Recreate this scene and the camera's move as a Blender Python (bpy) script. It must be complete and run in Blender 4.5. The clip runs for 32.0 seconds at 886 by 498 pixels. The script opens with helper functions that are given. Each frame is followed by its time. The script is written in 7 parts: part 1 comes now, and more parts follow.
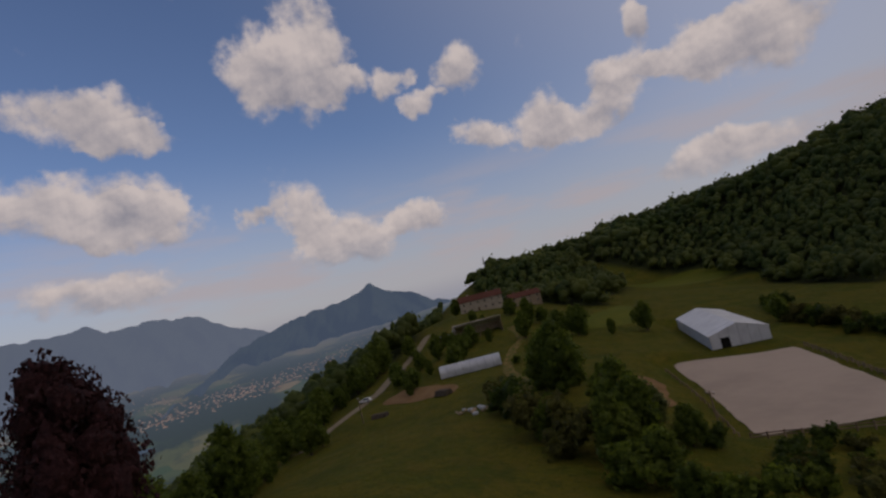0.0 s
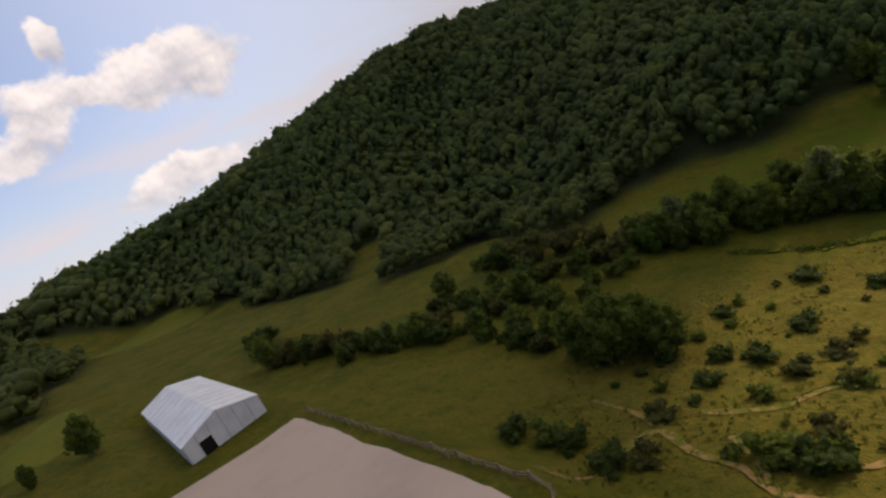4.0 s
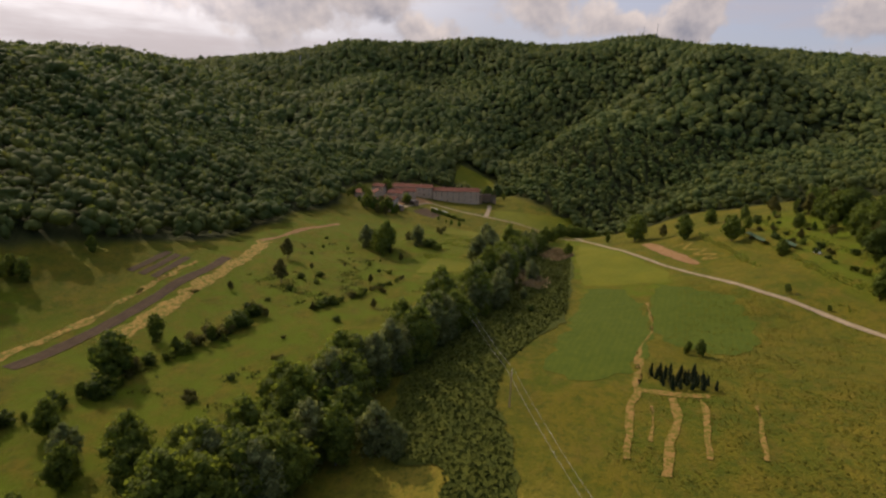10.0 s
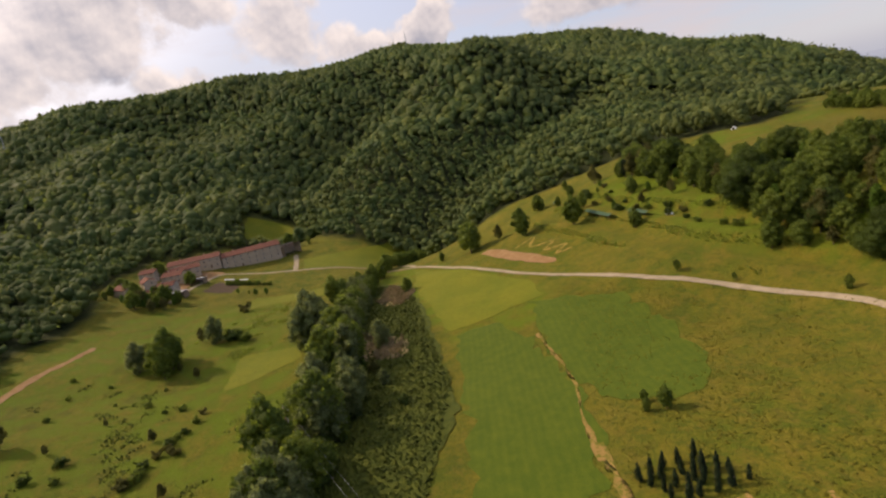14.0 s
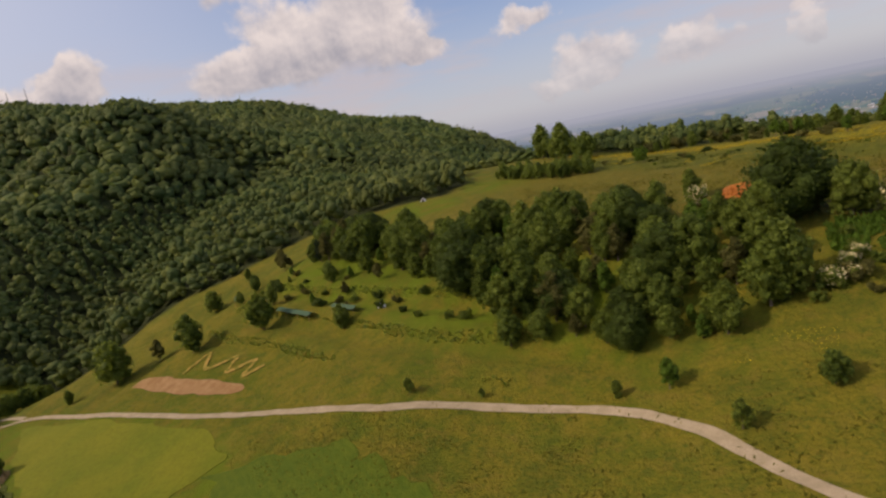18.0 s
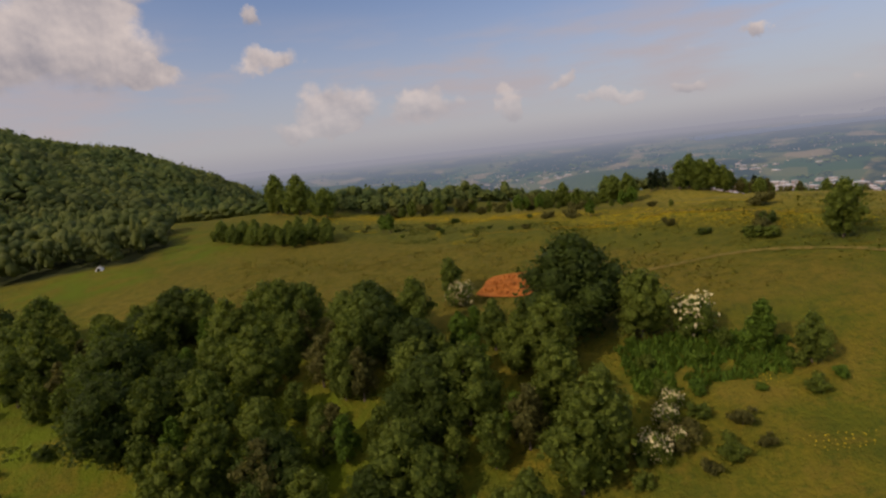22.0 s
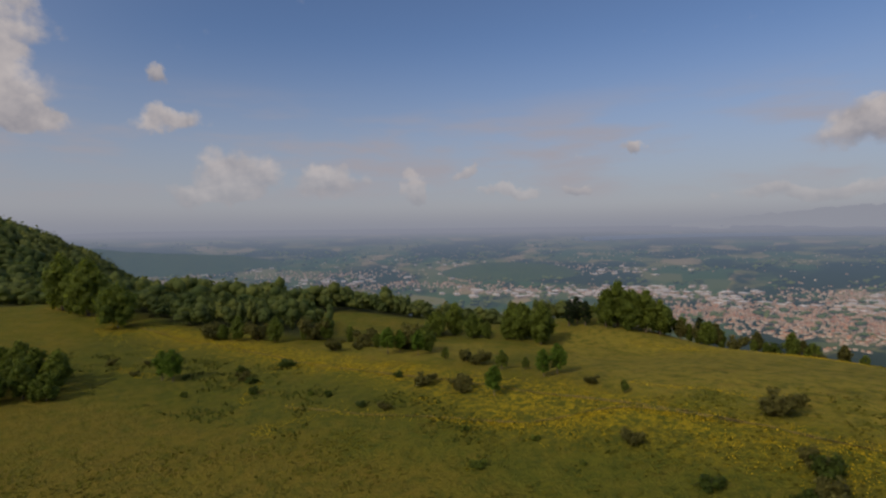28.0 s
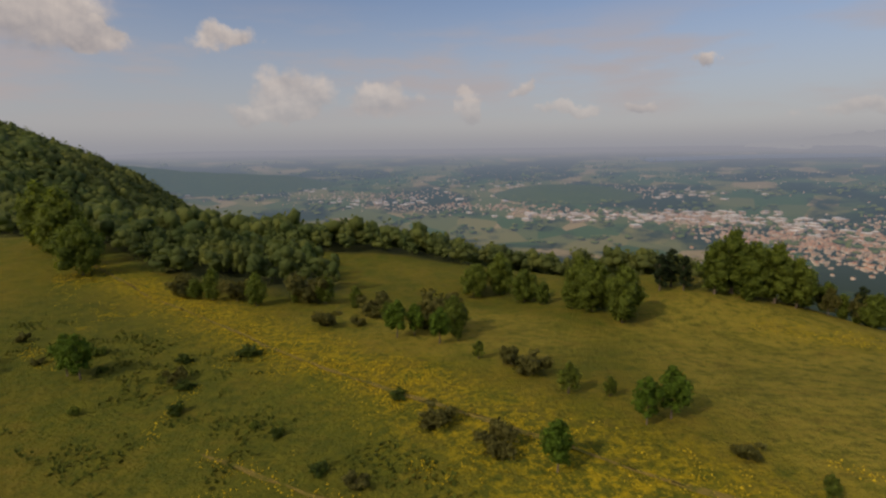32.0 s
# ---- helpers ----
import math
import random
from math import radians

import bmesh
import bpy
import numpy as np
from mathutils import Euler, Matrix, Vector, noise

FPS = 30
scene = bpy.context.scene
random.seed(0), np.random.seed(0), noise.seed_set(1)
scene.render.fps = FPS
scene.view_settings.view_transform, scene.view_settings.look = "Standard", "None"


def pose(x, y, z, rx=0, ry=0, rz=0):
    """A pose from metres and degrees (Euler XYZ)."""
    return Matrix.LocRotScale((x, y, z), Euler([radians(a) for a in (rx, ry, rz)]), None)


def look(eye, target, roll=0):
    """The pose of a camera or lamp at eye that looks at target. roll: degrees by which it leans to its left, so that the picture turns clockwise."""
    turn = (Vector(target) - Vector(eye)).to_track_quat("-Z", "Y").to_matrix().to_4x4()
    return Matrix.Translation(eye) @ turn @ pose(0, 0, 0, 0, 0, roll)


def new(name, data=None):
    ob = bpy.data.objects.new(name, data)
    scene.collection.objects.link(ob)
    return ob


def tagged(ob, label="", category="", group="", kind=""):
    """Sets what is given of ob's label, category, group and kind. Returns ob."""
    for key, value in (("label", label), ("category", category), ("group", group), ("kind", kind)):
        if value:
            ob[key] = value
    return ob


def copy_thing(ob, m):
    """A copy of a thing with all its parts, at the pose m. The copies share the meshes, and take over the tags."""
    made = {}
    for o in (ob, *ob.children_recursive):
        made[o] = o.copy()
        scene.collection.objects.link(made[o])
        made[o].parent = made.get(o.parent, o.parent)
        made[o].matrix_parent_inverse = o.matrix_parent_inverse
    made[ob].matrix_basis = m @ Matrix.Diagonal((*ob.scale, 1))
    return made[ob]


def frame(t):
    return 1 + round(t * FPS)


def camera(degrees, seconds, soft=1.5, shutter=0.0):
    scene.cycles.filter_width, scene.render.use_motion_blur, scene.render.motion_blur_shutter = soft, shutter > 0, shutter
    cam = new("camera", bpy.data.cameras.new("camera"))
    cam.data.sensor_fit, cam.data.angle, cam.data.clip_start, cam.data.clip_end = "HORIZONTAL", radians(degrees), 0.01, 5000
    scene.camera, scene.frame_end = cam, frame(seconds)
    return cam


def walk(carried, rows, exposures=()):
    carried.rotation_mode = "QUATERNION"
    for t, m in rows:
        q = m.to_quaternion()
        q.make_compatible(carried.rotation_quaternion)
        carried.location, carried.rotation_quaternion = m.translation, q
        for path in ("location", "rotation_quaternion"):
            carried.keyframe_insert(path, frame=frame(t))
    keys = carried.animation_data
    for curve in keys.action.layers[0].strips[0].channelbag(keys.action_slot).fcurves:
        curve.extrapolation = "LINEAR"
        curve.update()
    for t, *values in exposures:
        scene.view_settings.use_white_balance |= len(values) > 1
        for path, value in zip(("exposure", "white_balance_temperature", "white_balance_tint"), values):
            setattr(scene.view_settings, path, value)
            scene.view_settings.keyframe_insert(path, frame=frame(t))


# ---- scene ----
cam = camera(78.4, 32.0, soft=2.4)
PATH = [
    (0, (-0.031, 0.022, 59.986), (1.7757, -0.8176, 60.1613), -14.08),
    (0.5, (5.772, -5.006, 61.357), (7.5312, -5.9480, 61.4819), -15.02),
    (1, (11.470, -10.916, 62.036), (13.1288, -12.0293, 62.1255), -15.40),
    (1.5, (16.264, -16.995, 62.644), (17.8197, -18.2512, 62.6674), -15.89),
    (2, (20.902, -23.268, 62.625), (22.4027, -24.5720, 62.4112), -16.97),
    (2.5, (24.934, -30.031, 61.918), (26.3062, -31.4462, 61.5801), -21.01),
    (3, (28.521, -37.748, 61.038), (29.6247, -39.3752, 60.6713), -24.98),
    (3.5, (30.567, -46.320, 60.994), (31.4479, -48.0761, 60.6185), -26.48),
    (4, (31.254, -54.882, 60.884), (31.8261, -56.7590, 60.4968), -26.88),
    (4.5, (30.451, -63.595, 61.315), (30.6814, -65.5391, 60.9058), -27.51),
    (6.5, (15.799, -96.146, 60.031), (14.9648, -97.9090, 59.5866), -23.19),
    (7, (9.601, -102.745, 60.068), (8.4650, -104.3302, 59.6220), -23.04),
    (7.5, (2.192, -108.713, 60.003), (0.8452, -110.1238, 59.5608), -22.78),
    (8, (-5.500, -113.114, 60.231), (-7.1027, -114.2824, 59.9694), -22.96),
    (8.5, (-13.587, -116.063, 61.621), (-15.4254, -116.8395, 61.7574), -22.50),
    (9, (-21.900, -117.342, 62.864), (-23.8363, -117.8409, 62.8991), -17.25),
    (9.5, (-29.359, -117.831, 63.449), (-31.3262, -118.0239, 63.1465), -4.33),
    (10, (-36.414, -118.666, 63.526), (-38.3644, -118.7319, 63.0884), 2.22),
    (10.5, (-43.713, -119.124, 63.622), (-45.6582, -119.2797, 63.1845), 1.61),
    (11, (-51.389, -120.205, 63.237), (-53.3331, -120.3657, 62.7961), 1.38),
    (11.5, (-59.510, -121.246, 63.500), (-61.4475, -121.4717, 63.0603), -5.22),
    (12, (-67.828, -121.703, 63.450), (-69.7669, -121.9519, 63.0252), -14.72),
    (12.5, (-75.874, -121.290, 63.594), (-77.8201, -121.0767, 63.1837), -14.77),
    (13, (-83.842, -119.742, 63.551), (-85.7587, -119.3434, 63.1419), -13.45),
    (13.5, (-91.491, -117.840, 63.633), (-93.3954, -117.3871, 63.2224), -11.93),
    (14, (-98.686, -115.590, 63.448), (-100.5485, -114.9844, 63.0449), -11.16),
    (14.5, (-105.933, -112.743, 63.675), (-107.7503, -112.0114, 63.2723), -10.73),
    (15, (-112.575, -109.372, 63.791), (-114.3336, -108.5047, 63.3957), -10.54),
    (15.5, (-118.850, -105.524, 63.920), (-120.5130, -104.4836, 63.5303), -10.60),
    (17.5, (-140.021, -87.879, 63.047), (-141.3858, -86.4663, 62.6735), -10.97),
    (18, (-144.060, -82.370, 62.982), (-145.3001, -80.8457, 62.6125), -11.14),
    (18.5, (-147.476, -76.722, 63.054), (-148.5877, -75.0917, 62.7278), -11.25),
    (19, (-150.573, -71.183, 63.269), (-151.5372, -69.4367, 63.1327), -8.82),
    (19.5, (-153.101, -65.583, 63.947), (-153.9566, -63.7760, 63.8922), -7.93),
    (20, (-155.049, -59.776, 64.838), (-155.8206, -57.9312, 64.8402), -7.98),
    (20.5, (-156.954, -53.991, 66.053), (-157.5990, -52.0977, 66.0819), -7.98),
    (21, (-158.216, -48.004, 67.003), (-158.7634, -46.0847, 66.8747), -7.14),
    (21.5, (-159.497, -42.205, 66.944), (-159.9971, -40.2915, 66.6446), -5.93),
    (22, (-160.405, -36.423, 66.653), (-160.8063, -34.4951, 66.3044), -5.99),
    (22.5, (-161.122, -30.313, 66.335), (-161.4665, -28.3594, 66.0782), -7.39),
    (23, (-161.688, -23.903, 66.476), (-161.9693, -21.9256, 66.3799), -8.56),
    (23.5, (-161.478, -18.031, 67.585), (-161.6061, -16.0355, 67.5564), -8.71),
    (24, (-161.154, -11.734, 68.551), (-161.1277, -9.7348, 68.5165), -4.54),
    (24.5, (-160.949, -5.939, 69.713), (-160.8645, -3.9423, 69.6488), -1.73),
    (25, (-160.302, -0.106, 70.176), (-160.2420, 1.8922, 70.1040), -0.68),
    (25.5, (-160.042, 5.924, 70.878), (-159.9956, 7.9219, 70.7993), -0.58),
    (27.5, (-157.764, 28.970, 72.564), (-157.7741, 30.9691, 72.4950), -0.52),
    (28, (-157.005, 35.179, 73.374), (-157.0247, 37.1773, 73.2950), -0.70),
    (28.5, (-156.407, 41.074, 73.765), (-156.4400, 43.0590, 73.5252), -0.66),
    (29, (-155.484, 47.215, 74.116), (-155.5372, 49.1847, 73.7707), -0.79),
    (29.5, (-154.776, 53.256, 73.928), (-154.8257, 55.2397, 73.6766), 1.63),
    (30, (-154.475, 59.311, 73.950), (-154.4399, 61.3048, 73.7955), 5.98),
    (30.5, (-154.565, 65.558, 74.251), (-154.6624, 67.5339, 73.9570), 1.77),
    (31, (-154.419, 71.573, 74.499), (-154.5643, 73.5341, 74.1326), -0.81),
    (31.5, (-154.584, 77.519, 74.257), (-154.7022, 79.4821, 73.8910), -0.74),
    (32, (-154.608, 83.762, 74.012), (-154.8233, 85.7165, 73.6462), -0.65),
]
EXPOSURES = [(0, -1.2, 6900, 20), (1, -1.2, 6900, 20), (2, -1.05, 6900, 19), (3.5, -0.4, 6900, 17), (4.5, -0.1, 7100, 19), (7, 0.35, 7400, 22), (7.8, -0.15, 7300, 22), (8.5, -0.75, 6900, 21), (9.2, -1.25, 6700, 19), (9.6, -0.85, 6900, 20), (10.2, 0.2, 7100, 20), (11, 0.6, 7200, 21), (12, 0.3, 7200, 20), (13.5, 0.3, 7100, 20), (15, 0.42, 7100, 19), (18, 0.0, 7000, 20), (19, -0.15, 6700, 18), (20, -0.4, 6500, 18), (21, -0.55, 6600, 20), (22, -0.35, 7100, 21), (23, -0.32, 6700, 20), (25, -0.6, 6600, 19), (28, -0.65, 6600, 16), (29, -0.55, 7000, 18), (30, -0.55, 6700, 15), (31, -0.48, 7100, 15), (32, -0.46, 7200, 16)]
walk(cam, [(t, look(eye, target, roll)) for t, eye, target, roll in PATH], EXPOSURES)

# ---- world, sun ----
SUN_AZ, SUN_EL = radians(-137), radians(36)
to_sun = Vector((math.sin(SUN_AZ) * math.cos(SUN_EL), math.cos(SUN_AZ) * math.cos(SUN_EL), math.sin(SUN_EL)))
world = bpy.data.worlds.new("sky")
world.use_nodes = True
scene.world = world


class Nodes:
    """Short hand for a node tree."""
    def __init__(self, tree):
        self.tree = tree

    def add(self, kind, **sets):
        node = self.tree.nodes.new(kind)
        for key, value in sets.items():
            if key == "op":
                node.operation = value
            elif key == "kind":
                node.noise_type = value
            elif key == "blend":
                node.data_type = value
            elif key == "feature":
                node.feature = value
        return node

    def put(self, socket, value):
        if hasattr(value, "is_output"):
            self.tree.links.new(value, socket)
        elif value is not None:
            socket.default_value = value

    def math(self, op, a, b=None, c=None, clamp=False):
        node = self.add("ShaderNodeMath", op=op)
        node.use_clamp = clamp
        for n, v in enumerate((a, b, c)):
            self.put(node.inputs[n], v)
        return node.outputs[0]

    def vec(self, op, a, b=None, out=0):
        node = self.add("ShaderNodeVectorMath", op=op)
        self.put(node.inputs[0], a)
        if b is not None:
            self.put(node.inputs[1], b)
        return node.outputs[out]

    def noise(self, at, scale, detail=3.0, rough=0.55, colour=False):
        node = self.add("ShaderNodeTexNoise")
        self.put(node.inputs["Vector"], at)
        for key, v in (("Scale", scale), ("Detail", detail), ("Roughness", rough)):
            node.inputs[key].default_value = v
        return node.outputs[1 if colour else 0]

    def span(self, v, lo, hi, a=0.0, b=1.0, smooth=True):
        node = self.add("ShaderNodeMapRange")
        node.interpolation_type = "SMOOTHSTEP" if smooth else "LINEAR"
        for n, x in enumerate((v, lo, hi, a, b)):
            self.put(node.inputs[n], x)
        return node.outputs[0]

    def mix(self, f, a, b):
        node = self.add("ShaderNodeMix", blend="RGBA")
        self.put(node.inputs[0], f)
        self.put(node.inputs[6], (*a, 1) if isinstance(a, tuple) else a)
        self.put(node.inputs[7], (*b, 1) if isinstance(b, tuple) else b)
        return node.outputs[2]

    def scaled(self, a, f):
        node = self.add("ShaderNodeVectorMath", op="SCALE")
        self.put(node.inputs[0], a)
        self.put(node.inputs[3], f)
        return node.outputs[0]


w = Nodes(world.node_tree)
sky = w.add("ShaderNodeTexSky")
sky.sky_type, sky.sun_disc = "NISHITA", False
sky.sun_elevation, sky.sun_rotation = SUN_EL, SUN_AZ
sky.air_density, sky.dust_density, sky.ozone_density = 1.0, 0.5, 3.0
way = w.add("ShaderNodeTexCoord").outputs["Generated"]
parts = w.add("ShaderNodeSeparateXYZ")
w.put(parts.inputs[0], way)
# bearing from 57 degrees on, 0 to 360, and elevation, both in degrees
bearing = w.math("MULTIPLY", w.math("ARCTAN2", parts.outputs[0], parts.outputs[1]), 57.2958)
bearing = w.math("FLOORED_MODULO", w.math("SUBTRACT", bearing, 57.0), 360.0)
height = w.math("MULTIPLY", w.math("ARCSINE", parts.outputs[2]), 57.2958)
dome = w.add("ShaderNodeCombineXYZ")
w.put(dome.inputs[0], bearing)
w.put(dome.inputs[1], height)
billow = w.vec("SUBTRACT", w.noise(dome.outputs[0], 0.17, 6.0, 0.58, colour=True), (0.5, 0.5, 0.5))
bent = w.vec("MULTIPLY_ADD", billow, (9.0, 6.0, 0.0))
w.put(bent.node.inputs[2], dome.outputs[0])
# the cumulus clouds: bearing, elevation, half width, half height
CLOUDS_EAST = [(100, 26, 3.6, 4.6), (105.5, 26.8, 4.4, 6.5), (108.2, 23, 3, 2), (113.8, 23, 2.4, 1.8), (121, 22.6, 3.6, 2.8), (116.7, 20, 2.4, 1.2), (121.3, 16, 2.4, 2), (127.3, 15.4, 3.6, 2.8),
               (132.8, 13.9, 6.6, 1.8), (138, 16.6, 4, 2.1), (144, 16.6, 4.6, 2.5), (149.5, 15.5, 5.5, 3.2), (139, 21, 1.6, 2.1), (83, 23.2, 6, 2.6), (86.5, 20.6, 4, 1.5),
               (81, 15.6, 9.5, 3), (87, 13.8, 5.5, 2.2), (101.7, 11.6, 3, 3.4), (96.9, 13, 2.4, 1.3), (105.7, 8.5, 6.2, 2.7), (113.8, 8.8, 3.4, 1.6), (83, 7.6, 6.5, 2.2), (144, 6.5, 7, 1.6)]
CLOUDS_SUN = [(190, 19, 13, 7), (213, 14, 9, 5), (232, 29, 12, 5), (234, 20, 9, 4), (241, 12, 8, 3.4), (262, 18.5, 8, 7), (256, 14, 9, 5), (276, 13, 5, 4), (289, 9.8, 4, 2.4), (250, 10, 5, 4), (283, 10.6, 3, 2),
              (240, 42, 26, 9), (205, 25, 12, 8), (222, 26, 10, 7), (248, 27, 12, 7), (200, 10, 10, 4), (270, 17, 3, 3), (266, 8.8, 4, 2)]
CLOUDS_PLAIN = [(291, 10.6, 3.3, 2.4), (303, 22, 6, 3.6), (306, 19, 4, 3), (314, 24, 7, 3), (310, 12, 5, 4.5), (304, 9.8, 4.5, 2.2), (320, 23, 6, 3.6), (328, 24, 5.4, 3.6), (318, 17, 6, 4), (317, 11, 7.5, 3.8), (323, 9.6, 2.8, 1.2),
                (332.5, 10.4, 3.4, 1.2), (339.5, 5.6, 4.2, 2.2), (336, 3.6, 4.4, 0.9), (348, 4.5, 3.4, 1.5), (356.3, 4.6, 1.6, 1.6), (2, 6.2, 1.6, 0.9), (6.5, 3.6, 3, 0.8), (13.2, 3.9, 1.2, 0.7),
                (19.5, 7.5, 1.2, 0.9), (38, 8, 5, 1.8), (34, 3, 6.6, 1.0), (332, 14, 1.3, 1.0), (335, 45, 16, 6)]
mass = None
for az, el, wide, tall in CLOUDS_EAST + CLOUDS_SUN + CLOUDS_PLAIN:
    off = w.vec("MULTIPLY_ADD", bent, (1 / wide, 1 / tall, 0))
    off.node.inputs[2].default_value = (-((az - 57) % 360) / wide, -el / tall, 1)
    full = w.math("MAXIMUM", w.math("SUBTRACT", 2.5, w.vec("DOT_PRODUCT", off, off, 1)), 0.0)
    mass = w.scaled(off, full) if mass is None else w.vec("ADD", w.scaled(off, full), mass)
pile = w.add("ShaderNodeSeparateXYZ")
w.put(pile.inputs[0], mass)
heavy = pile.outputs[2]
puff = w.math("SUBTRACT", w.math("MINIMUM", heavy, 1.6), 0.5)
grain = w.noise(dome.outputs[0], 0.2, 5.0, 0.5)
curl = w.noise(dome.outputs[0], 0.75, 5.0, 0.55)
dense = w.math("ADD", puff, w.math("MULTIPLY", w.math("SUBTRACT", grain, 0.5), 1.5))
dense = w.math("ADD", dense, w.math("MULTIPLY", w.math("SUBTRACT", curl, 0.5), 1.0))
aloft = w.noise(w.vec("MULTIPLY", way, (1.0, 1.0, 1.6)), 3.2, 6.0, 0.6)
aloft = w.math("SUBTRACT", w.math("MULTIPLY", aloft, 7.0), 3.2)
dense = w.math("MAXIMUM", dense, w.math("SUBTRACT", aloft, w.span(height, 30.0, 46.0, 4.0, 0.0)))
cover = w.span(dense, -0.2, 0.75)
# cloud tops are lit from the sun's side, their bellies are grey
lean = w.vec("ADD", dome.outputs[0], (0.8, 1.3, 0.0))
lit = w.math("MULTIPLY", w.math("SUBTRACT", grain, w.noise(lean, 0.2, 5.0, 0.5)), 1.6)
lean = w.vec("ADD", dome.outputs[0], (0.25, 0.4, 0.0))
lit = w.math("ADD", lit, w.math("MULTIPLY", w.math("SUBTRACT", curl, w.noise(lean, 0.75, 5.0, 0.55)), 0.55))
lit = w.math("ADD", lit, w.math("MULTIPLY", w.math("DIVIDE", pile.outputs[1], w.math("ADD", heavy, 0.3)), 0.42))
lit = w.math("ADD", lit, 0.66)
thick = w.span(heavy, 1.3, 3.2)
lit = w.math("SUBTRACT", lit, w.math("MULTIPLY", thick, 0.34), clamp=True)
cloud = w.mix(lit, (2.9, 3.1, 3.7), (7.4, 7.0, 6.7))
near_sun = w.span(w.vec("DOT_PRODUCT", way, tuple(to_sun), 1), 0.78, 1.0)
cloud = w.scaled(cloud, w.math("ADD", 0.85, w.math("MULTIPLY", near_sun, 1.8)))
haze = w.span(height, -3.0, 20.0, 0.97, 0.0)
clear = w.vec("MULTIPLY", sky.outputs[0], (0.92, 1.0, 1.12))
sunward = w.span(w.vec("DOT_PRODUCT", way, tuple(to_sun), 1), -0.15, 0.95, 0.0, 0.85)
clear = w.mix(sunward, clear, (5.6, 5.8, 6.1))
clear = w.mix(w.span(w.vec("DOT_PRODUCT", way, tuple(to_sun), 1), 0.6, 1.0), clear, (15.0, 15.0, 15.0))
open_air = w.mix(haze, clear, (4.0, 4.2, 4.6))
bank = w.noise(w.vec("MULTIPLY", dome.outputs[0], (0.35, 1.6, 0.0)), 0.16, 5.0, 0.55)
bank = w.math("MULTIPLY", w.span(bank, 0.42, 0.66, 0.0, 0.7), w.math("MULTIPLY", w.span(height, 1.5, 5.0), w.span(height, 15.0, 8.0)))
open_air = w.mix(bank, open_air, (4.5, 4.2, 4.35))
open_air = w.mix(w.span(height, -0.4, 2.6, 0.7, 0.0), open_air, (2.75, 3.1, 3.8))
veil = w.math("MULTIPLY", cover, w.span(height, 0.5, 9.0, 0.35, 0.95))
# the eastern sky, full of sunlit cumulus and haze, is the brightest away from the sun
east = w.math("ADD", 1.0, w.math("MULTIPLY", w.span(bearing, 132.0, 85.0), 0.6))
w.put(world.node_tree.nodes["Background"].inputs[0], w.scaled(w.mix(veil, open_air, cloud), east))
world.node_tree.nodes["Background"].inputs[1].default_value = 0.12
lamp = bpy.data.lights.new("sun", "SUN")
lamp.energy, lamp.angle, lamp.color = 3.3, radians(0.6), (1.0, 0.86, 0.66)
sun = new("sun", lamp)
sun.rotation_euler = to_sun.to_track_quat("Z", "Y").to_euler()

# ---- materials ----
# emission colours of the haze painted onto far surfaces
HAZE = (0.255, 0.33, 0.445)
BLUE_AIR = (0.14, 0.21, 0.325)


def shader(name, build, rough=0.9, bump=0.0, translucent=0.0, hazy=0.0, metal=0.0, spec=0.12, air=HAZE):
    """A material whose colour build(nodes, place) gives, as colour or (colour, relief)."""
    m = bpy.data.materials.new(name)
    m.use_nodes = True
    t = Nodes(m.node_tree)
    base = m.node_tree.nodes["Principled BSDF"]
    place = t.add("ShaderNodeNewGeometry").outputs["Position"]
    made = build(t, place)
    colour, relief = made if isinstance(made, tuple) and len(made) == 2 else (made, None)
    t.put(base.inputs["Base Color"], (*colour, 1) if isinstance(colour, tuple) else colour)
    base.inputs["Roughness"].default_value, base.inputs["Metallic"].default_value = rough, metal
    base.inputs["Specular IOR Level"].default_value = spec
    if relief is not None and bump:
        node = t.add("ShaderNodeBump")
        node.inputs["Strength"].default_value, node.inputs["Distance"].default_value = 1.0, bump
        t.put(node.inputs["Height"], relief)
        t.put(base.inputs["Normal"], node.outputs[0])
    end = base.outputs[0]
    if translucent:
        leaf = t.add("ShaderNodeBsdfTranslucent")
        t.put(leaf.inputs[0], t.vec("MULTIPLY", colour, (1.7, 1.6, 1.2)))
        both = t.add("ShaderNodeMixShader")
        both.inputs[0].default_value = translucent
        t.put(both.inputs[1], end)
        t.put(both.inputs[2], leaf.outputs[0])
        end = both.outputs[0]
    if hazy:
        # the far backdrop: haze put into the surface as emission, by distance or fixed share
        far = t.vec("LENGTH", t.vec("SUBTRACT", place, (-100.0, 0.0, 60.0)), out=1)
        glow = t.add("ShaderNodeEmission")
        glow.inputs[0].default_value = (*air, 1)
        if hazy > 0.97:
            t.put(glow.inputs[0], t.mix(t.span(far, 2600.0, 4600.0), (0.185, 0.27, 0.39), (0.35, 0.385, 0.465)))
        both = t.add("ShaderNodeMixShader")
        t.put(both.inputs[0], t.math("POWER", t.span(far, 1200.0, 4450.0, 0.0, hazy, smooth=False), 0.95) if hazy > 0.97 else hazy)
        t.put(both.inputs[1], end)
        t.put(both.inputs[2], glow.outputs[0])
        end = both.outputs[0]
    t.put(m.node_tree.nodes["Material Output"].inputs[0], end)
    return m


def chance(t):
    return t.add("ShaderNodeObjectInfo").outputs["Random"]


def island(t):
    return t.add("ShaderNodeNewGeometry").outputs["Random Per Island"]


def attribute(t, name):
    node = t.add("ShaderNodeAttribute")
    node.attribute_name = name
    return node.outputs["Fac"]


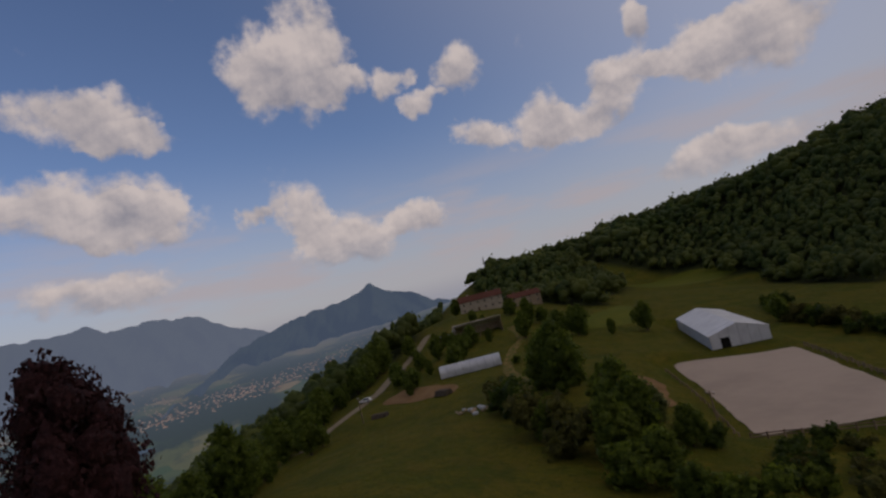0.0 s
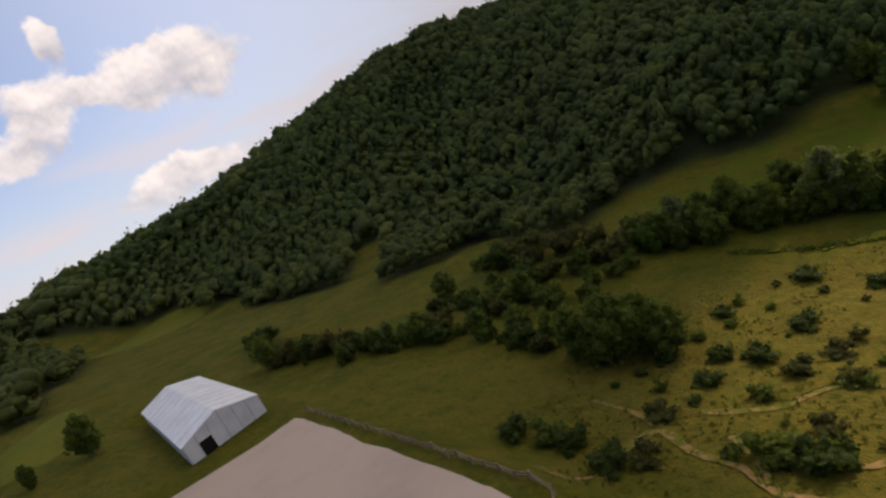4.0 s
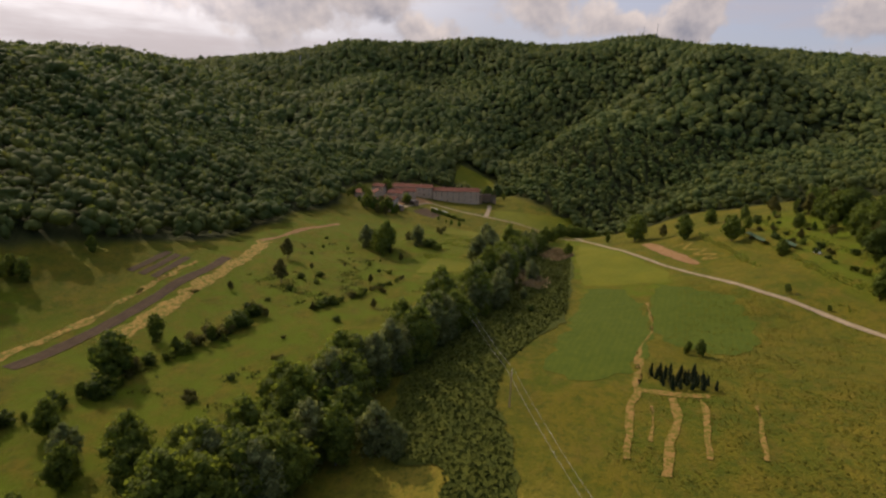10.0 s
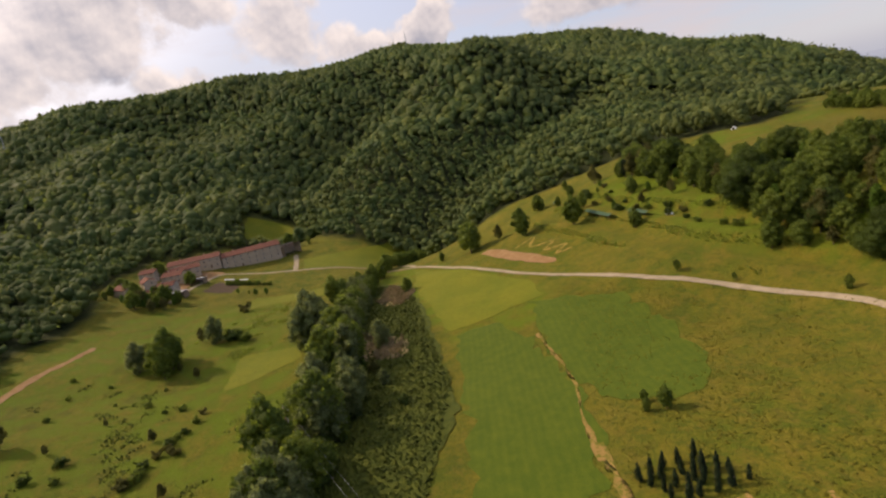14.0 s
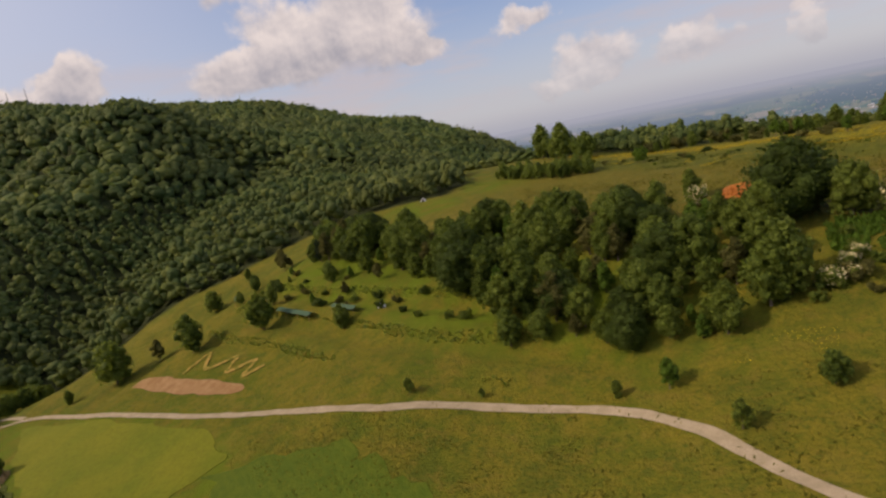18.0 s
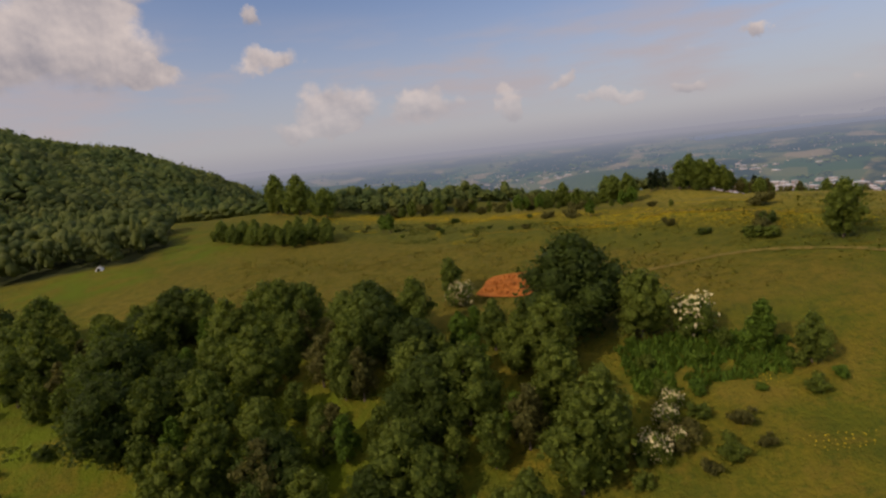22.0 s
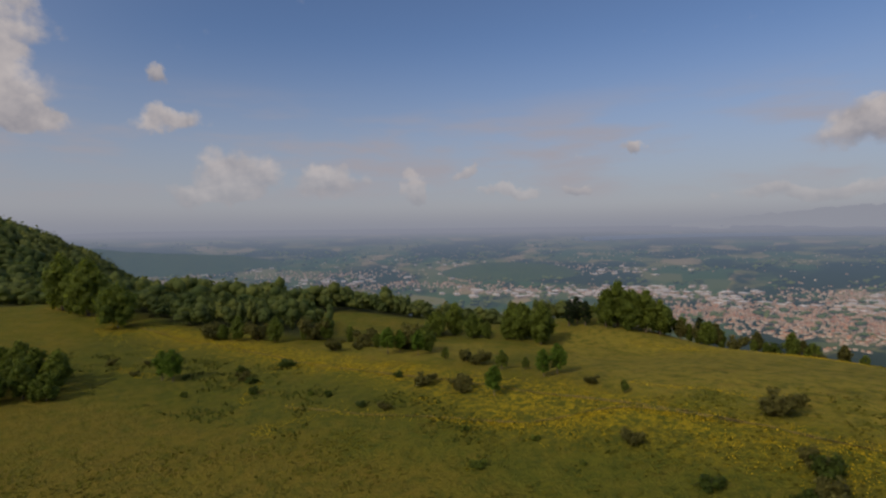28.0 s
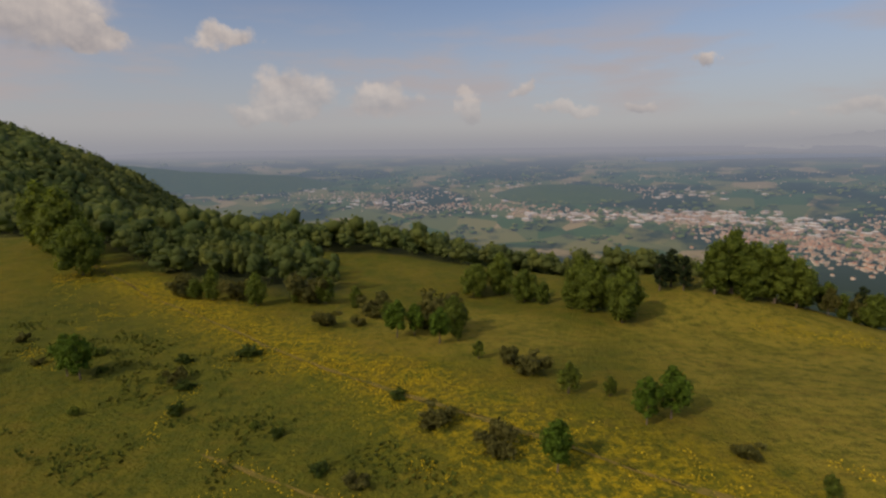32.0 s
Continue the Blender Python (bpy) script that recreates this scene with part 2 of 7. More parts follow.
def meadow(t, p):
    broad = t.noise(p, 0.018, 3)
    mid = t.noise(p, 0.11, 4, 0.65)
    fine = t.noise(p, 1.3, 4, 0.7)
    c = t.mix(t.span(broad, 0.35, 0.65), (0.076, 0.096, 0.008), (0.124, 0.114, 0.012))
    c = t.mix(t.span(mid, 0.38, 0.62), c, (0.150, 0.122, 0.013))
    c = t.mix(t.span(fine, 0.3, 0.75, 0.0, 0.65), c, (0.050, 0.068, 0.006))
    worn = t.noise(t.vec("MULTIPLY", p, (1.0, 1.0, 2.5)), 0.055, 5, 0.7)
    c = t.mix(t.span(worn, 0.50, 0.66, 0.0, 0.55), c, (0.052, 0.066, 0.008))
    c = t.mix(t.span(worn, 0.46, 0.34, 0.0, 0.45), c, (0.168, 0.128, 0.020))
    dry = attribute(t, "dry")
    c = t.mix(t.math("MULTIPLY", dry, t.span(mid, 0.2, 0.55)), c, t.mix(t.span(t.noise(p, 0.42, 5, 0.8), 0.3, 0.7), (0.225, 0.180, 0.026), (0.150, 0.140, 0.018)))
    tuft = t.noise(p, 0.42, 5, 0.8)
    c = t.mix(t.span(tuft, 0.48, 0.66, 0.0, 0.7), c, (0.046, 0.064, 0.008))
    swath = t.noise(t.vec("MULTIPLY", p, (0.8, 1.3, 1.0)), 0.21, 5, 0.8)
    c = t.mix(t.span(swath, 0.50, 0.64, 0.0, 0.42), c, (0.150, 0.108, 0.018))
    c = t.mix(t.span(swath, 0.46, 0.34, 0.0, 0.5), c, (0.070, 0.084, 0.008))
    lush = attribute(t, "lush")
    c = t.mix(t.math("MULTIPLY", lush, t.span(mid, 0.7, 0.3)), c, (0.088, 0.122, 0.007))
    c = t.mix(t.math("MULTIPLY", attribute(t, "tawny"), t.span(swath, 0.3, 0.6, 0.4, 0.9)), c, t.mix(t.span(tuft, 0.35, 0.65), (0.142, 0.110, 0.016), (0.086, 0.082, 0.011)))
    c = t.mix(t.math("MULTIPLY", attribute(t, "bank"), t.span(swath, 0.7, 0.35, 0.45, 0.95)), c, t.mix(t.span(tuft, 0.35, 0.65), (0.100, 0.102, 0.012), (0.054, 0.066, 0.009)))
    c = t.mix(t.math("MULTIPLY", attribute(t, "bloom"), t.span(t.noise(p, 0.8, 5, 0.8), 0.44, 0.62)), c, (0.30, 0.225, 0.010))
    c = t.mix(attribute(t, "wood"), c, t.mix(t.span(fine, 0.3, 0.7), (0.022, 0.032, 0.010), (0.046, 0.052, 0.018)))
    return c, t.math("ADD", t.math("MULTIPLY", fine, 0.7), mid)


def far_plain(t, p):
    cells = t.add("ShaderNodeTexVoronoi")
    t.put(cells.inputs["Vector"], t.vec("MULTIPLY", p, (1.0, 1.0, 0.0)))
    cells.inputs["Scale"].default_value = 0.0085
    pick = t.add("ShaderNodeSeparateColor")
    t.put(pick.inputs[0], cells.outputs["Color"])
    c = t.mix(t.span(pick.outputs[0], 0.2, 0.8, smooth=False), (0.045, 0.085, 0.022), (0.16, 0.15, 0.05))
    c = t.mix(t.span(pick.outputs[1], 0.82, 0.88), c, (0.26, 0.20, 0.10))
    woods = t.noise(p, 0.0022, 5, 0.62)
    c = t.mix(t.span(woods, 0.46, 0.54), c, (0.020, 0.034, 0.014))
    return c, t.noise(p, 0.05, 4)


def leaves(dark, light, wild=0.35):
    def build(t, p):
        own = chance(t)
        c = t.mix(own, dark, light)
        c = t.mix(t.span(island(t), 0.0, 1.0, 0.0, wild * 2, smooth=False), c, tuple(v * 1.55 for v in light))
        spray = t.noise(p, 2.3, 4, 0.7)
        c = t.mix(t.span(spray, 0.36, 0.66, 0.7, 0.0), c, tuple(v * 0.5 for v in dark))
        return c, spray
    return build


def canopy(t, p):
    own = island(t)
    broad, stand = t.noise(p, 0.009, 3), t.noise(p, 0.085, 3, 0.6)
    tone = attribute(t, "tone")
    c = t.mix(t.span(stand, 0.3, 0.7), (0.064, 0.106, 0.026), (0.116, 0.152, 0.036))
    c = t.mix(t.span(broad, 0.40, 0.62, 0.0, 0.5), c, (0.124, 0.134, 0.038))
    c = t.mix(t.span(tone, 0.45, 1.0, 0.0, 0.75, smooth=False), c, (0.185, 0.205, 0.044))
    c = t.mix(t.span(tone, 0.45, 0.0, 0.0, 0.6, smooth=False), c, (0.040, 0.072, 0.022))
    c = t.mix(t.span(own, 0.3, 1.0, 0.0, 0.16, smooth=False), c, (0.130, 0.150, 0.040))
    fine = t.noise(p, 0.7, 5, 0.8)
    # deep shade between the leaves, painted as darker colour in the relief's hollows
    c = t.mix(t.span(fine, 0.34, 0.62, 0.3, 0.0), c, (0.038, 0.062, 0.019))
    return c, fine


def speckled(a, b, scale=0.5, fine=6.0):
    def build(t, p):
        n, k = t.noise(p, scale, 4, 0.6), t.noise(p, fine, 3, 0.7)
        c = t.mix(t.span(n, 0.3, 0.7), a, b)
        c = t.mix(t.span(k, 0.35, 0.75, 0.0, 0.45), c, tuple(v * 0.55 for v in a))
        return c, k
    return build


def toned(a, b, scale=1.2):
    """Pieces that differ one from another, with weathering."""
    def build(t, p):
        c = t.mix(chance(t), a, b)
        c = t.mix(t.span(t.noise(p, scale, 5, 0.65), 0.35, 0.75, 0.0, 0.5), c, tuple(v * 0.62 for v in a))
        return c, t.noise(p, scale * 6, 3)
    return build


def island_toned(a, b, c3):
    def build(t, p):
        own = island(t)
        c = t.mix(t.span(own, 0.0, 0.6, smooth=False), a, b)
        return t.mix(t.span(own, 0.6, 0.75), c, c3)
    return build


def rows(a, b, gap, turn):
    """Drilled rows of a crop or furrows, gap metres apart."""
    def build(t, p):
        co, si = math.cos(turn), math.sin(turn)
        across = t.vec("DOT_PRODUCT", p, (co, si, 0.0), 1)
        wob = t.math("MULTIPLY", t.noise(p, 0.12, 3), 1.6)
        stripe = t.math("SINE", t.math("MULTIPLY", t.math("ADD", across, wob), 6.2832 / gap))
        n = t.noise(p, 0.35, 5, 0.7)
        f = t.math("ADD", t.math("MULTIPLY", stripe, 0.05), n)
        c = t.mix(t.span(f, 0.25, 0.8), a, b)
        return c, t.noise(p, 2.0, 3)
    return build


GRASS = shader("meadow grass", meadow, bump=0.9, rough=1.0, spec=0.1)
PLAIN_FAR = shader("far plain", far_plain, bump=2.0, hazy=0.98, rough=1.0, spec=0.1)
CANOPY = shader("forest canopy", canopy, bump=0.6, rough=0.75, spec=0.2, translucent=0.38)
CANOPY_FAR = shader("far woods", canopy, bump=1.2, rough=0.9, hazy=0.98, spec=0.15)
LEAF = shader("broad leaves", leaves((0.070, 0.112, 0.016), (0.150, 0.190, 0.028)), translucent=0.46, rough=0.65, spec=0.2, bump=0.45)
LEAF_DARK = shader("dark oak leaves", leaves((0.042, 0.068, 0.010), (0.072, 0.106, 0.015)), translucent=0.4, rough=0.65, spec=0.2, bump=0.45)
LEAF_PALE = shader("silvery willow leaves", leaves((0.105, 0.140, 0.048), (0.18, 0.21, 0.085)), translucent=0.45, rough=0.6, bump=0.45)
LEAF_BROWN = shader("brownish shrub leaves", leaves((0.074, 0.080, 0.020), (0.130, 0.124, 0.034)), translucent=0.35, rough=0.7, bump=0.45)
LEAF_COPPER = shader("copper beech leaves", leaves((0.038, 0.016, 0.018), (0.066, 0.026, 0.028)), translucent=0.15, rough=0.6, bump=0.45)
LEAF_BRIGHT = shader("fresh green leaves", leaves((0.060, 0.120, 0.012), (0.105, 0.170, 0.020)), translucent=0.3, rough=0.6, bump=0.45)
NEEDLE = shader("conifer needles", leaves((0.012, 0.024, 0.009), (0.022, 0.036, 0.012)), translucent=0.05, rough=0.7, bump=0.45)
BLOSSOM = shader("cream elder blossom", speckled((0.52, 0.45, 0.22), (0.62, 0.55, 0.30)), rough=0.8)
BARK = shader("bark", speckled((0.09, 0.07, 0.05), (0.16, 0.13, 0.10), 1.5, 9.0), bump=0.03)
GRAVEL = shader("pale gravel", speckled((0.25, 0.20, 0.13), (0.33, 0.265, 0.18), 0.4, 5.0), bump=0.03)
SAND = shader("riding sand", toned((0.50, 0.39, 0.305), (0.50, 0.39, 0.305), 0.045), bump=0.02)
EARTH = shader("bare earth", speckled((0.21, 0.115, 0.046), (0.28, 0.17, 0.08), 0.3, 3.0), bump=0.1)
RED_EARTH = shader("orange clay", speckled((0.25, 0.080, 0.014), (0.42, 0.145, 0.028), 0.6, 2.0), bump=0.2)

def patchy(a, b, green, scale=0.5, share=0.5):
    """Bare or dry ground with grass growing through it."""
    def build(t, p):
        n, k = t.noise(p, scale, 5, 0.75), t.noise(p, 3.0, 3, 0.7)
        c = t.mix(t.span(k, 0.3, 0.7), a, b)
        c = t.mix(t.span(n, share - 0.04, share + 0.1), c, green)
        return c, k
    return build


STRAW = shader("dry straw and soil", patchy((0.25, 0.155, 0.036), (0.34, 0.215, 0.056), (0.110, 0.114, 0.012), 0.6, 0.47), bump=0.1)
TRODDEN = shader("trodden grass", patchy((0.125, 0.095, 0.022), (0.18, 0.135, 0.034), (0.080, 0.084, 0.011), 0.6, 0.5), bump=0.05)
TRACK = shader("worn orange earth", patchy((0.22, 0.130, 0.046), (0.31, 0.195, 0.078), (0.098, 0.104, 0.012), 0.55, 0.45), bump=0.1)
SOIL = shader("bare pale soil with seedlings", patchy((0.21, 0.125, 0.036), (0.28, 0.17, 0.055), (0.110, 0.108, 0.012), 0.8, 0.47), bump=0.1)
TILLED = shader("tilled brown soil", rows((0.048, 0.032, 0.018), (0.080, 0.053, 0.028), 1.6, 1.62), bump=0.12)
CROP = shader("green crop in rows", rows((0.046, 0.074, 0.005), (0.076, 0.098, 0.007), 1.8, 1.19), bump=0.15)
MOWN = shader("mown grass", speckled((0.096, 0.114, 0.006), (0.136, 0.134, 0.008), 0.05, 0.8), bump=0.1)
REED = shader("dry reddish reeds", speckled((0.25, 0.18, 0.085), (0.33, 0.24, 0.12), 0.3, 1.2), bump=0.3)
WEEDS = shader("rank weeds", speckled((0.042, 0.056, 0.007), (0.078, 0.090, 0.011), 0.35, 1.6), bump=0.5)
FLOWER = shader("yellow wild flowers", leaves((0.36, 0.26, 0.010), (0.48, 0.36, 0.016)), rough=0.7, translucent=0.2)
PVC = shader("white pvc tent sheet", toned((0.66, 0.67, 0.69), (0.74, 0.74, 0.75), 0.25), rough=0.45)
PVC_ROOF = shader("white pvc roof sheet", toned((0.78, 0.78, 0.78), (0.84, 0.84, 0.83), 0.2), rough=0.4)
# near-black faces that stand in for the shade inside openings
DARK = shader("black panel for unlit openings", toned((0.012, 0.011, 0.010), (0.02, 0.018, 0.016)), rough=0.9)
ALU = shader("aluminium frame", toned((0.42, 0.43, 0.44), (0.52, 0.53, 0.54)), rough=0.4, metal=0.7)
TIMBER = shader("weathered fence timber", toned((0.22, 0.15, 0.10), (0.34, 0.25, 0.18), 2.0), bump=0.01)
TILE = shader("red roof tiles", toned((0.115, 0.043, 0.030), (0.165, 0.068, 0.045), 0.7), bump=0.03)
STONE = shader("pale rubble stone", toned((0.36, 0.27, 0.18), (0.47, 0.37, 0.26), 0.35), bump=0.04)
PLASTER = shader("old plaster", toned((0.42, 0.35, 0.27), (0.52, 0.45, 0.36), 0.4), bump=0.01)
WINDOW = shader("dark window glass", toned((0.02, 0.025, 0.03), (0.04, 0.045, 0.05)), rough=0.12, spec=0.5)
WOOD = shader("brown door wood", toned((0.11, 0.065, 0.035), (0.16, 0.10, 0.06)))
SHEET = shader("pale sheet roofing", toned((0.50, 0.52, 0.55), (0.62, 0.63, 0.65), 0.4), rough=0.5, metal=0.2)
NET = shader("green netting", toned((0.045, 0.085, 0.05), (0.07, 0.11, 0.065)))
WHITE = shader("white paint", toned((0.72, 0.72, 0.72), (0.8, 0.8, 0.8)), rough=0.5)
RUBBER = shader("black rubber", toned((0.02, 0.02, 0.02), (0.03, 0.03, 0.03)))
STEEL = shader("galvanised steel", toned((0.30, 0.31, 0.32), (0.38, 0.39, 0.40)), rough=0.5, metal=0.8)
# hazy: how much haze glow is mixed over these far surfaces
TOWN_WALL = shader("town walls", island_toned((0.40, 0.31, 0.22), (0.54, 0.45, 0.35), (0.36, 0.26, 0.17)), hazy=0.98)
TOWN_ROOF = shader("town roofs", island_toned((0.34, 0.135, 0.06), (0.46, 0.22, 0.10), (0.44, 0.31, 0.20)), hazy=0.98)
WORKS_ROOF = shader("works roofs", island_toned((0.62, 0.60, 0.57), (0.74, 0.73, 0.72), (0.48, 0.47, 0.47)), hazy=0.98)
RANGE_PALE = shader("far range faint with haze glow", speckled((0.022, 0.040, 0.030), (0.050, 0.068, 0.045), 0.004, 0.03), bump=8.0, hazy=0.965, air=(0.41, 0.445, 0.51))
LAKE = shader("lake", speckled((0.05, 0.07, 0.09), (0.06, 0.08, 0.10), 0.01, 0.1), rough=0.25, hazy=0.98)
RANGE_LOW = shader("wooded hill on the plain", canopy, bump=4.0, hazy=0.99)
RANGE_BLUE = shader("far range under pale blue haze glow", speckled((0.022, 0.040, 0.030), (0.050, 0.068, 0.045), 0.004, 0.03), bump=8.0, hazy=0.86, air=(0.23, 0.30, 0.42))
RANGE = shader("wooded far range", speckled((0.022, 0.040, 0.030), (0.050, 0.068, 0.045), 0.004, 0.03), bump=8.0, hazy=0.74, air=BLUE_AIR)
CLOUD = shader("cloud vapour", speckled((0.75, 0.75, 0.76), (0.85, 0.85, 0.85), 0.004, 0.02), rough=1.0)

# ---- the lie of the land: spot heights (x, y, z) ----
EAST = [(85, -108, 25), (58, 14, 42), (120, -140, 26), (160, -62, 35), (220, -105, 40), (70, -50, 33), (0, 0, 37), (40, -62, 26), (17, -150, 9),
        (46, -178, 14), (12, -116, 12), (208, -330, 22), (116, -319, 24), (338, -329, 31), (470, -254, 75), (280, -118, 48),
        (250, 60, -10), (420, 20, -60), (120, 60, 12), (100, 150, -20), (0, 100, 32), (600, 100, -200), (300, 300, -160), (900, -100, -240)]
VALLEY = [(-54, -185, 2), (-75, -290, 20), (-128, -275, 8), (-205, -233, 3), (-275, -200, 2), (-320, -165, -3), (-346, -143, -4), (-470, -24, -5),
          (-395, -33, -8), (-411, -138, -9), (-254, -96, -3), (-180, -88, 3), (-160, -58, 7), (-293, -2, 6), (-547, -90, -3), (-60, -80, 6), (-80, -20, 22)]
RIDGE = [(-228, -2, 10), (-210, 3, 9.5), (-182, 6, 11), (-155, 40, 29), (-235, 49, 26), (-199, 55, 31), (-291, 21, 15), (-317, 53, 27), (-172, 82, 35),
         (-96, 96, 44), (-109, 112, 45), (-128, 127, 44.5), (-148, 140, 43), (-219, 156, 39), (-198, 143, 38.5), (-170, 166, 42), (-147, 219, 36),
         (-235, 242, 38), (-104, 225, 41), (-110, 179, 39.5), (-88, 166, 41.3), (-65, 150, 41.5), (-48, 172, 35.5), (-131, 111, 41.5), (-515, 386, 28), (-400, 210, 40)]
SOUTH = [(-160, 255, 35), (-200, 310, 32), (-300, 330, 34), (-100, 290, 12), (-60, 255, 8), (20, 215, -2), (-200, 450, -30), (-400, 470, 5), (0, 480, -120), (-450, 640, -80),
         (-100, 800, -250), (300, 800, -250), (-600, 1150, -250), (800, 400, -250)]
WEST = [(-675, -322, 45), (-993, -240, 125), (-765, 175, 104), (-668, 258, 68), (-632, 684, 47), (-609, 761, 22), (-778, 708, 98), (-954, 680, 147),
        (-1124, 631, 198), (-1133, 505, 212), (-1244, 254, 257), (-1301, -120, 250), (-1222, -384, 220), (-867, -500, 124), (-739, -528, 127), (-504, -514, 101),
        (-1700, 100, 150), (-1500, 900, 60), (-1600, -700, 150),
        (-859, 178, 133), (-843, 264, 150), (-812, 356, 122), (-793, 127, 90), (-982, 122, 118), (-861, 25, 56), (-1037, 389, 185), (-936, -284, 122), (-950, -410, 96), (-1045, -210, 112)]
NORTH = [(597, -466, 75), (509, -633, 84), (401, -707, 118), (252, -719, 154), (146, -695, 160), (-16, -702, 141), (-87, -655, 120),
         (-205, -609, 124), (-291, -563, 125), (-411, -530, 113), (0, -1000, 110), (500, -1000, 70), (-600, -1000, 100), (900, -600, -60)]
SPOTS = np.array(EAST + VALLEY + RIDGE + SOUTH + WEST + NORTH, float)
PLAIN = -250.0
# ravines and spurs of the wooded slopes: line, lift, half width
FOLDS = [([(-1015, 215), (-947, 121), (-897, 55), (-772, -40), (-648, -86)], -30, 55), ([(-700, 290), (-673, 227), (-635, 132), (-563, 59), (-489, -4)], -26, 48),
         ([(-855, 229), (-835, 165), (-831, 117), (-783, 58), (-690, 4)], 22, 58), ([(-855, 229), (-803, 318), (-690, 380)], 16, 60), ([(-849, -46), (-961, 24), (-1058, 128)], -24, 55), ([(-1156, -148), (-1120, -250), (-1060, -340)], -26, 60), ([(-1080, -330), (-946, -240), (-870, -170)], 15, 55),
         ([(60, -300), (90, -400), (120, -520)], -16, 40), ([(-120, -350), (-130, -430), (-110, -520)], -18, 42), ([(-330, -280), (-380, -380), (-400, -450)], -16, 42), ([(-20, -300), (-10, -400), (20, -520)], 9, 45), ([(-230, -310), (-240, -400), (-260, -480)], 10, 45)]

def spline(a, b):
    return np.sqrt((a[:, None, 0] - b[None, :, 0]) ** 2 + (a[:, None, 1] - b[None, :, 1]) ** 2 + 20.0 ** 2)

n = len(SPOTS)
system = np.zeros((n + 3, n + 3))
system[:n, :n] = spline(SPOTS, SPOTS) - 0.5 * np.eye(n)
system[:n, n], system[:n, n + 1 : n + 3] = 1, SPOTS[:, :2]
system[n:, :n] = system[:n, n:].T
WEIGHTS = np.linalg.solve(system, np.r_[SPOTS[:, 2], 0, 0, 0])

def lattice(ix, iy, seed):
    h = np.sin(ix * 127.1 + iy * 311.7 + seed * 74.7) * 43758.5453
    return h - np.floor(h)

def ripple(x, y, size, seed=0):
    """Smooth value noise, -1 to 1."""
    u, v = x / size, y / size
    i, j = np.floor(u), np.floor(v)
    a, b = u - i, v - j
    a, b = a * a * (3 - 2 * a), b * b * (3 - 2 * b)
    top = lattice(i, j, seed) * (1 - a) + lattice(i + 1, j, seed) * a
    low = lattice(i, j + 1, seed) * (1 - a) + lattice(i + 1, j + 1, seed) * a
    return (top * (1 - b) + low * b) * 2 - 1

def smooth(a, b, v):
    t = np.clip((v - a) / (b - a), 0, 1)
    return t * t * (3 - 2 * t)

def relief(x, y):
    """Height of the open ground."""
    x, y = np.asarray(x, float), np.asarray(y, float)
    p = np.stack([x.ravel(), y.ravel()], 1)
    z = np.concatenate([spline(q, SPOTS) @ WEIGHTS[:n] + WEIGHTS[n] + q @ WEIGHTS[n + 1 :] for q in np.array_split(p, max(1, len(p) // 20000))]).reshape(x.shape)
    z = z + ripple(x, y, 34, 1) * 0.7 + ripple(x, y, 12, 2) * 0.22
    for line, lift, half in FOLDS:
        near = np.full(x.shape, 1e9)
        for (ax, ay), (bx, by) in zip(line, line[1:]):
            s = np.clip(((x - ax) * (bx - ax) + (y - ay) * (by - ay)) / ((bx - ax) ** 2 + (by - ay) ** 2), 0, 1)
            near = np.minimum(near, np.hypot(x - ax - s * (bx - ax), y - ay - s * (by - ay)))
        z = z + lift * np.exp(-((near / half) ** 2))
    away = smooth(380, 700, np.hypot(x + 100, y + 20))
    z = z + away * (ripple(x, y, 150, 21) * 7 + ripple(x, y, 60, 22) * 3)
    terraces = smooth(-350, -330, x) * (1 - smooth(-190, -165, x)) * smooth(4, 12, y) * (1 - smooth(38, 50, y))
    z = z + terraces * 1.15 * np.sin(z * 6.2832 / 5.2)
    for cx, cy, ux, uy, half, side, level, fade in ((83.7, -108, 0.79, -0.61, 32, 16, 25.2, 9), (133.2, -152.9, 0.788, -0.616, 28, 9, 26.4, 8)):
        u, v = np.abs((x - cx) * ux + (y - cy) * uy), np.abs((y - cy) * ux - (x - cx) * uy)
        flat = 1 - smooth(0, fade, np.hypot(np.maximum(u - half, 0), np.maximum(v - side, 0)))
        z = z * (1 - flat) + level * flat
    d = np.hypot(x + 100, y)
    az = np.degrees(np.arctan2(x + 100, y))
    # the plain, drawn together beyond 2 km so that it still ends on the horizon
    far = np.where(d < 2000, d, 2000 + (d - 2000) * 3.2 / np.maximum(1 - (d - 2000) / 2960, 0.012))
    plain = 68 - d * (68 - PLAIN) / far
    open_side = smooth(-42, -30, az) * (1 - smooth(98, 118, az))
    hill = np.maximum(z, np.where(open_side > 0.5, PLAIN, -40))
    out = smooth(1100, 1900, d)
    back = np.maximum(hill * (1 - smooth(1300, 2600, d)) + 30 * smooth(1300, 2600, d), 30)
    z = hill * (1 - out) + (plain * open_side + back * (1 - open_side)) * out
    return z

def lines(lo, hi, step, ends):
    core = list(np.arange(lo, hi + 0.1, step))
    for sign, last in ((-1, ends[0]), (1, ends[1])):
        at, s = (lo if sign < 0 else hi), step
        grown = []
        while (at > last) if sign < 0 else (at < last):
            s = min(s * 1.11, 140)
            at += sign * s
            grown.append(at)
        core = grown[::-1] + core if sign < 0 else core + grown
    return np.array(core)

GX, GY = lines(-470, 260, 3.5, (-4700, 4700)), lines(-330, 260, 3.5, (-2600, 4900))
GZ = relief(*np.meshgrid(GX, GY))

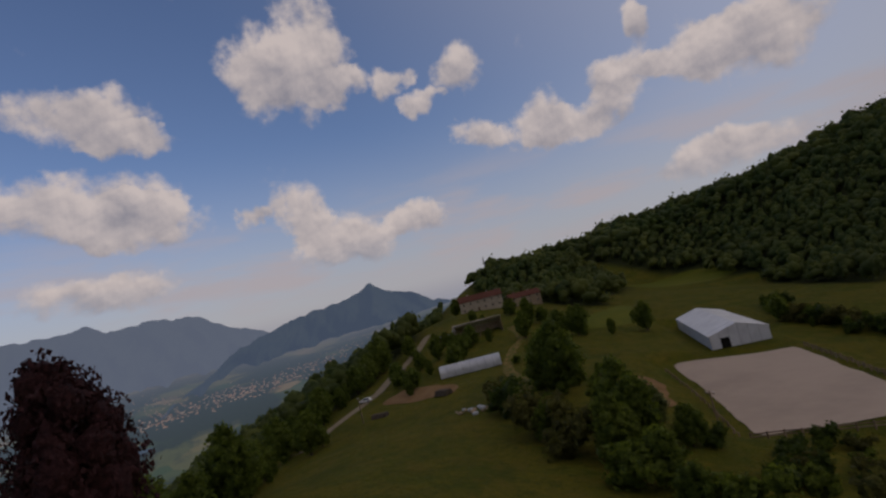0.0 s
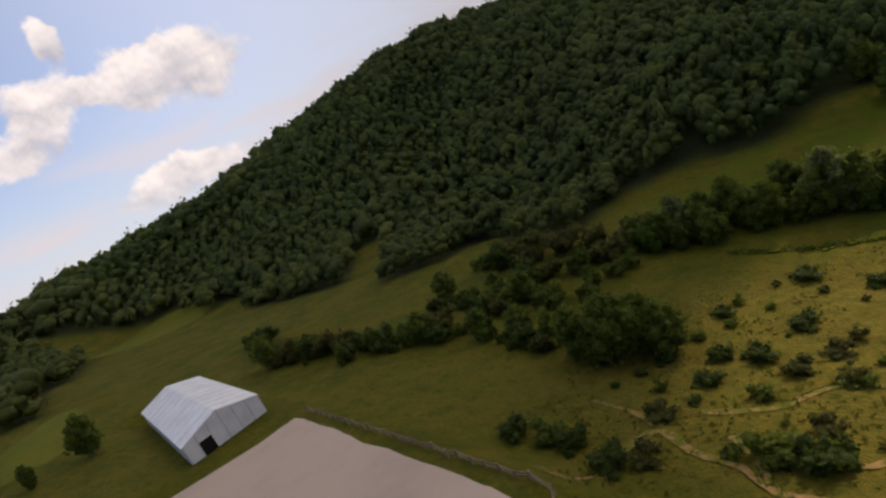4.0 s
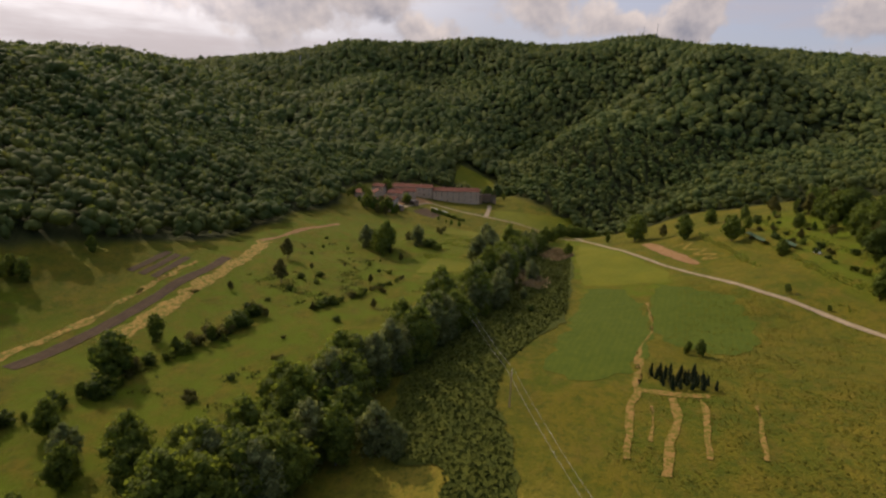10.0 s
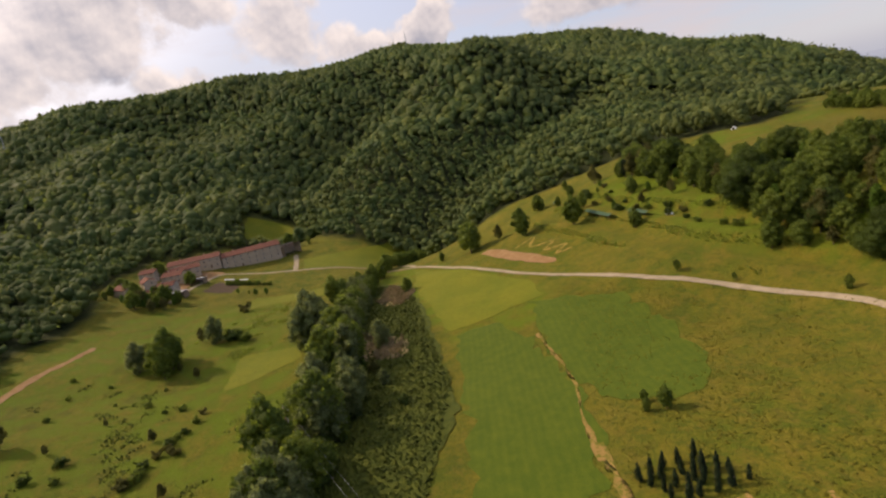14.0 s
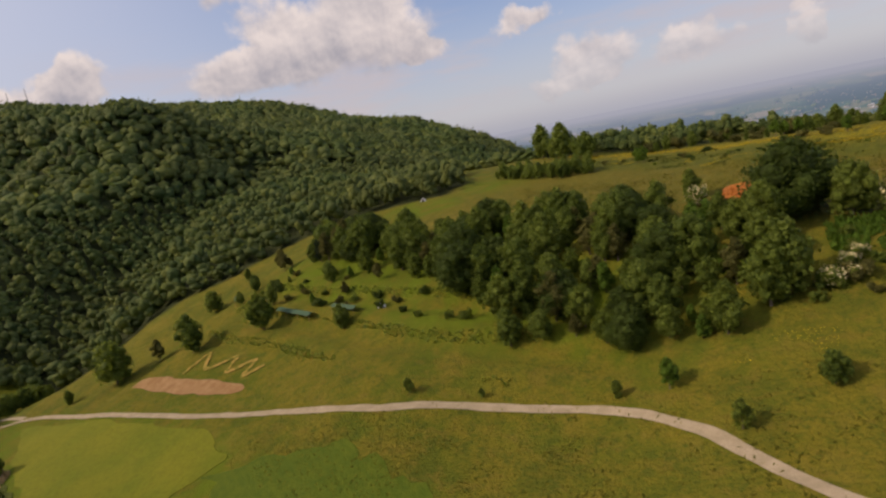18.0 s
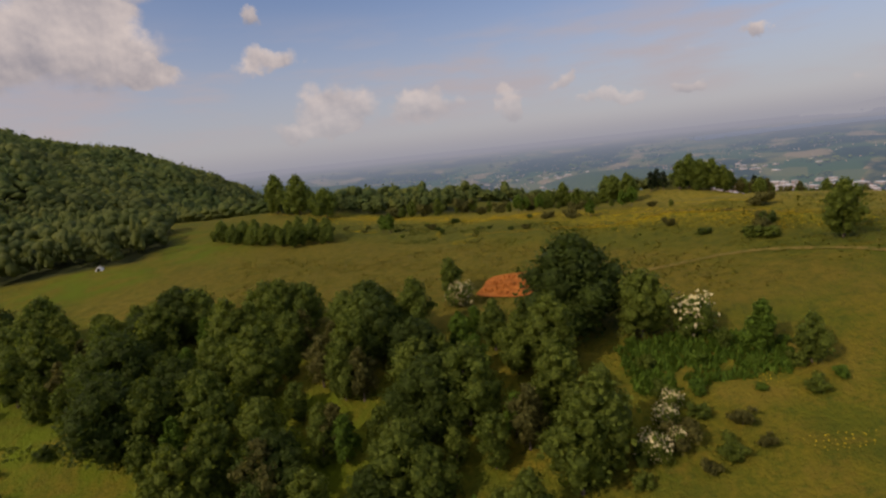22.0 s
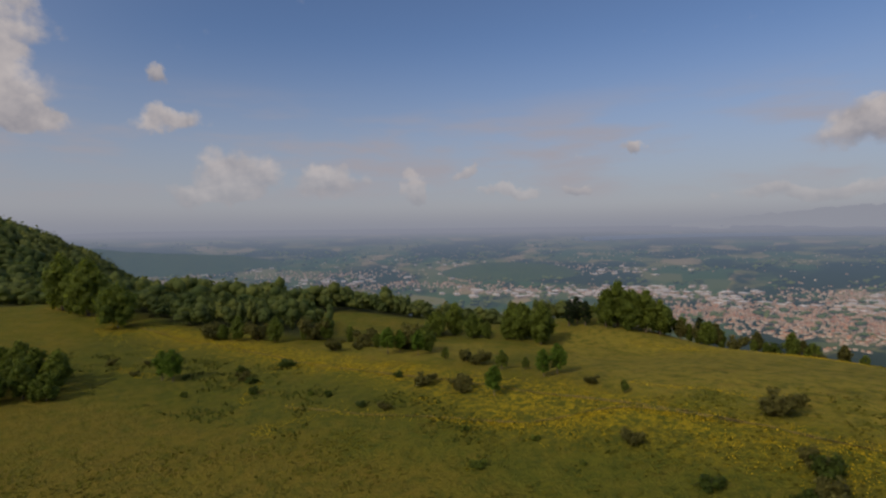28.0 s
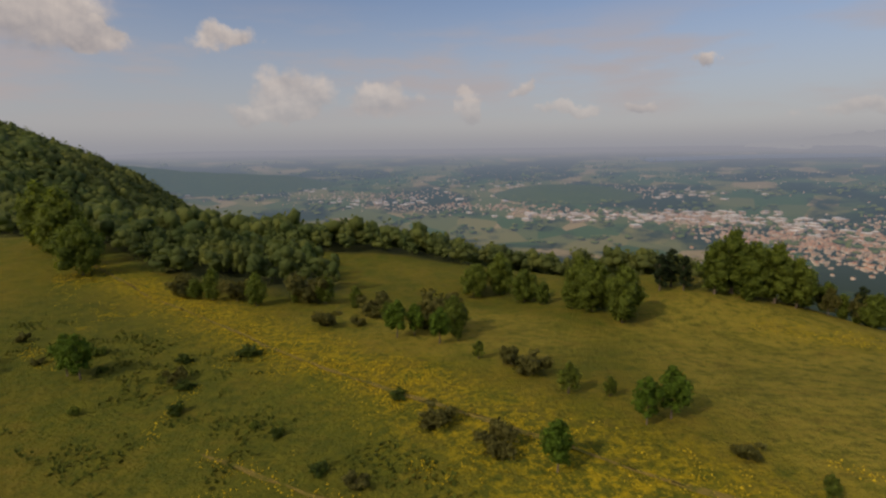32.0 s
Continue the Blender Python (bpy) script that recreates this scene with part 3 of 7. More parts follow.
def ground(x, y):
    """Height on the sheet's own triangles."""
    x, y = np.asarray(x, float), np.asarray(y, float)
    i = np.clip(np.searchsorted(GX, x) - 1, 0, len(GX) - 2)
    j = np.clip(np.searchsorted(GY, y) - 1, 0, len(GY) - 2)
    u = (x - GX[i]) / (GX[i + 1] - GX[i])
    v = (y - GY[j]) / (GY[j + 1] - GY[j])
    a, b, c, d = GZ[j, i], GZ[j, i + 1], GZ[j + 1, i + 1], GZ[j + 1, i]
    return np.where(u >= v, a + u * (b - a) + v * (c - b), a + v * (d - a) + u * (c - d))

def mesh_from(name, verts, faces, materials, smooth_shade=True):
    me = bpy.data.meshes.new(name)
    verts, faces = np.asarray(verts, np.float32), np.asarray(faces, np.int32)
    k = faces.shape[1]
    me.vertices.add(len(verts)); me.vertices.foreach_set("co", verts.ravel())
    me.loops.add(faces.size); me.loops.foreach_set("vertex_index", faces.ravel())
    me.polygons.add(len(faces)); me.polygons.foreach_set("loop_start", np.arange(0, faces.size, k, dtype=np.int32))
    me.polygons.foreach_set("use_smooth", np.full(len(faces), smooth_shade))
    for m in materials:
        me.materials.append(m)
    me.update(calc_edges=True)
    return me

from mathutils import geometry

rng = np.random.default_rng(7)


def inside(poly, x, y):
    """Which of the points lie in the polygon."""
    hit = np.zeros(np.shape(x), bool)
    px, py = np.array(poly, float).T
    for i in range(len(px)):
        j = i - 1
        cross = ((py[i] > y) != (py[j] > y)) & (x < (px[j] - px[i]) * (y - py[i]) / (py[j] - py[i] + 1e-9) + px[i])
        hit ^= cross
    return hit


# ---- where the woods stand ----
WOOD_NORTH = [(900, -330), (520, -300), (420, -335), (335, -352), (240, -332), (192, -280), (140, -262), (110, -238), (74, -238), (37, -222), (24, -246), (-5, -240),
              (-32, -249), (-63, -255), (-76, -264), (-117, -300), (-143, -326), (-172, -326), (-202, -303), (-213, -270), (-232, -262), (-277, -240), (-335, -232),
              (-384, -218), (-425, -210), (-490, -218), (-560, -205), (-610, -150), (-600, -80), (-1700, 0), (-1700, -1300), (900, -1300)]
WOOD_WEST = [(-600, -80), (-540, -42), (-480, -2), (-440, 34), (-400, 66), (-388, 104), (-380, 124), (-362, 130), (-336, 133), (-312, 134), (-322, 160), (-352, 200), (-420, 260), (-470, 300), (-430, 340), (-470, 420), (-420, 470),
             (-420, 560), (-560, 800), (-900, 1150), (-1700, 1100), (-1700, 0)]
WOOD_SOUTH = [(-440, 340), (-340, 292), (-262, 238), (-205, 204), (-192, 216), (-225, 268), (-190, 276), (-150, 268), (-128, 262), (-118, 232), (-92, 236), (-66, 238), (0, 226),
              (70, 190), (130, 100), (160, 28), (190, -28), (236, -70), (262, -92), (330, -130), (480, -210), (430, -60), (330, 40), (220, 60), (160, 110), (70, 210), (20, 290), (-40, 370), (-130, 420), (-280, 470), (-420, 560), (-430, 420)]
WOOD_EAST = [(232, -176), (214, -178), (262, -222), (330, -300), (420, -330), (520, -300), (480, -240), (380, -205), (315, -182), (268, -174)]
CLEARINGS = [[(100, -200), (128, -222), (160, -322), (140, -330), (112, -240)], [(80, -212), (95, -218), (86, -262), (72, -262), (70, -235)], [(-420, -210), (-560, -200), (-605, -140), (-560, -60), (-480, -20), (-400, -60)], [(-725, -128), (-655, -132), (-640, -80), (-705, -82)],
             [(300, 120), (350, 90), (380, 130), (330, 160)], [(-330, 330), (-290, 318), (-250, 326), (-300, 346)], [(-395, 330), (-360, 322), (-345, 336), (-380, 345)]]


def wooded(x, y):
    x, y = np.asarray(x, float), np.asarray(y, float)
    bx, by = x + ripple(x, y, 22, 5) * 6, y + ripple(x, y, 22, 6) * 6
    hit = inside(WOOD_NORTH, bx, by) | inside(WOOD_WEST, bx, by) | inside(WOOD_SOUTH, bx, by) | inside(WOOD_EAST, bx, by)
    for c in CLEARINGS:
        hit &= ~inside(c, bx, by)
    return hit


xx, yy = np.meshgrid(GX, GY)
ids = np.arange(xx.size).reshape(xx.shape)
a, b, c, d = ids[:-1, :-1].ravel(), ids[:-1, 1:].ravel(), ids[1:, 1:].ravel(), ids[1:, :-1].ravel()
tris = np.concatenate([np.stack([a, b, c], 1), np.stack([a, c, d], 1)])
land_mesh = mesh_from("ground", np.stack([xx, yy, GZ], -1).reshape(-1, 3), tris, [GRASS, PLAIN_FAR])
mid = np.stack([xx, yy], -1).reshape(-1, 2)[tris].mean(1)
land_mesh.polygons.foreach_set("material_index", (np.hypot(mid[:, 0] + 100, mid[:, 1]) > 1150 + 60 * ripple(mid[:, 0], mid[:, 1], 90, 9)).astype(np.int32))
DRY = [[(-297, 94), (-288, 106), (-268, 105), (-244, 88), (-238, 81), (-255, 73), (-281, 80)], [(-50, -150), (20, -160), (10, -110), (-90, -60), (-140, -130)],
       [(-128, 128), (-60, 80), (-40, 190), (-100, 215), (-126, 205), (-134, 176)], [(-196, 188), (-172, 168), (-150, 160), (-138, 176), (-150, 200), (-180, 205)]]
BANK = [[(-268, 212), (-232, 193), (-193, 165), (-172, 149), (-146, 132), (-128, 120), (-112, 106), (-100, 86), (-112, 78), (-135, 98), (-160, 112), (-190, 130), (-225, 146), (-262, 160)]]
TAWNY = [[(-300, 95), (-262, 158), (-225, 144), (-190, 128), (-160, 110), (-135, 96), (-112, 76), (-100, 60), (-260, 66)], [(-60, -165), (30, -165), (60, -130), (20, -90), (-60, -80)]]
LUSH = [[(-344, 138), (-301, 127), (-275, 106), (-285, 99), (-297, 94), (-340, 100)], [(-304, 136), (-343, 209), (-292, 156), (-257, 142), (-263, 122)], [(-420, -60), (-250, -66), (-236, -30), (-300, -20), (-400, -35)], [(-330, -230), (-130, -240), (-120, -170), (-250, -120), (-420, -110), (-430, -190)],
        [(-110, -150), (30, -190), (20, -230), (-60, -245), (-130, -290), (-200, -260)], [(-340, 40), (-240, 20), (-180, 20), (-200, 60), (-330, 90)]]
BLOOM = [[(-280, 231), (-240, 217), (-190, 179), (-164, 159), (-143, 141), (-132, 132), (-112, 112), (-95, 98), (-90, 88), (-112, 100), (-131, 117), (-152, 128), (-171, 146), (-189, 162), (-215, 180), (-250, 205)],
         [(-106, 186), (-104, 196), (-75, 181), (-50, 168), (-60, 160)], [(-153, 126), (-139, 124), (-127, 124), (-116, 116), (-118, 112), (-139, 118), (-153, 120)]]
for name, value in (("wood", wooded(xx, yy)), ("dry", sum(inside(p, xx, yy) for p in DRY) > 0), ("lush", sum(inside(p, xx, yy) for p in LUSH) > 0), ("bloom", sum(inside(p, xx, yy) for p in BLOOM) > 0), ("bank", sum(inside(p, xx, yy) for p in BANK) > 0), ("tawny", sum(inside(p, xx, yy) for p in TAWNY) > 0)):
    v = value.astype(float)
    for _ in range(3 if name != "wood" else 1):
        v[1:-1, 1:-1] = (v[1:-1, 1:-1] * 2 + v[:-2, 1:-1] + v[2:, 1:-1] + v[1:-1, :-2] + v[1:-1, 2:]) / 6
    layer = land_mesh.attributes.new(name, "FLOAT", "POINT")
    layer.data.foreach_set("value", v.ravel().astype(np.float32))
land = new("ground", land_mesh)
tagged(land, "rolling hill country of meadows below wooded slopes", "ground", kind="structure")


# ---- small builders ----
def part(name, bm, material, parent=None, label="", smooth_shade=False):
    """One mesh object from a bmesh, under its thing."""
    me = bpy.data.meshes.new(name)
    bm.normal_update()
    bm.to_mesh(me)
    bm.free()
    me.materials.append(material)
    if smooth_shade:
        me.polygons.foreach_set("use_smooth", [True] * len(me.polygons))
    ob = new(name, me)
    ob.parent = parent
    if label:
        ob["label"] = label
    return ob


def share(name, mesh, parent, m, label=""):
    ob = new(name, mesh)
    ob.parent = parent
    ob.matrix_basis = m
    if label:
        ob["label"] = label
    return ob


def thing(name, m, label, category, group="", kind=""):
    ob = new(name)
    ob.matrix_basis = m
    return tagged(ob, label, category, group, kind)


def box(bm, lo, hi, bevel=0.0, m=None):
    made = bmesh.ops.create_cube(bm, size=1.0)["verts"]
    size, centre = Vector(hi) - Vector(lo), (Vector(hi) + Vector(lo)) / 2
    for v in made:
        v.co = Vector((v.co.x * size.x, v.co.y * size.y, v.co.z * size.z)) + centre
        if m:
            v.co = m @ v.co
    if bevel:
        edges = {e for v in made for e in v.link_edges}
        bmesh.ops.bevel(bm, geom=list(edges), offset=bevel, segments=1, affect="EDGES")
    return bm


def boxed(lo, hi, bevel=0.0):
    return box(bmesh.new(), lo, hi, bevel)


def tube(bm, a, b, ra, rb, sides=7):
    a, b = Vector(a), Vector(b)
    q = (b - a).to_track_quat("Z", "Y").to_matrix()
    rings = []
    for p, r in ((a, ra), (b, rb)):
        rings.append([bm.verts.new(p + q @ Vector((r * math.cos(6.2832 * i / sides), r * math.sin(6.2832 * i / sides), 0))) for i in range(sides)])
    for i in range(sides):
        bm.faces.new((rings[0][i], rings[0][(i + 1) % sides], rings[1][(i + 1) % sides], rings[1][i]))
    bm.faces.new(rings[1])
    bm.faces.new(rings[0][::-1])
    return bm


def prism(bm, outline, y0, y1):
    """A profile in x and z, drawn out along y."""
    near = [bm.verts.new((x, y0, z)) for x, z in outline]
    far = [bm.verts.new((x, y1, z)) for x, z in outline]
    n = len(outline)
    bm.faces.new(near)
    bm.faces.new(far[::-1])
    for i in range(n):
        bm.faces.new((near[i], far[i], far[(i + 1) % n], near[(i + 1) % n]))
    bmesh.ops.recalc_face_normals(bm, faces=bm.faces)
    return bm


def at(x, y, turn=0.0, dz=0.0):
    """A pose standing on the ground."""
    return pose(x, y, float(ground(x, y)) + dz, 0, 0, turn)


def patch(name, poly, material, label, category, lift=0.10, step=2.0, rough=1.2, kind="structure", curved=True):
    """A piece of ground cover with a frayed edge, laid on the land."""
    rim = smooth_line(list(poly) + [poly[0]], step) if curved else np.concatenate([smooth_line([a, b], step)[:-1] for a, b in zip(poly, list(poly[1:]) + [poly[0]])])
    rim = rim[:-1] if curved else rim
    rim = rim + np.stack([ripple(rim[:, 0], rim[:, 1], 4, 3), ripple(rim[:, 0], rim[:, 1], 4, 4)], 1) * rough
    lo, hi = rim.min(0), rim.max(0)
    gx, gy = np.meshgrid(np.arange(lo[0], hi[0], step), np.arange(lo[1], hi[1], step))
    gx, gy = gx.ravel() + ripple(gx.ravel(), gy.ravel(), step * 1.3, 8) * step * 0.3, gy.ravel()
    away = np.min(np.hypot(gx[:, None] - rim[None, :, 0], gy[:, None] - rim[None, :, 1]), 1) > step * 0.6
    keep = inside(rim, gx, gy) & away
    points = np.concatenate([rim, np.stack([gx[keep], gy[keep]], 1)])
    k = len(rim)
    made = geometry.delaunay_2d_cdt([Vector(q) for q in points], [(i, (i + 1) % k) for i in range(k)], [], 1, 1e-4)
    flat = np.array([v[:] for v in made[0]])
    verts = np.column_stack([flat, ground(flat[:, 0], flat[:, 1]) + lift])
    return tagged(new(name, mesh_from(name, verts, np.array(made[2]), [material])), label, category, kind=kind)


def smooth_line(points, step=1.5):
    p = np.array(points, float)
    out = []
    for i in range(len(p) - 1):
        p0, p1, p2, p3 = p[max(i - 1, 0)], p[i], p[i + 1], p[min(i + 2, len(p) - 1)]
        k = max(2, int(np.linalg.norm(p2 - p1) / step))
        for s in np.arange(k) / k:
            out.append(0.5 * (2 * p1 + (p2 - p0) * s + (2 * p0 - 5 * p1 + 4 * p2 - p3) * s**2 + (3 * p1 - p0 - 3 * p2 + p3) * s**3))
    return np.array(out + [p[-1]])


def ribbon(name, points, wide, material, label, category, lift=0.12, wobble=0.25, kind="structure", strips=(-1.0, -0.33, 0.33, 1.0)):
    """A track laid along a line."""
    line = smooth_line(points)
    way = np.gradient(line, axis=0)
    way /= np.linalg.norm(way, axis=1)[:, None]
    side = np.stack([-way[:, 1], way[:, 0]], 1)
    rows = []
    for s in strips:
        q = line + side * (s * wide / 2 + (ripple(line[:, 0], line[:, 1], 4, 12 + s) * wobble)[:, None])
        rows.append(np.column_stack([q, ground(q[:, 0], q[:, 1]) + lift]))
    k, m = len(line), len(strips)
    verts = np.stack(rows, 1).reshape(-1, 3)
    i, j = np.meshgrid(np.arange(k - 1), np.arange(m - 1), indexing="ij")
    a = (i * m + j).ravel()
    faces = np.stack([a, a + m, a + m + 1, a + 1], 1)
    return tagged(new(name, mesh_from(name, verts, faces, [material])), label, category, kind=kind)


# ---- ground covers ----
ARENA = [(69.5, -80.5), (93, -98), (116, -113.8), (119.2, -117.5), (117, -121), (102, -133), (98.5, -136), (95, -135.5), (74, -119), (53, -102.5), (50.5, -99), (52.5, -95.5), (63, -82), (66, -79)]
arena = patch("riding_arena", ARENA, SAND, "smooth pale sand of an outdoor riding arena", "riding arena", lift=0.15, step=2.0, rough=0.3)
ribbon("gravel_road", [(-420, -50), (-412, -43), (-395, -33), (-348, -27), (-281, -16), (-237, -9), (-212, -1), (-186, 3), (-168, -1), (-150, -12), (-120, -24), (-70, -26), (-20, -14), (20, 8)],
       2.1, GRAVEL, "pale gravel farm road curving below the slope", "road")
ribbon("farm_road", [(153, -17), (160, -23), (169, -31), (184, -47), (211, -63), (236, -84), (258, -100)], 4.2, GRAVEL, "grey gravel lane up to the farm", "road")
ribbon("dirt_track", [(214, -122), (200, -117), (185, -109), (172, -97), (154, -84), (139, -76), (124, -73)], 3.4, TRACK, "brown earth track between barns", "track")
ribbon("field_track", [(-189, 138), (-175, 131), (-166, 128), (-153, 124), (-146, 122), (-139, 122), (-134, 123), (-127, 122), (-118, 116)], 0.5, TRODDEN, "narrow trodden path across the slope", "path", wobble=0.3)
ribbon("ridge_path", [(-330, 268), (-272, 228), (-232, 198), (-193, 169), (-172, 153), (-146, 136), (-128, 124), (-115, 114), (-95, 98), (-60, 80)], 0.6, TRODDEN, "faint trodden path along the ridge", "path", wobble=0.4)
ribbon("meadow_track", [(-158, 82), (-147, 83), (-139, 83), (-130, 84), (-123, 84), (-116, 82), (-110, 79), (-104, 76), (-98, 72), (-80, 64)], 1.3, TRODDEN, "dry double wheel track in the meadow", "track", wobble=0.3)
for line in ([(44, -128), (37, -121), (33, -111), (29, -107), (27, -102), (20, -97)], [(28, -113), (27, -107), (27, -102)], [(50, -110), (46, -106), (40, -113), (36, -117)], [(30, -120), (22, -118), (15, -121), (8, -118), (0, -120)], [(28, -112), (25, -106), (18, -104), (10, -108)]):
    ribbon("trodden_path", line, 1.1, TRACK, "orange trodden path on the dry pasture", "path", wobble=0.5)
patch("crop_field", [(-262, -64), (-254, -50), (-206, -56.5), (-166, -76), (-170, -94), (-206, -83)], CROP, "dark green crop field in long rows", "field", step=2.5, rough=2.6)
patch("crop_field", [(-261, -34), (-234, -19), (-203, -25), (-178, -41), (-191, -57), (-232, -48)], CROP, "green crop strip beside a stubble line", "field", step=2.5, rough=2.6)
patch("mown_field", [(-392, -38), (-350, -52), (-268, -64), (-262, -30), (-286, -22), (-350, -30)], MOWN, "bright mown grass field below the road", "field", step=3.0, curved=False)
ribbon("stubble_line", [(-236, -47), (-222, -51), (-204, -56), (-182, -67), (-168, -72)], 0.7, SOIL, "line of dry straw between two crops", "field", wobble=0.8)
ribbon("stubble_line", [(-176, -69), (-166, -72), (-159, -75), (-154, -76)], 1.9, SOIL, "widening line of bare soil beside the nursery", "field", wobble=1.0)
for line, broad in (([(-156, -75), (-152, -77), (-147, -80), (-139, -82.5), (-128, -86)], 2.4), ([(-150, -70), (-145, -71), (-140, -72.5), (-132, -76.7), (-122, -81)], 2.6),
                    ([(-149, -64.5), (-143, -65.5), (-136.5, -68), (-126, -72)], 1.6), ([(-144, -55), (-138, -57), (-133.8, -59), (-124, -63)], 1.3), ([(-148, -75), (-141, -77), (-133, -80)], 0.9)):
    ribbon("soil_strip", line, broad * 0.62, SOIL, "strip of bare pale soil in grass", "field", wobble=0.35, lift=0.16)
ribbon("soil_edge", [(-155, -75.5), (-151.5, -69), (-149.5, -62)], 2.2, SOIL, "bare soil at the edge of a tree nursery", "field", wobble=0.4)
ribbon("tilled_strip", [(-157, -229.5), (-163, -228.7), (-188, -225), (-223, -223), (-246, -220), (-262, -220)], 4.2, TILLED, "long strip of dark tilled soil", "field", wobble=0.3)
ribbon("straw_strip", [(-176, -219), (-196, -217.5), (-224, -215.5), (-250, -214), (-278, -214), (-300, -217)], 6.2, STRAW, "golden strip of dry straw", "field", wobble=1.8)
ribbon("straw_strip", [(-160, -236), (-188, -231.5), (-223, -229.5), (-250, -227)], 2.4, STRAW, "golden strip of dry straw above tilled soil", "field", wobble=1.5)
for k in range(3):
    ribbon("vegetable_bed", [(-226, -241 + 4.4 * k), (-238, -240 + 4.2 * k), (-252, -240 + 4 * k)], 2.6, TILLED, "dark vegetable bed in a meadow", "field", wobble=0.2)
ribbon("straw_strip", [(-300, -219), (-325, -212), (-350, -204), (-372, -196)], 3.0, EARTH, "bare earth verge below the wood", "field", wobble=0.9)
patch("earth_scar", [(-353, -13), (-350, -8), (-322, -6), (-294, -4), (-294, -8), (-326, -13)], EARTH, "pinkish bare earth cutting on the slope", "earth bank", step=1.2, rough=0.6)
ribbon("zigzag_cut", [(-330, -5), (-328, 5), (-320, -1.5), (-311, 5.5), (-308, -1), (-300, 5.5), (-298, -1.5), (-293, 4)], 1.5, STRAW, "orange zigzag path cut into the grassy slope", "path", wobble=0.15, lift=0.3)
patch("clay_pit", [(-178, 80), (-172, 77), (-163, 79), (-161, 86), (-166, 91), (-175, 90)], RED_EARTH, "open pit of bright orange clay", "clay pit", lift=0.3, step=0.9, rough=0.5)
patch("dirt_pad", [(110, -90), (105, -95), (96, -90), (89, -84), (82, -76), (87, -73), (98, -81)], EARTH, "bare brown dirt patch in a paddock", "dirt patch", step=1.2)
patch("yard", [(166, -45), (173, -54), (164, -59), (147, -62), (140, -57), (146, -51), (154.5, -46)], EARTH, "trampled brown farm yard", "yard", step=1.5)
patch("reed_bed", [(-372, -58), (-345, -54), (-330, -66), (-350, -72)], REED, "reddish dry reeds beside the creek", "reeds", step=1.5, lift=0.3, kind="stuff")
patch("reed_bed", [(-300, -90), (-282, -78), (-262, -84), (-278, -100)], REED, "reddish dry reeds at the field edge", "reeds", step=1.5, lift=0.3, kind="stuff")
patch("weed_strip", [(-392, -66), (-351, -54), (-226, -79), (-200, -91), (-175, -105), (-152, -109), (-134, -106.5), (-112, -108), (-102, -117), (-104, -121), (-127, -120), (-131, -131), (-161, -132), (-189, -126), (-238, -112), (-330, -82)], WEEDS, "rank green weeds along the creek", "weeds", step=2.0, lift=0.25, kind="stuff")
patch("mown_field", [(-282, -140), (-319, -134), (-310, -112), (-297, -112), (-286, -130)], MOWN, "bright mown strip beside the creek", "field", step=3.0, curved=False)
patch("mown_field", [(-410, -147), (-436, -126), (-424, -86), (-402, -86), (-413, -120)], MOWN, "bright mown meadow below the hamlet", "field", step=3.0, curved=False)
patch("mown_field", [(-516, -90), (-524, -28), (-536, 6), (-524, 6), (-476, -48), (-490, -92)], MOWN, "yellow green mown field beside the hamlet", "field", step=3.0, curved=False)
patch("mown_field", [(-715, -124), (-660, -128), (-645, -84), (-700, -86)], MOWN, "yellow green clearing above the long house", "field", step=4.0)
patch("lit_field", [(340, -305), (322, -348), (270, -345), (280, -310)], MOWN, "yellow green hay meadow beneath the wood", "field", step=4.0)
patch("orchard_meadow", [(192, -140), (206, -180), (174, -160), (176, -138)], MOWN, "bright green paddock behind the barns", "field", step=3.0)

# ---- leaves and trees ----
def sphere(level):
    bm = bmesh.new()
    bmesh.ops.create_icosphere(bm, subdivisions=level, radius=1.0)
    v = np.array([p.co[:] for p in bm.verts])
    f = np.array([[p.index for p in q.verts] for q in bm.faces])
    bm.free()
    return v, f


BALLS = {1: sphere(1), 2: sphere(2), 3: sphere(3)}


def lumps(v, seed):
    """A bumpy stretch of a unit ball."""
    k = np.random.default_rng(seed).normal(size=(7, 3)) * 2.1
    return v * (1 + 0.2 * np.sin(v @ k.T + np.arange(7)).mean(1) * 2.2)[:, None]


def cards(r, centre, radius, count, size, loose=0.75):
    """Sprays of leaves on the outside of round lobes: verts and faces of bent quads."""
    pick = r.choice(len(radius), count, p=radius**2 / (radius**2).sum())
    out = r.normal(size=(count, 3))
    out[:, 2] += 0.35
    out /= np.linalg.norm(out, axis=1)[:, None]
    p = centre[pick] + out * (radius[pick] * r.uniform(0.7, 1.18, count))[:, None]
    out = out + r.normal(size=(count, 3)) * loose
    out /= np.linalg.norm(out, axis=1)[:, None]
    u = np.cross(out, r.normal(size=(count, 3)))
    u /= np.linalg.norm(u, axis=1)[:, None]
    v = np.cross(out, u)
    s = (size * r.uniform(0.55, 1.25, count))[:, None]
    verts = np.stack([p - u * s, p - v * s * 0.7 - out * s * 0.25, p + u * s, p + v * s * 0.7 - out * s * 0.25], 1).reshape(-1, 3)
    a = np.arange(count) * 4
    cards.pick = pick
    return verts, np.concatenate([np.stack([a, a + 1, a + 2], 1), np.stack([a, a + 2, a + 3], 1)])


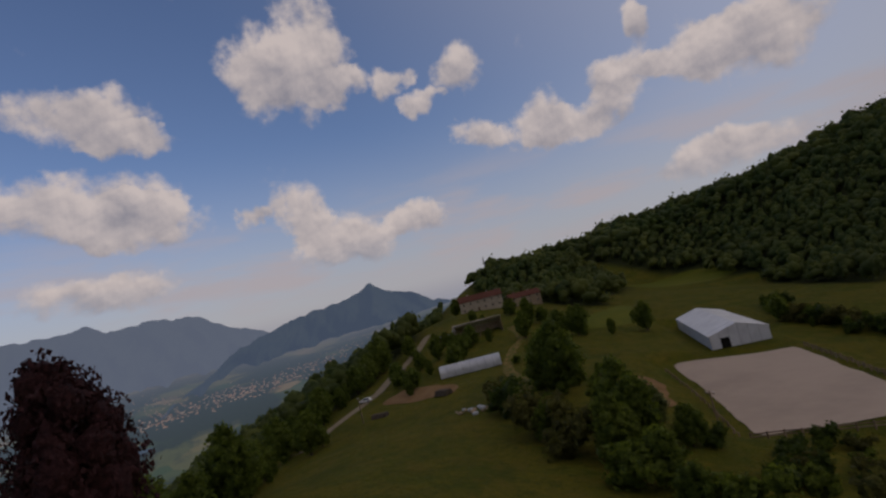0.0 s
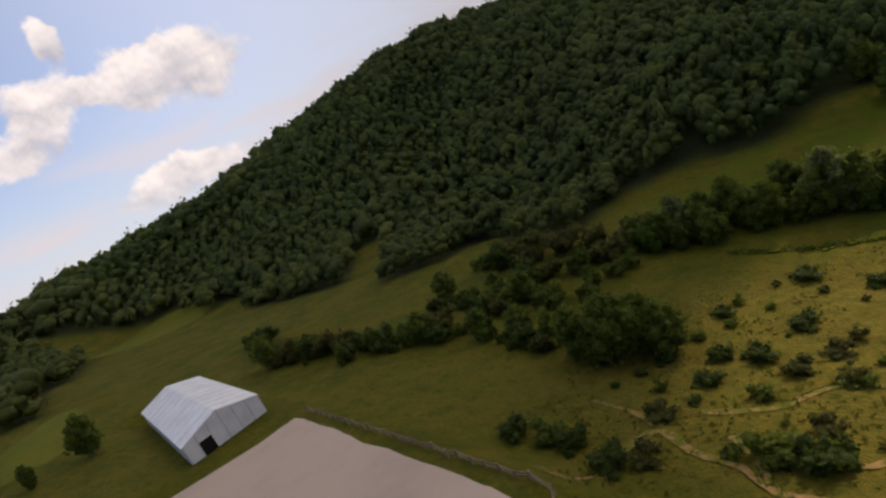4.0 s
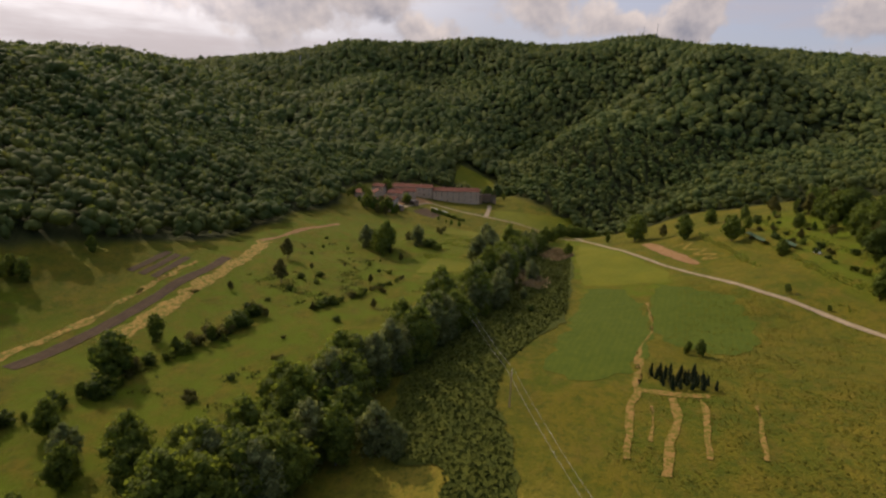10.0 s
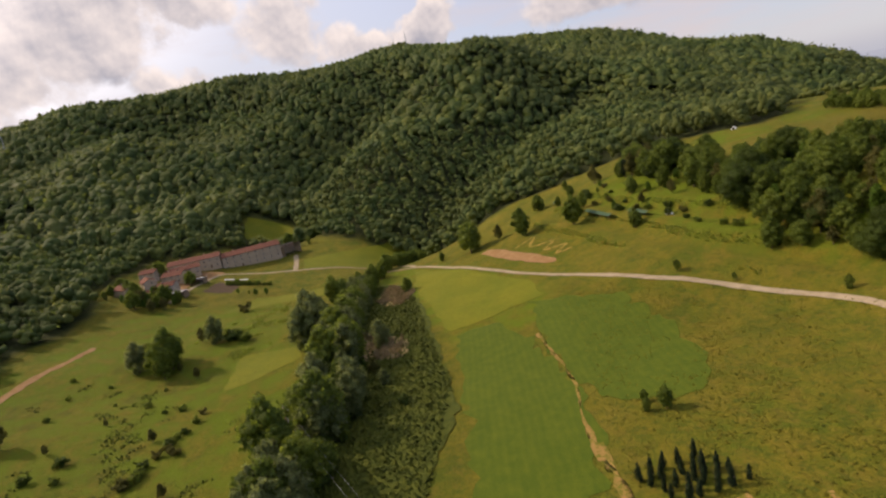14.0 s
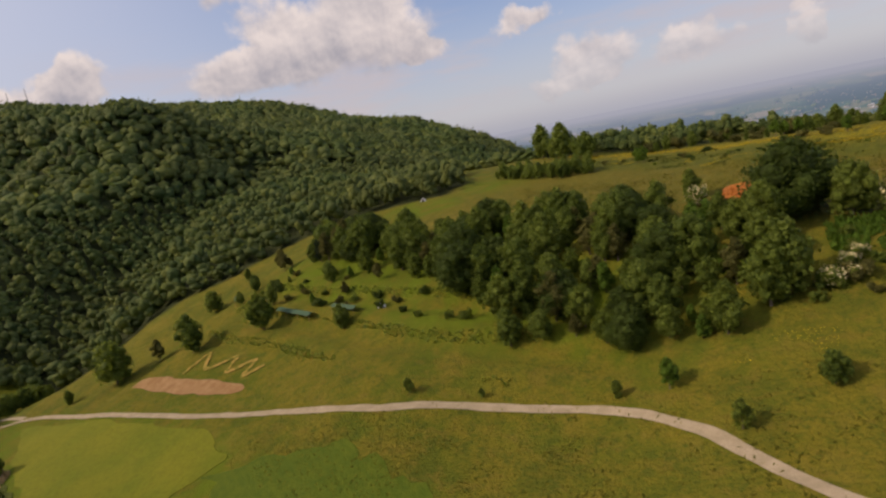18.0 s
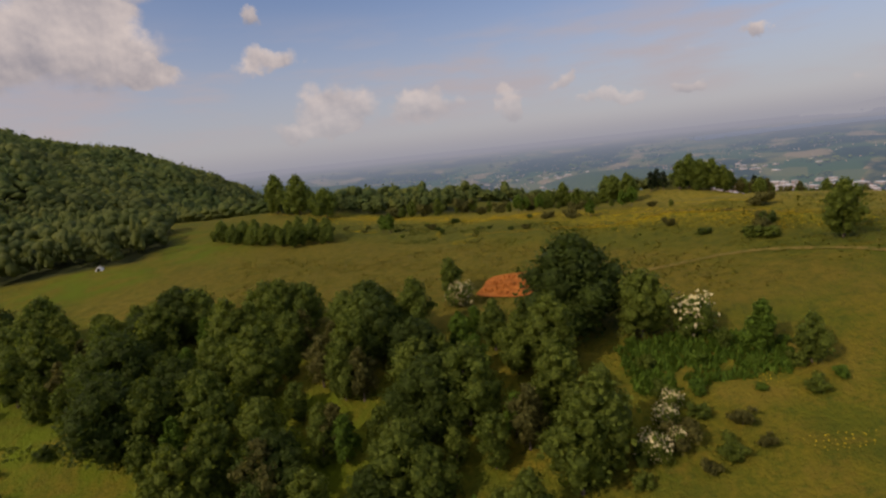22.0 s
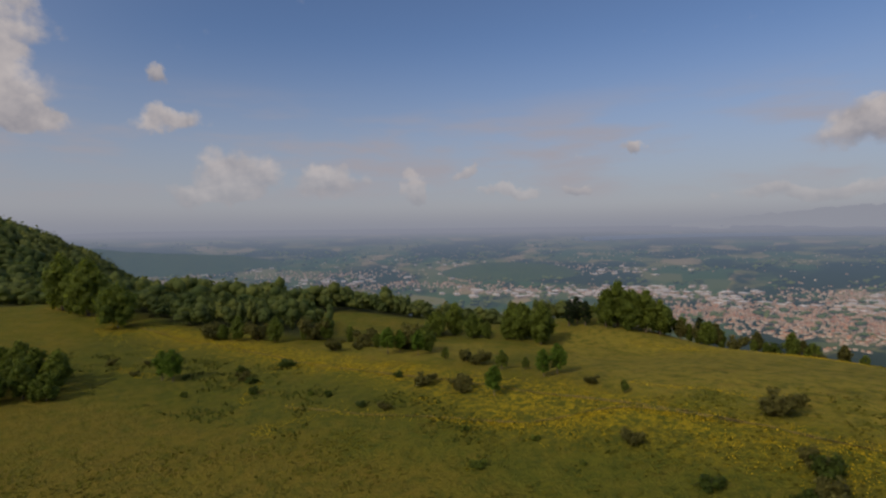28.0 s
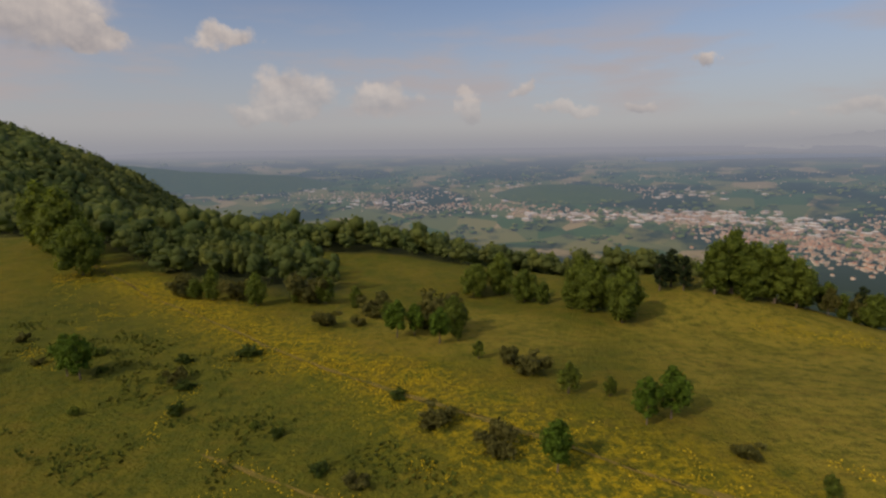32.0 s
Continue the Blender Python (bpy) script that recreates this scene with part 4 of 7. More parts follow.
def crown_mesh(name, r, lobes, count, size, material, shrink=0.7, level=1):
    centre, radius = lobes[:, :3], lobes[:, 3]
    verts, faces, n = [], [], 0
    bv, bf = BALLS[level]
    for c, k in zip(centre, radius):
        v = lumps(bv, int(r.integers(1e6))) * k * shrink + c
        verts.append(v); faces.append(bf + n); n += len(v)
    v, f = cards(r, centre, radius, int(count * 1.5), size * 0.86, 0.6)
    verts.append(v); faces.append(f + n)
    return mesh_from(name, np.concatenate(verts), np.concatenate(faces), [material])


def trunk_bmesh(r, height, radius, reach, limbs=5):
    bm = bmesh.new()
    lean = Vector((r.normal() * 0.04, r.normal() * 0.04, 1)) * height
    tube(bm, (0, 0, -0.6), lean * 0.5, radius * 1.25, radius * 0.8)
    tube(bm, lean * 0.5, lean, radius * 0.8, radius * 0.35)
    for i in range(limbs):
        t = 0.45 + 0.5 * i / limbs
        a = i * 2.4 + r.uniform(0, 1)
        p = lean * t
        tube(bm, p, p + Vector((math.cos(a), math.sin(a), 0.8)) * reach * (1.1 - t) * 1.3, radius * 0.4, radius * 0.12, 5)
    return bm


def tree_kind(name, label, category, seed, lobes, count, size, leaf, height, radius=0.25, extra=None, level=1):
    """A tree one unit of height tall times height; returns its root."""
    r = np.random.default_rng(seed)
    root = thing(name, Matrix(), label, category)
    part("trunk", trunk_bmesh(r, height * 0.72, radius, height * 0.3), BARK, root)
    crown = new("crown", crown_mesh("crown", r, lobes(r), count, size, leaf, level=level))
    crown.parent = root
    if extra:
        v, f = cards(r, lobes(r)[:, :3], lobes(r)[:, 3] * 1.06, extra[1], extra[2])
        bloom = new("blossom", mesh_from("blossom", v, f, [extra[0]]))
        bloom.parent = root
        bloom["label"] = "clusters of cream blossom"
    return root


def round_lobes(h, w, low=0.28, k=16, power=1.0):
    """Lobes of a rounded, uneven crown of height h and width w that starts at low * h."""
    def make(r):
        out = []
        for i in range(k):
            t = (i + 0.5) / k
            z = low + (1 - low) * t * 0.93
            belt = math.sin(math.pi * min(1, 0.16 + 0.84 * t)) ** power
            a = i * 2.39996 + r.uniform(-0.6, 0.6)
            d = w * 0.37 * belt * r.uniform(0.5, 1.12)
            out.append((d * math.cos(a), d * math.sin(a), z * h, w * 0.165 * (0.55 + 0.55 * belt) * r.uniform(0.75, 1.3)))
        out.append((0, 0, h * (low * 0.6 + 0.4), w * 0.27))
        return np.array(out)
    return make


def column_lobes(h, w, k=9):
    def make(r):
        return np.array([(r.normal() * w * 0.05, r.normal() * w * 0.05, h * (0.1 + 0.86 * i / k), w * 0.5 * (1 - (i / k) ** 2.2) + 0.05 * w) for i in range(k)])
    return make


def bush_lobes(h, w, k=15):
    def make(r):
        return np.array([(w * 0.36 * r.uniform(0.1, 1) * math.cos(i * 2.4), w * 0.36 * r.uniform(0.1, 1) * math.sin(i * 2.4), h * r.uniform(0.2, 0.72), h * r.uniform(0.18, 0.32)) for i in range(k)])
    return make


KINDS = {}
KINDS["broad", 0] = tree_kind("broadleaf_tree", "leafy green broadleaf tree with a rounded crown", "tree", 20, round_lobes(12, 9.0, 0.12, 24), 880, 0.48, LEAF, 12, 0.24)
KINDS["broad", 1] = tree_kind("spreading_tree", "spreading green tree with a broad uneven crown", "tree", 21, round_lobes(12, 11.0, 0.16, 26, 0.7), 900, 0.52, LEAF, 12, 0.26)
KINDS["broad", 2] = tree_kind("hedgerow_tree", "upright green hedgerow tree with a ragged top", "tree", 22, round_lobes(12, 7.5, 0.06, 24, 0.6), 840, 0.46, LEAF, 12, 0.2)
KINDS["young", 0] = tree_kind("young_tree", "young green tree with a compact crown", "tree", 31, round_lobes(6, 4.2, 0.18, 20), 900, 0.2, LEAF, 6, 0.1)
KINDS["young", 1] = tree_kind("young_tree", "young tree with an open green crown", "tree", 32, round_lobes(6, 3.8, 0.22, 20), 900, 0.2, LEAF_BRIGHT, 6, 0.09)
KINDS["oak", 0] = tree_kind("oak_tree", "large dark green oak with a dense dome", "tree", 33, round_lobes(15, 13.5, 0.06, 46, 0.6), 4600, 0.40, LEAF_DARK, 15, 0.4)
KINDS["willow", 0] = tree_kind("willow_tree", "pale silvery green willow", "tree", 34, round_lobes(12, 8.5, 0.08, 24), 1100, 0.46, LEAF_PALE, 12, 0.25)
KINDS["bush", 0] = tree_kind("bush", "low rounded green bush", "bush", 35, bush_lobes(2.6, 4.2), 320, 0.27, LEAF, 2.4, 0.06)
KINDS["bush", 1] = tree_kind("bush", "brownish green thorn bush", "bush", 36, bush_lobes(2.6, 4.6), 320, 0.27, LEAF_BROWN, 2.4, 0.06)
KINDS["bush", 2] = tree_kind("bush", "dark green scrub bush", "bush", 37, bush_lobes(2.6, 4.4), 320, 0.27, LEAF_DARK, 2.4, 0.06)
KINDS["bush", 3] = tree_kind("bush", "bright green leafy shrub", "bush", 45, bush_lobes(2.6, 4.2), 320, 0.27, LEAF_BRIGHT, 2.4, 0.06)
KINDS["brown", 0] = tree_kind("brownish_tree", "thin brownish green tree", "tree", 38, round_lobes(10, 6.5, 0.18, 20), 800, 0.4, LEAF_BROWN, 10, 0.18)
KINDS["cypress", 0] = tree_kind("cypress", "slim dark columnar nursery conifer", "conifer", 39, column_lobes(5, 1.3), 260, 0.22, NEEDLE, 5, 0.08)
KINDS["pine", 0] = tree_kind("pine_tree", "tall dark pine with a ragged crown", "conifer", 40, round_lobes(17, 7.4, 0.16, 20, 0.7), 900, 0.5, NEEDLE, 17, 0.3)
KINDS["elder", 0] = tree_kind("elder_bush", "elder bush covered in cream blossom", "bush", 41, bush_lobes(5, 4.4), 520, 0.34, LEAF, 4.5, 0.08, extra=(BLOSSOM, 420, 0.24))
KINDS["copper", 0] = tree_kind("copper_beech", "dark purple copper beech with dense foliage", "tree", 42, round_lobes(15, 13, 0.1, 44, 0.7), 5200, 0.32, LEAF_COPPER, 15, 0.35)
KINDS["fresh", 0] = tree_kind("fresh_green_tree", "bright fresh green broadleaf tree", "tree", 43, round_lobes(12, 8, 0.1, 24), 1050, 0.46, LEAF_BRIGHT, 12, 0.22)
TALL = {"broad": 12, "young": 6, "oak": 15, "willow": 12, "bush": 2.6, "brown": 10, "cypress": 5, "pine": 17, "elder": 5, "copper": 15, "fresh": 12}
stood = set()


def plant(kind, x, y, tall, group="", label="", n=None, wide=1.0):
    """Stand a tree of that kind and height on the ground; the first of a kind is the original."""
    options = [k for k in KINDS if k[0] == kind and k != ("bush", 3)]
    key = options[int(rng.integers(len(options)))] if n is None else (kind, n)
    s = tall / TALL[kind]
    m = at(x, y, float(rng.uniform(0, 360))) @ Matrix.Diagonal((s * wide, s * wide, s, 1))
    if key in stood:
        ob = copy_thing(KINDS[key], m)
    else:
        ob = KINDS[key]
        ob.matrix_basis = m
        stood.add(key)
    return tagged(ob, label, "", group)


def scatter(poly, gap, seed, limit=9999):
    """Uneven places within a polygon, gap metres apart."""
    r = np.random.default_rng(seed)
    p = np.array(poly, float)
    gx, gy = np.meshgrid(np.arange(p[:, 0].min(), p[:, 0].max(), gap), np.arange(p[:, 1].min(), p[:, 1].max(), gap * 0.87))
    gx = gx + (np.arange(gx.shape[0]) % 2)[:, None] * gap / 2
    x, y = gx.ravel() + r.uniform(-0.36, 0.36, gx.size) * gap, gy.ravel() + r.uniform(-0.36, 0.36, gx.size) * gap
    keep = inside(poly, x, y)
    return np.stack([x[keep], y[keep]], 1)[:limit]


def along(points, gap, wide, seed):
    """Places along a hedge."""
    r = np.random.default_rng(seed)
    line = smooth_line(points, 1.0)
    far = np.r_[0, np.cumsum(np.linalg.norm(np.diff(line, axis=0), axis=1))]
    s = np.arange(0, far[-1], gap) + r.uniform(-0.3, 0.3, len(np.arange(0, far[-1], gap))) * gap
    q = np.stack([np.interp(s, far, line[:, 0]), np.interp(s, far, line[:, 1])], 1)
    return q + r.uniform(-wide / 2, wide / 2, q.shape)

# ---- trees that stand apart: kind, x, y, height ----
SINGLE_VALLEY = [("broad", -183, -207, 9), ("broad", -159, -204, 12.5), ("brown", -243, -190, 10), ("brown", -276, -198, 10), ("broad", -314, -161, 15), ("willow", -326, -171, 13), ("willow", -343, -144, 12),
                 ("willow", -325, -102, 16), ("broad", -230, -257, 9), ("bush", -151, -181, 2.8), ("broad", -132, -200, 7), ("brown", -350, -150, 7), ("broad", -474, -27, 6),
                 ("willow", -304, -110, 16), ("broad", -375, -84, 11), ("broad", -350, -56, 7), ("willow", -278, -86, 10), ("brown", -255, -94, 6), ("bush", -228, -92, 3)]
SINGLE_SLOPE = [("young", -227, -2, 4), ("young", -210, 2, 3.6), ("broad", -182, 6, 5), ("young", -173, 8, 6.2), ("young", -160, -2, 7.6), ("broad", -149, 7, 5), ("broad", -272, 20, 6.5), ("broad", -310, 17, 11),
                ("broad", -373, 54, 8), ("broad", -363, 29, 9), ("broad", -369, -12, 16), ("broad", -339, 5, 12), ("brown", -359, 1, 9), ("broad", -386, -24, 8), ("young", -220, 157, 7.5),
                ("brown", -341, 52, 10), ("pine", -317, 53, 9.5), ("broad", -285, 47, 13)]
SINGLE_RIDGE = [("young", -223, 158, 7), ("young", -173, 174.5, 7), ("young", -170, 176, 6), ("young", -165, 171.5, 6.4), ("young", -162, 173, 5), ("young", -158, 163, 4.6), ("young", -146, 150, 6.6), ("young", -141, 149, 4.2), ("young", -138.5, 141.4, 5.6), ("young", -135.6, 142.4, 6.2),
                ("young", -127, 128, 3.6), ("broad", -104, 83, 9.6), ("bush", -115, 93, 3.4), ("bush", -112, 99, 2.8), ("bush", -118, 92, 2.4), ("broad", -135, 200, 10.5), ("broad", -139, 203, 9), ("broad", -130, 197, 9),
                ("broad", -155, 222, 8), ("broad", -148, 216, 8), ("broad", -161, 226, 7)]
for n, (kind, x, y, tall) in enumerate(SINGLE_VALLEY + SINGLE_SLOPE + SINGLE_RIDGE):
    plant(kind, x, y, tall, "scattered trees")
plant("young", -149, 133, 5.6, label="single bright green young tree by the ridge path", n=1)
BUSHES_RIDGE = [(1, -108, 115, 3.4, 1.3), (1, -131, 112, 2.4, 1.0), (1, -155, 136, 3.0, 1.0), (1, -162, 142, 2.2, 1.5), (1, -150, 157, 3.0, 1.2), (1, -131, 134, 1.7, 1.2), (1, -188, 181, 3.4, 1.1), (1, -182, 182, 2.0, 1.1),
                (2, -197, 167, 1.8, 1.5), (1, -204, 157, 2.2, 1.0), (0, -115, 90, 3.0, 1.4), (2, -207, 164, 1.5, 1.2), (1, -233, 170, 1.4, 1.0), (2, -181, 141, 1.2, 1.0), (1, -112, 101, 2.4, 1.2), (2, -168, 149, 1.2, 1.4), (1, -153, 161, 2.4, 1.2)]
for n, x, y, tall, wide in BUSHES_RIDGE:
    plant("bush", x, y, tall, "bushes on the ridge", n=n, wide=wide)
plant("oak", -158, 60, 17.4, label="large dark green oak beside the clay pit", wide=1.2)
plant("broad", -147, 55, 11, label="green tree beside a large oak", wide=1.0)
plant("broad", -184, 81, 12, label="green tree standing over the clay pit")
plant("elder", -181, 74, 6)
plant("elder", -139, 54, 6)
plant("brown", -146, 58, 10); plant("fresh", -131, 48, 8); plant("broad", -126, 44, 6); plant("broad", -136, 49, 5)
plant("copper", 58.5, 12.8, 22, wide=0.72)
for x, y, tall in ((-118, 211, 16), (-115, 213, 17), (-113, 210, 15)):
    plant("pine", x, y, tall, "pines on the ridge", wide=1.15)
for x, y, tall in ((-107, 208, 10), (-103, 209, 12), (-99, 208, 12), (-95, 206, 11), (-101, 205, 9), (-91, 205, 9)):
    plant("broad", x, y, tall, "trees on the ridge")
for n, (x, y) in enumerate(along([(-87, 205), (-80, 200), (-72, 194), (-62, 188), (-50, 181), (-38, 176)], 2.6, 4, 96)):
    plant(("broad", "brown", "broad", "bush")[n % 4], x, y, rng.uniform(5.5, 9.5) * (1.0 if n < 8 else 0.75) * (0.5 if n % 4 == 3 else 1), "trees on the ridge")
plant("pine", -81, 200, 15, "pines on the ridge")

for n, (x, y) in enumerate(scatter([(-262, 186), (-190, 160), (-152, 124), (-112, 98), (-104, 84), (-150, 108), (-200, 138), (-258, 166)], 14, 86)):
    plant("bush", x, y, rng.uniform(0.7, 1.8), "low scrub on the ridge bank", wide=rng.uniform(1.0, 1.6))
for n, (x, y) in enumerate(scatter([(-330, -200), (-260, -204), (-200, -204), (-150, -180), (-230, -140), (-320, -148)], 17, 87)):
    plant("bush" if n % 4 else "brown", x, y, rng.uniform(1.0, 2.6) * (1 if n % 4 else 2), "scattered bushes in the valley meadow")
# ---- hedges, creek trees and groves ----
CREEK = [(20, -196), (-15, -190), (-39, -178), (-63, -169), (-84, -163), (-105, -157), (-133, -152), (-160, -141), (-189, -129), (-232, -112), (-270, -103), (-315, -92), (-350, -82), (-392, -68)]
for n, (x, y) in enumerate(along(CREEK, 2.3, 12, 50)):
    kind = ("broad", "willow", "willow", "broad", "fresh", "willow", "broad", "willow", "broad")[n % 9] if x < -110 else ("broad", "fresh", "broad", "broad", "willow")[n % 5]
    plant(kind, x, y, rng.uniform(10, 15.5) * (0.75 if x < -300 else 1.0) * (0.8 if x > 0 else 1), "trees along the creek")
for n, (x, y) in enumerate(along([(26, -190), (-15, -186), (-39, -176), (-63, -166), (-84, -160), (-105, -154), (-133, -148)], 3.0, 5, 58)):
    plant(("broad", "fresh", "broad")[n % 3], x, y, rng.uniform(8, 12), "trees along the creek")
for n, (x, y) in enumerate(along([(-110, -158), (-150, -142), (-190, -124), (-230, -106)], 7, 5, 57)):
    plant("broad", x, y, rng.uniform(5, 9), "trees along the creek")
for n, (x, y) in enumerate(((-143.5, -156), (-148, -149.5), (-153, -145), (-136, -157.5), (-135, -149), (-139, -141), (-128, -158), (-127, -149), (-129, -141), (-125, -169), (-122, -177), (-124, -163))):
    plant("broad", x, y, rng.uniform(9, 12.5), "trees along the creek", n=n % 2)
for x, y, tall in ((-133, -134, 11), (-131, -130, 8), (-123, -190, 9), (-103, -122, 5)):
    plant("willow", x, y, tall, "trees along the creek")
# the wider part of the creek hedge and the jutting edge of the wood
for n, (x, y) in enumerate(((-117.4, -185.9), (-106.4, -185.7), (-96.1, -185.1), (-85.6, -183.8), (-77.7, -184.5), (-117.7, -173.4), (-132.3, -167.4), (-141.5, -158.8), (-99.1, -173.3), (-72.3, -183.7))):
    plant(("broad", "broad", "fresh", "broad", "willow")[n % 5], x, y, rng.uniform(7, 11), "trees along the creek")
for x, y in ((-102.4, -271.0), (-85.1, -256.6), (-73.0, -239.3), (-61.5, -228.3), (-93.1, -283.2), (-71.7, -257.1), (-57.8, -241.4), (-59.9, -257.5), (-70.9, -245.0), (-60.3, -232.7)):
    plant("broad", x, y, rng.uniform(10, 14), "trees at the edge of the wood")
for n, (x, y) in enumerate(((-88.8, 211.4), (-85.9, 209.7), (-82.7, 208.8), (-82.4, 203.4), (-81.2, 199.7), (-79.2, 197.7))):
    plant(("broad", "brown", "broad")[n % 3], x, y, rng.uniform(5.5, 8), "trees behind the ridge")
for n, (x, y) in enumerate(along([(-128, -214), (-153, -202), (-172, -199), (-190, -191), (-212, -187)], 3.4, 3, 51)):
    plant("bush" if n % 3 else "broad", x, y, rng.uniform(3, 5), "hedge of a meadow")
for n, (x, y) in enumerate(along([(-217, -170), (-241, -156), (-262, -146)], 3.6, 2, 52)):
    plant("bush", x, y, rng.uniform(1.6, 3), "hedge of a meadow")
for n, (x, y) in enumerate(along([(-392, -68), (-412, -56), (-431, -44), (-446, -30), (-462, -10)], 4.5, 7, 53)):
    plant("broad", x, y, rng.uniform(7, 11), "trees by the road")
for n, (x, y) in enumerate(along([(150, -205), (117, -176), (80, -170), (61, -178), (46, -172), (30, -184)], 4.2, 9, 54)):
    plant("bush" if n % 3 else "broad", x, y, rng.uniform(3, 6), "scrub below the wood")
for n, (x, y) in enumerate(along([(72, -212), (40, -203), (17, -197), (3, -199), (-25, -192)], 5, 6, 55)):
    plant("broad" if n % 2 else "bush", x, y, rng.uniform(4, 8), "scrub below the wood")
for n, (x, y) in enumerate(scatter([(-150, -276), (-188, -262), (-206, -256), (-196, -272), (-160, -290)], 7.0, 60)):
    plant("broad", x, y, rng.uniform(9, 13), "clump in the meadow")
GROVE = [(-322, 52), (-290, 52), (-262, 44), (-239, 36), (-214, 16), (-199, 19), (-184, 14), (-160, 13), (-154, 24), (-158, 44), (-164, 60), (-183, 62), (-198, 64), (-227, 70), (-249, 70), (-293, 70), (-330, 78)]
for n, (x, y) in enumerate(scatter(GROVE, 6.8, 61)):
    kind = ("broad", "broad", "brown", "broad", "oak", "broad", "fresh", "broad")[n % 8]
    plant(kind, x, y, rng.uniform(7.5, 12.5) * (0.7 if y < 26 and x > -215 else 1.0), "grove on the slope")
for n, (x, y) in enumerate(scatter([(-152, 54), (-138, 55), (-128, 50), (-122, 40), (-128, 34), (-152, 40)], 6.5, 62)):
    plant("bush", x, y, rng.uniform(1.4, 2.6), "shrubs beside the oak", n=0 if n % 3 == 0 else 3, wide=1.1)
for n, (x, y) in enumerate(scatter([(-152, 26), (-136, 26), (-134, 36), (-150, 40)], 4.6, 63)):
    plant("bush", x, y, rng.uniform(1.5, 3.5), "shrubs beside the grove")
for x, y, tall in ((-149.8, 29.5, 3.6), (-147.5, 34.5, 3.0), (-146.5, 31.5, 2.4), (-146, 37.5, 2.6)):
    plant("elder", x, y, tall, "elders beside the grove")
COPSE = [(-300, 164), (-290, 156), (-255, 138), (-236, 142), (-240, 156), (-262, 164), (-296, 174)]
for n, (x, y) in enumerate(scatter(COPSE, 5.0, 64)):
    plant("broad", x, y, rng.uniform(4.5, 7), "copse on the ridge")
for n, (x, y) in enumerate(along([(-270, 222), (-287, 235), (-305, 248), (-324, 264)], 8, 4, 65)):
    plant("pine" if n % 2 else "broad", x, y, rng.uniform(14, 20), "tall trees on the skyline")
for n, (x, y) in enumerate(along([(-232, 206), (-205, 197), (-194, 200), (-180, 188), (-160, 180)], 6, 5, 66)):
    plant("broad" if n % 3 else "bush", x, y, rng.uniform(4, 7), "trees behind the ridge")
for n, (x, y) in enumerate(along([(-160, 222), (-145, 212), (-134, 203), (-128, 190)], 5, 6, 67)):
    plant("broad", x, y, rng.uniform(6, 10), "trees behind the ridge")
TERRACE = [(-345, 30), (-270, 26), (-225, 18), (-222, 30), (-260, 40), (-330, 46)]
for n, (x, y) in enumerate(scatter(TERRACE, 9.5, 69)):
    plant("bush", x, y, rng.uniform(1.5, 3.5), "bushes on the terraces")
for n, (x, y) in enumerate(((-345, 39), (-339, 54), (-297, 30), (-309, 54), (-336, 90), (-285, 35), (-287, 50), (-343, 30), (-297, 40), (-275, 42), (-315, 24.5), (-318, 28), (-302, 44), (-334, 65), (-328, 46), (-322, 40), (-352, 44), (-330, 58), (-291, 44), (-310, 36))):
    plant(("broad", "brown", "fresh", "broad")[n % 4], x, y, rng.uniform(3.5, 6.5), "young trees on the terraces")
for n, (x, y) in enumerate(scatter([(40, -165), (-10, -160), (-20, -120), (20, -100), (44, -130)], 8.2, 71)):
    plant("bush", x, y, rng.uniform(0.6, 2.3), "scrub on the dry pasture", wide=rng.uniform(1.0, 1.9))
plant("broad", 38, -141, 12, label="single leafy tree on the dry pasture"); plant("broad", 33, -145, 10); plant("broad", 44, -143, 9)
plant("broad", 41, -141, 12, wide=1.2); plant("broad", 30, -140, 9)
for line, gap, wide, low, high in (([(129, -178), (107, -177), (80, -170), (59, -159), (46, -148)], 3.2, 6, 2.5, 5.5), ([(81, -193), (61, -180), (47, -171)], 3.5, 5, 3, 6), ([(62, -192), (46, -188), (20, -194), (4, -194)], 3.0, 5, 2.5, 6)):
    for n, (x, y) in enumerate(along(line, gap, wide, 75)):
        plant("broad" if n % 4 == 0 else "bush", x, y, rng.uniform(low, high) * (1.5 if n % 4 == 0 else 1), "scrub below the wood")
for x, y, tall in ((54, -121, 2.6), (49, -118, 3.2), (46, -116, 2.4), (42, -110, 2.6), (38, -110, 2.2), (25, -107, 3.4), (22, -105, 2.8), (16, -127, 1.8), (12, -122, 2.0), (24, -136, 1.8), (19, -133, 2.4), (19, -111, 1.8), (29, -109, 1.6)):
    plant("bush", x, y, tall, "scrub on the dry pasture", wide=1.35)
for n, (x, y) in enumerate(scatter([(170, -106), (127, -94), (98, -84), (70, -62), (66, -56), (73, -46), (89, -45), (118, -72)], 15, 76)):
    plant("broad", x, y, rng.uniform(3, 6), "trees about the paddocks")
for x, y, tall in ((104, -69, 13.4), (107, -66, 10), (69, -55, 10.5), (64, -53, 9), (183, -137, 8), (208, -129, 10), (170, -125, 7.6)):
    plant("broad", x, y, tall, "trees about the paddocks", n=0)
for n, (x, y) in enumerate(scatter([(57, -73), (54, -86), (41, -66), (48, -55)], 4.6, 77)):
    plant("bush", x, y, rng.uniform(1.6, 3.4), "scrub beside the arena")
for n, (x, y) in enumerate(scatter([(160, -40), (200, -64), (230, -92), (212, -104), (180, -84), (150, -56)], 13, 78)):
    plant("broad", x, y, rng.uniform(5, 9), "trees about the paddocks")
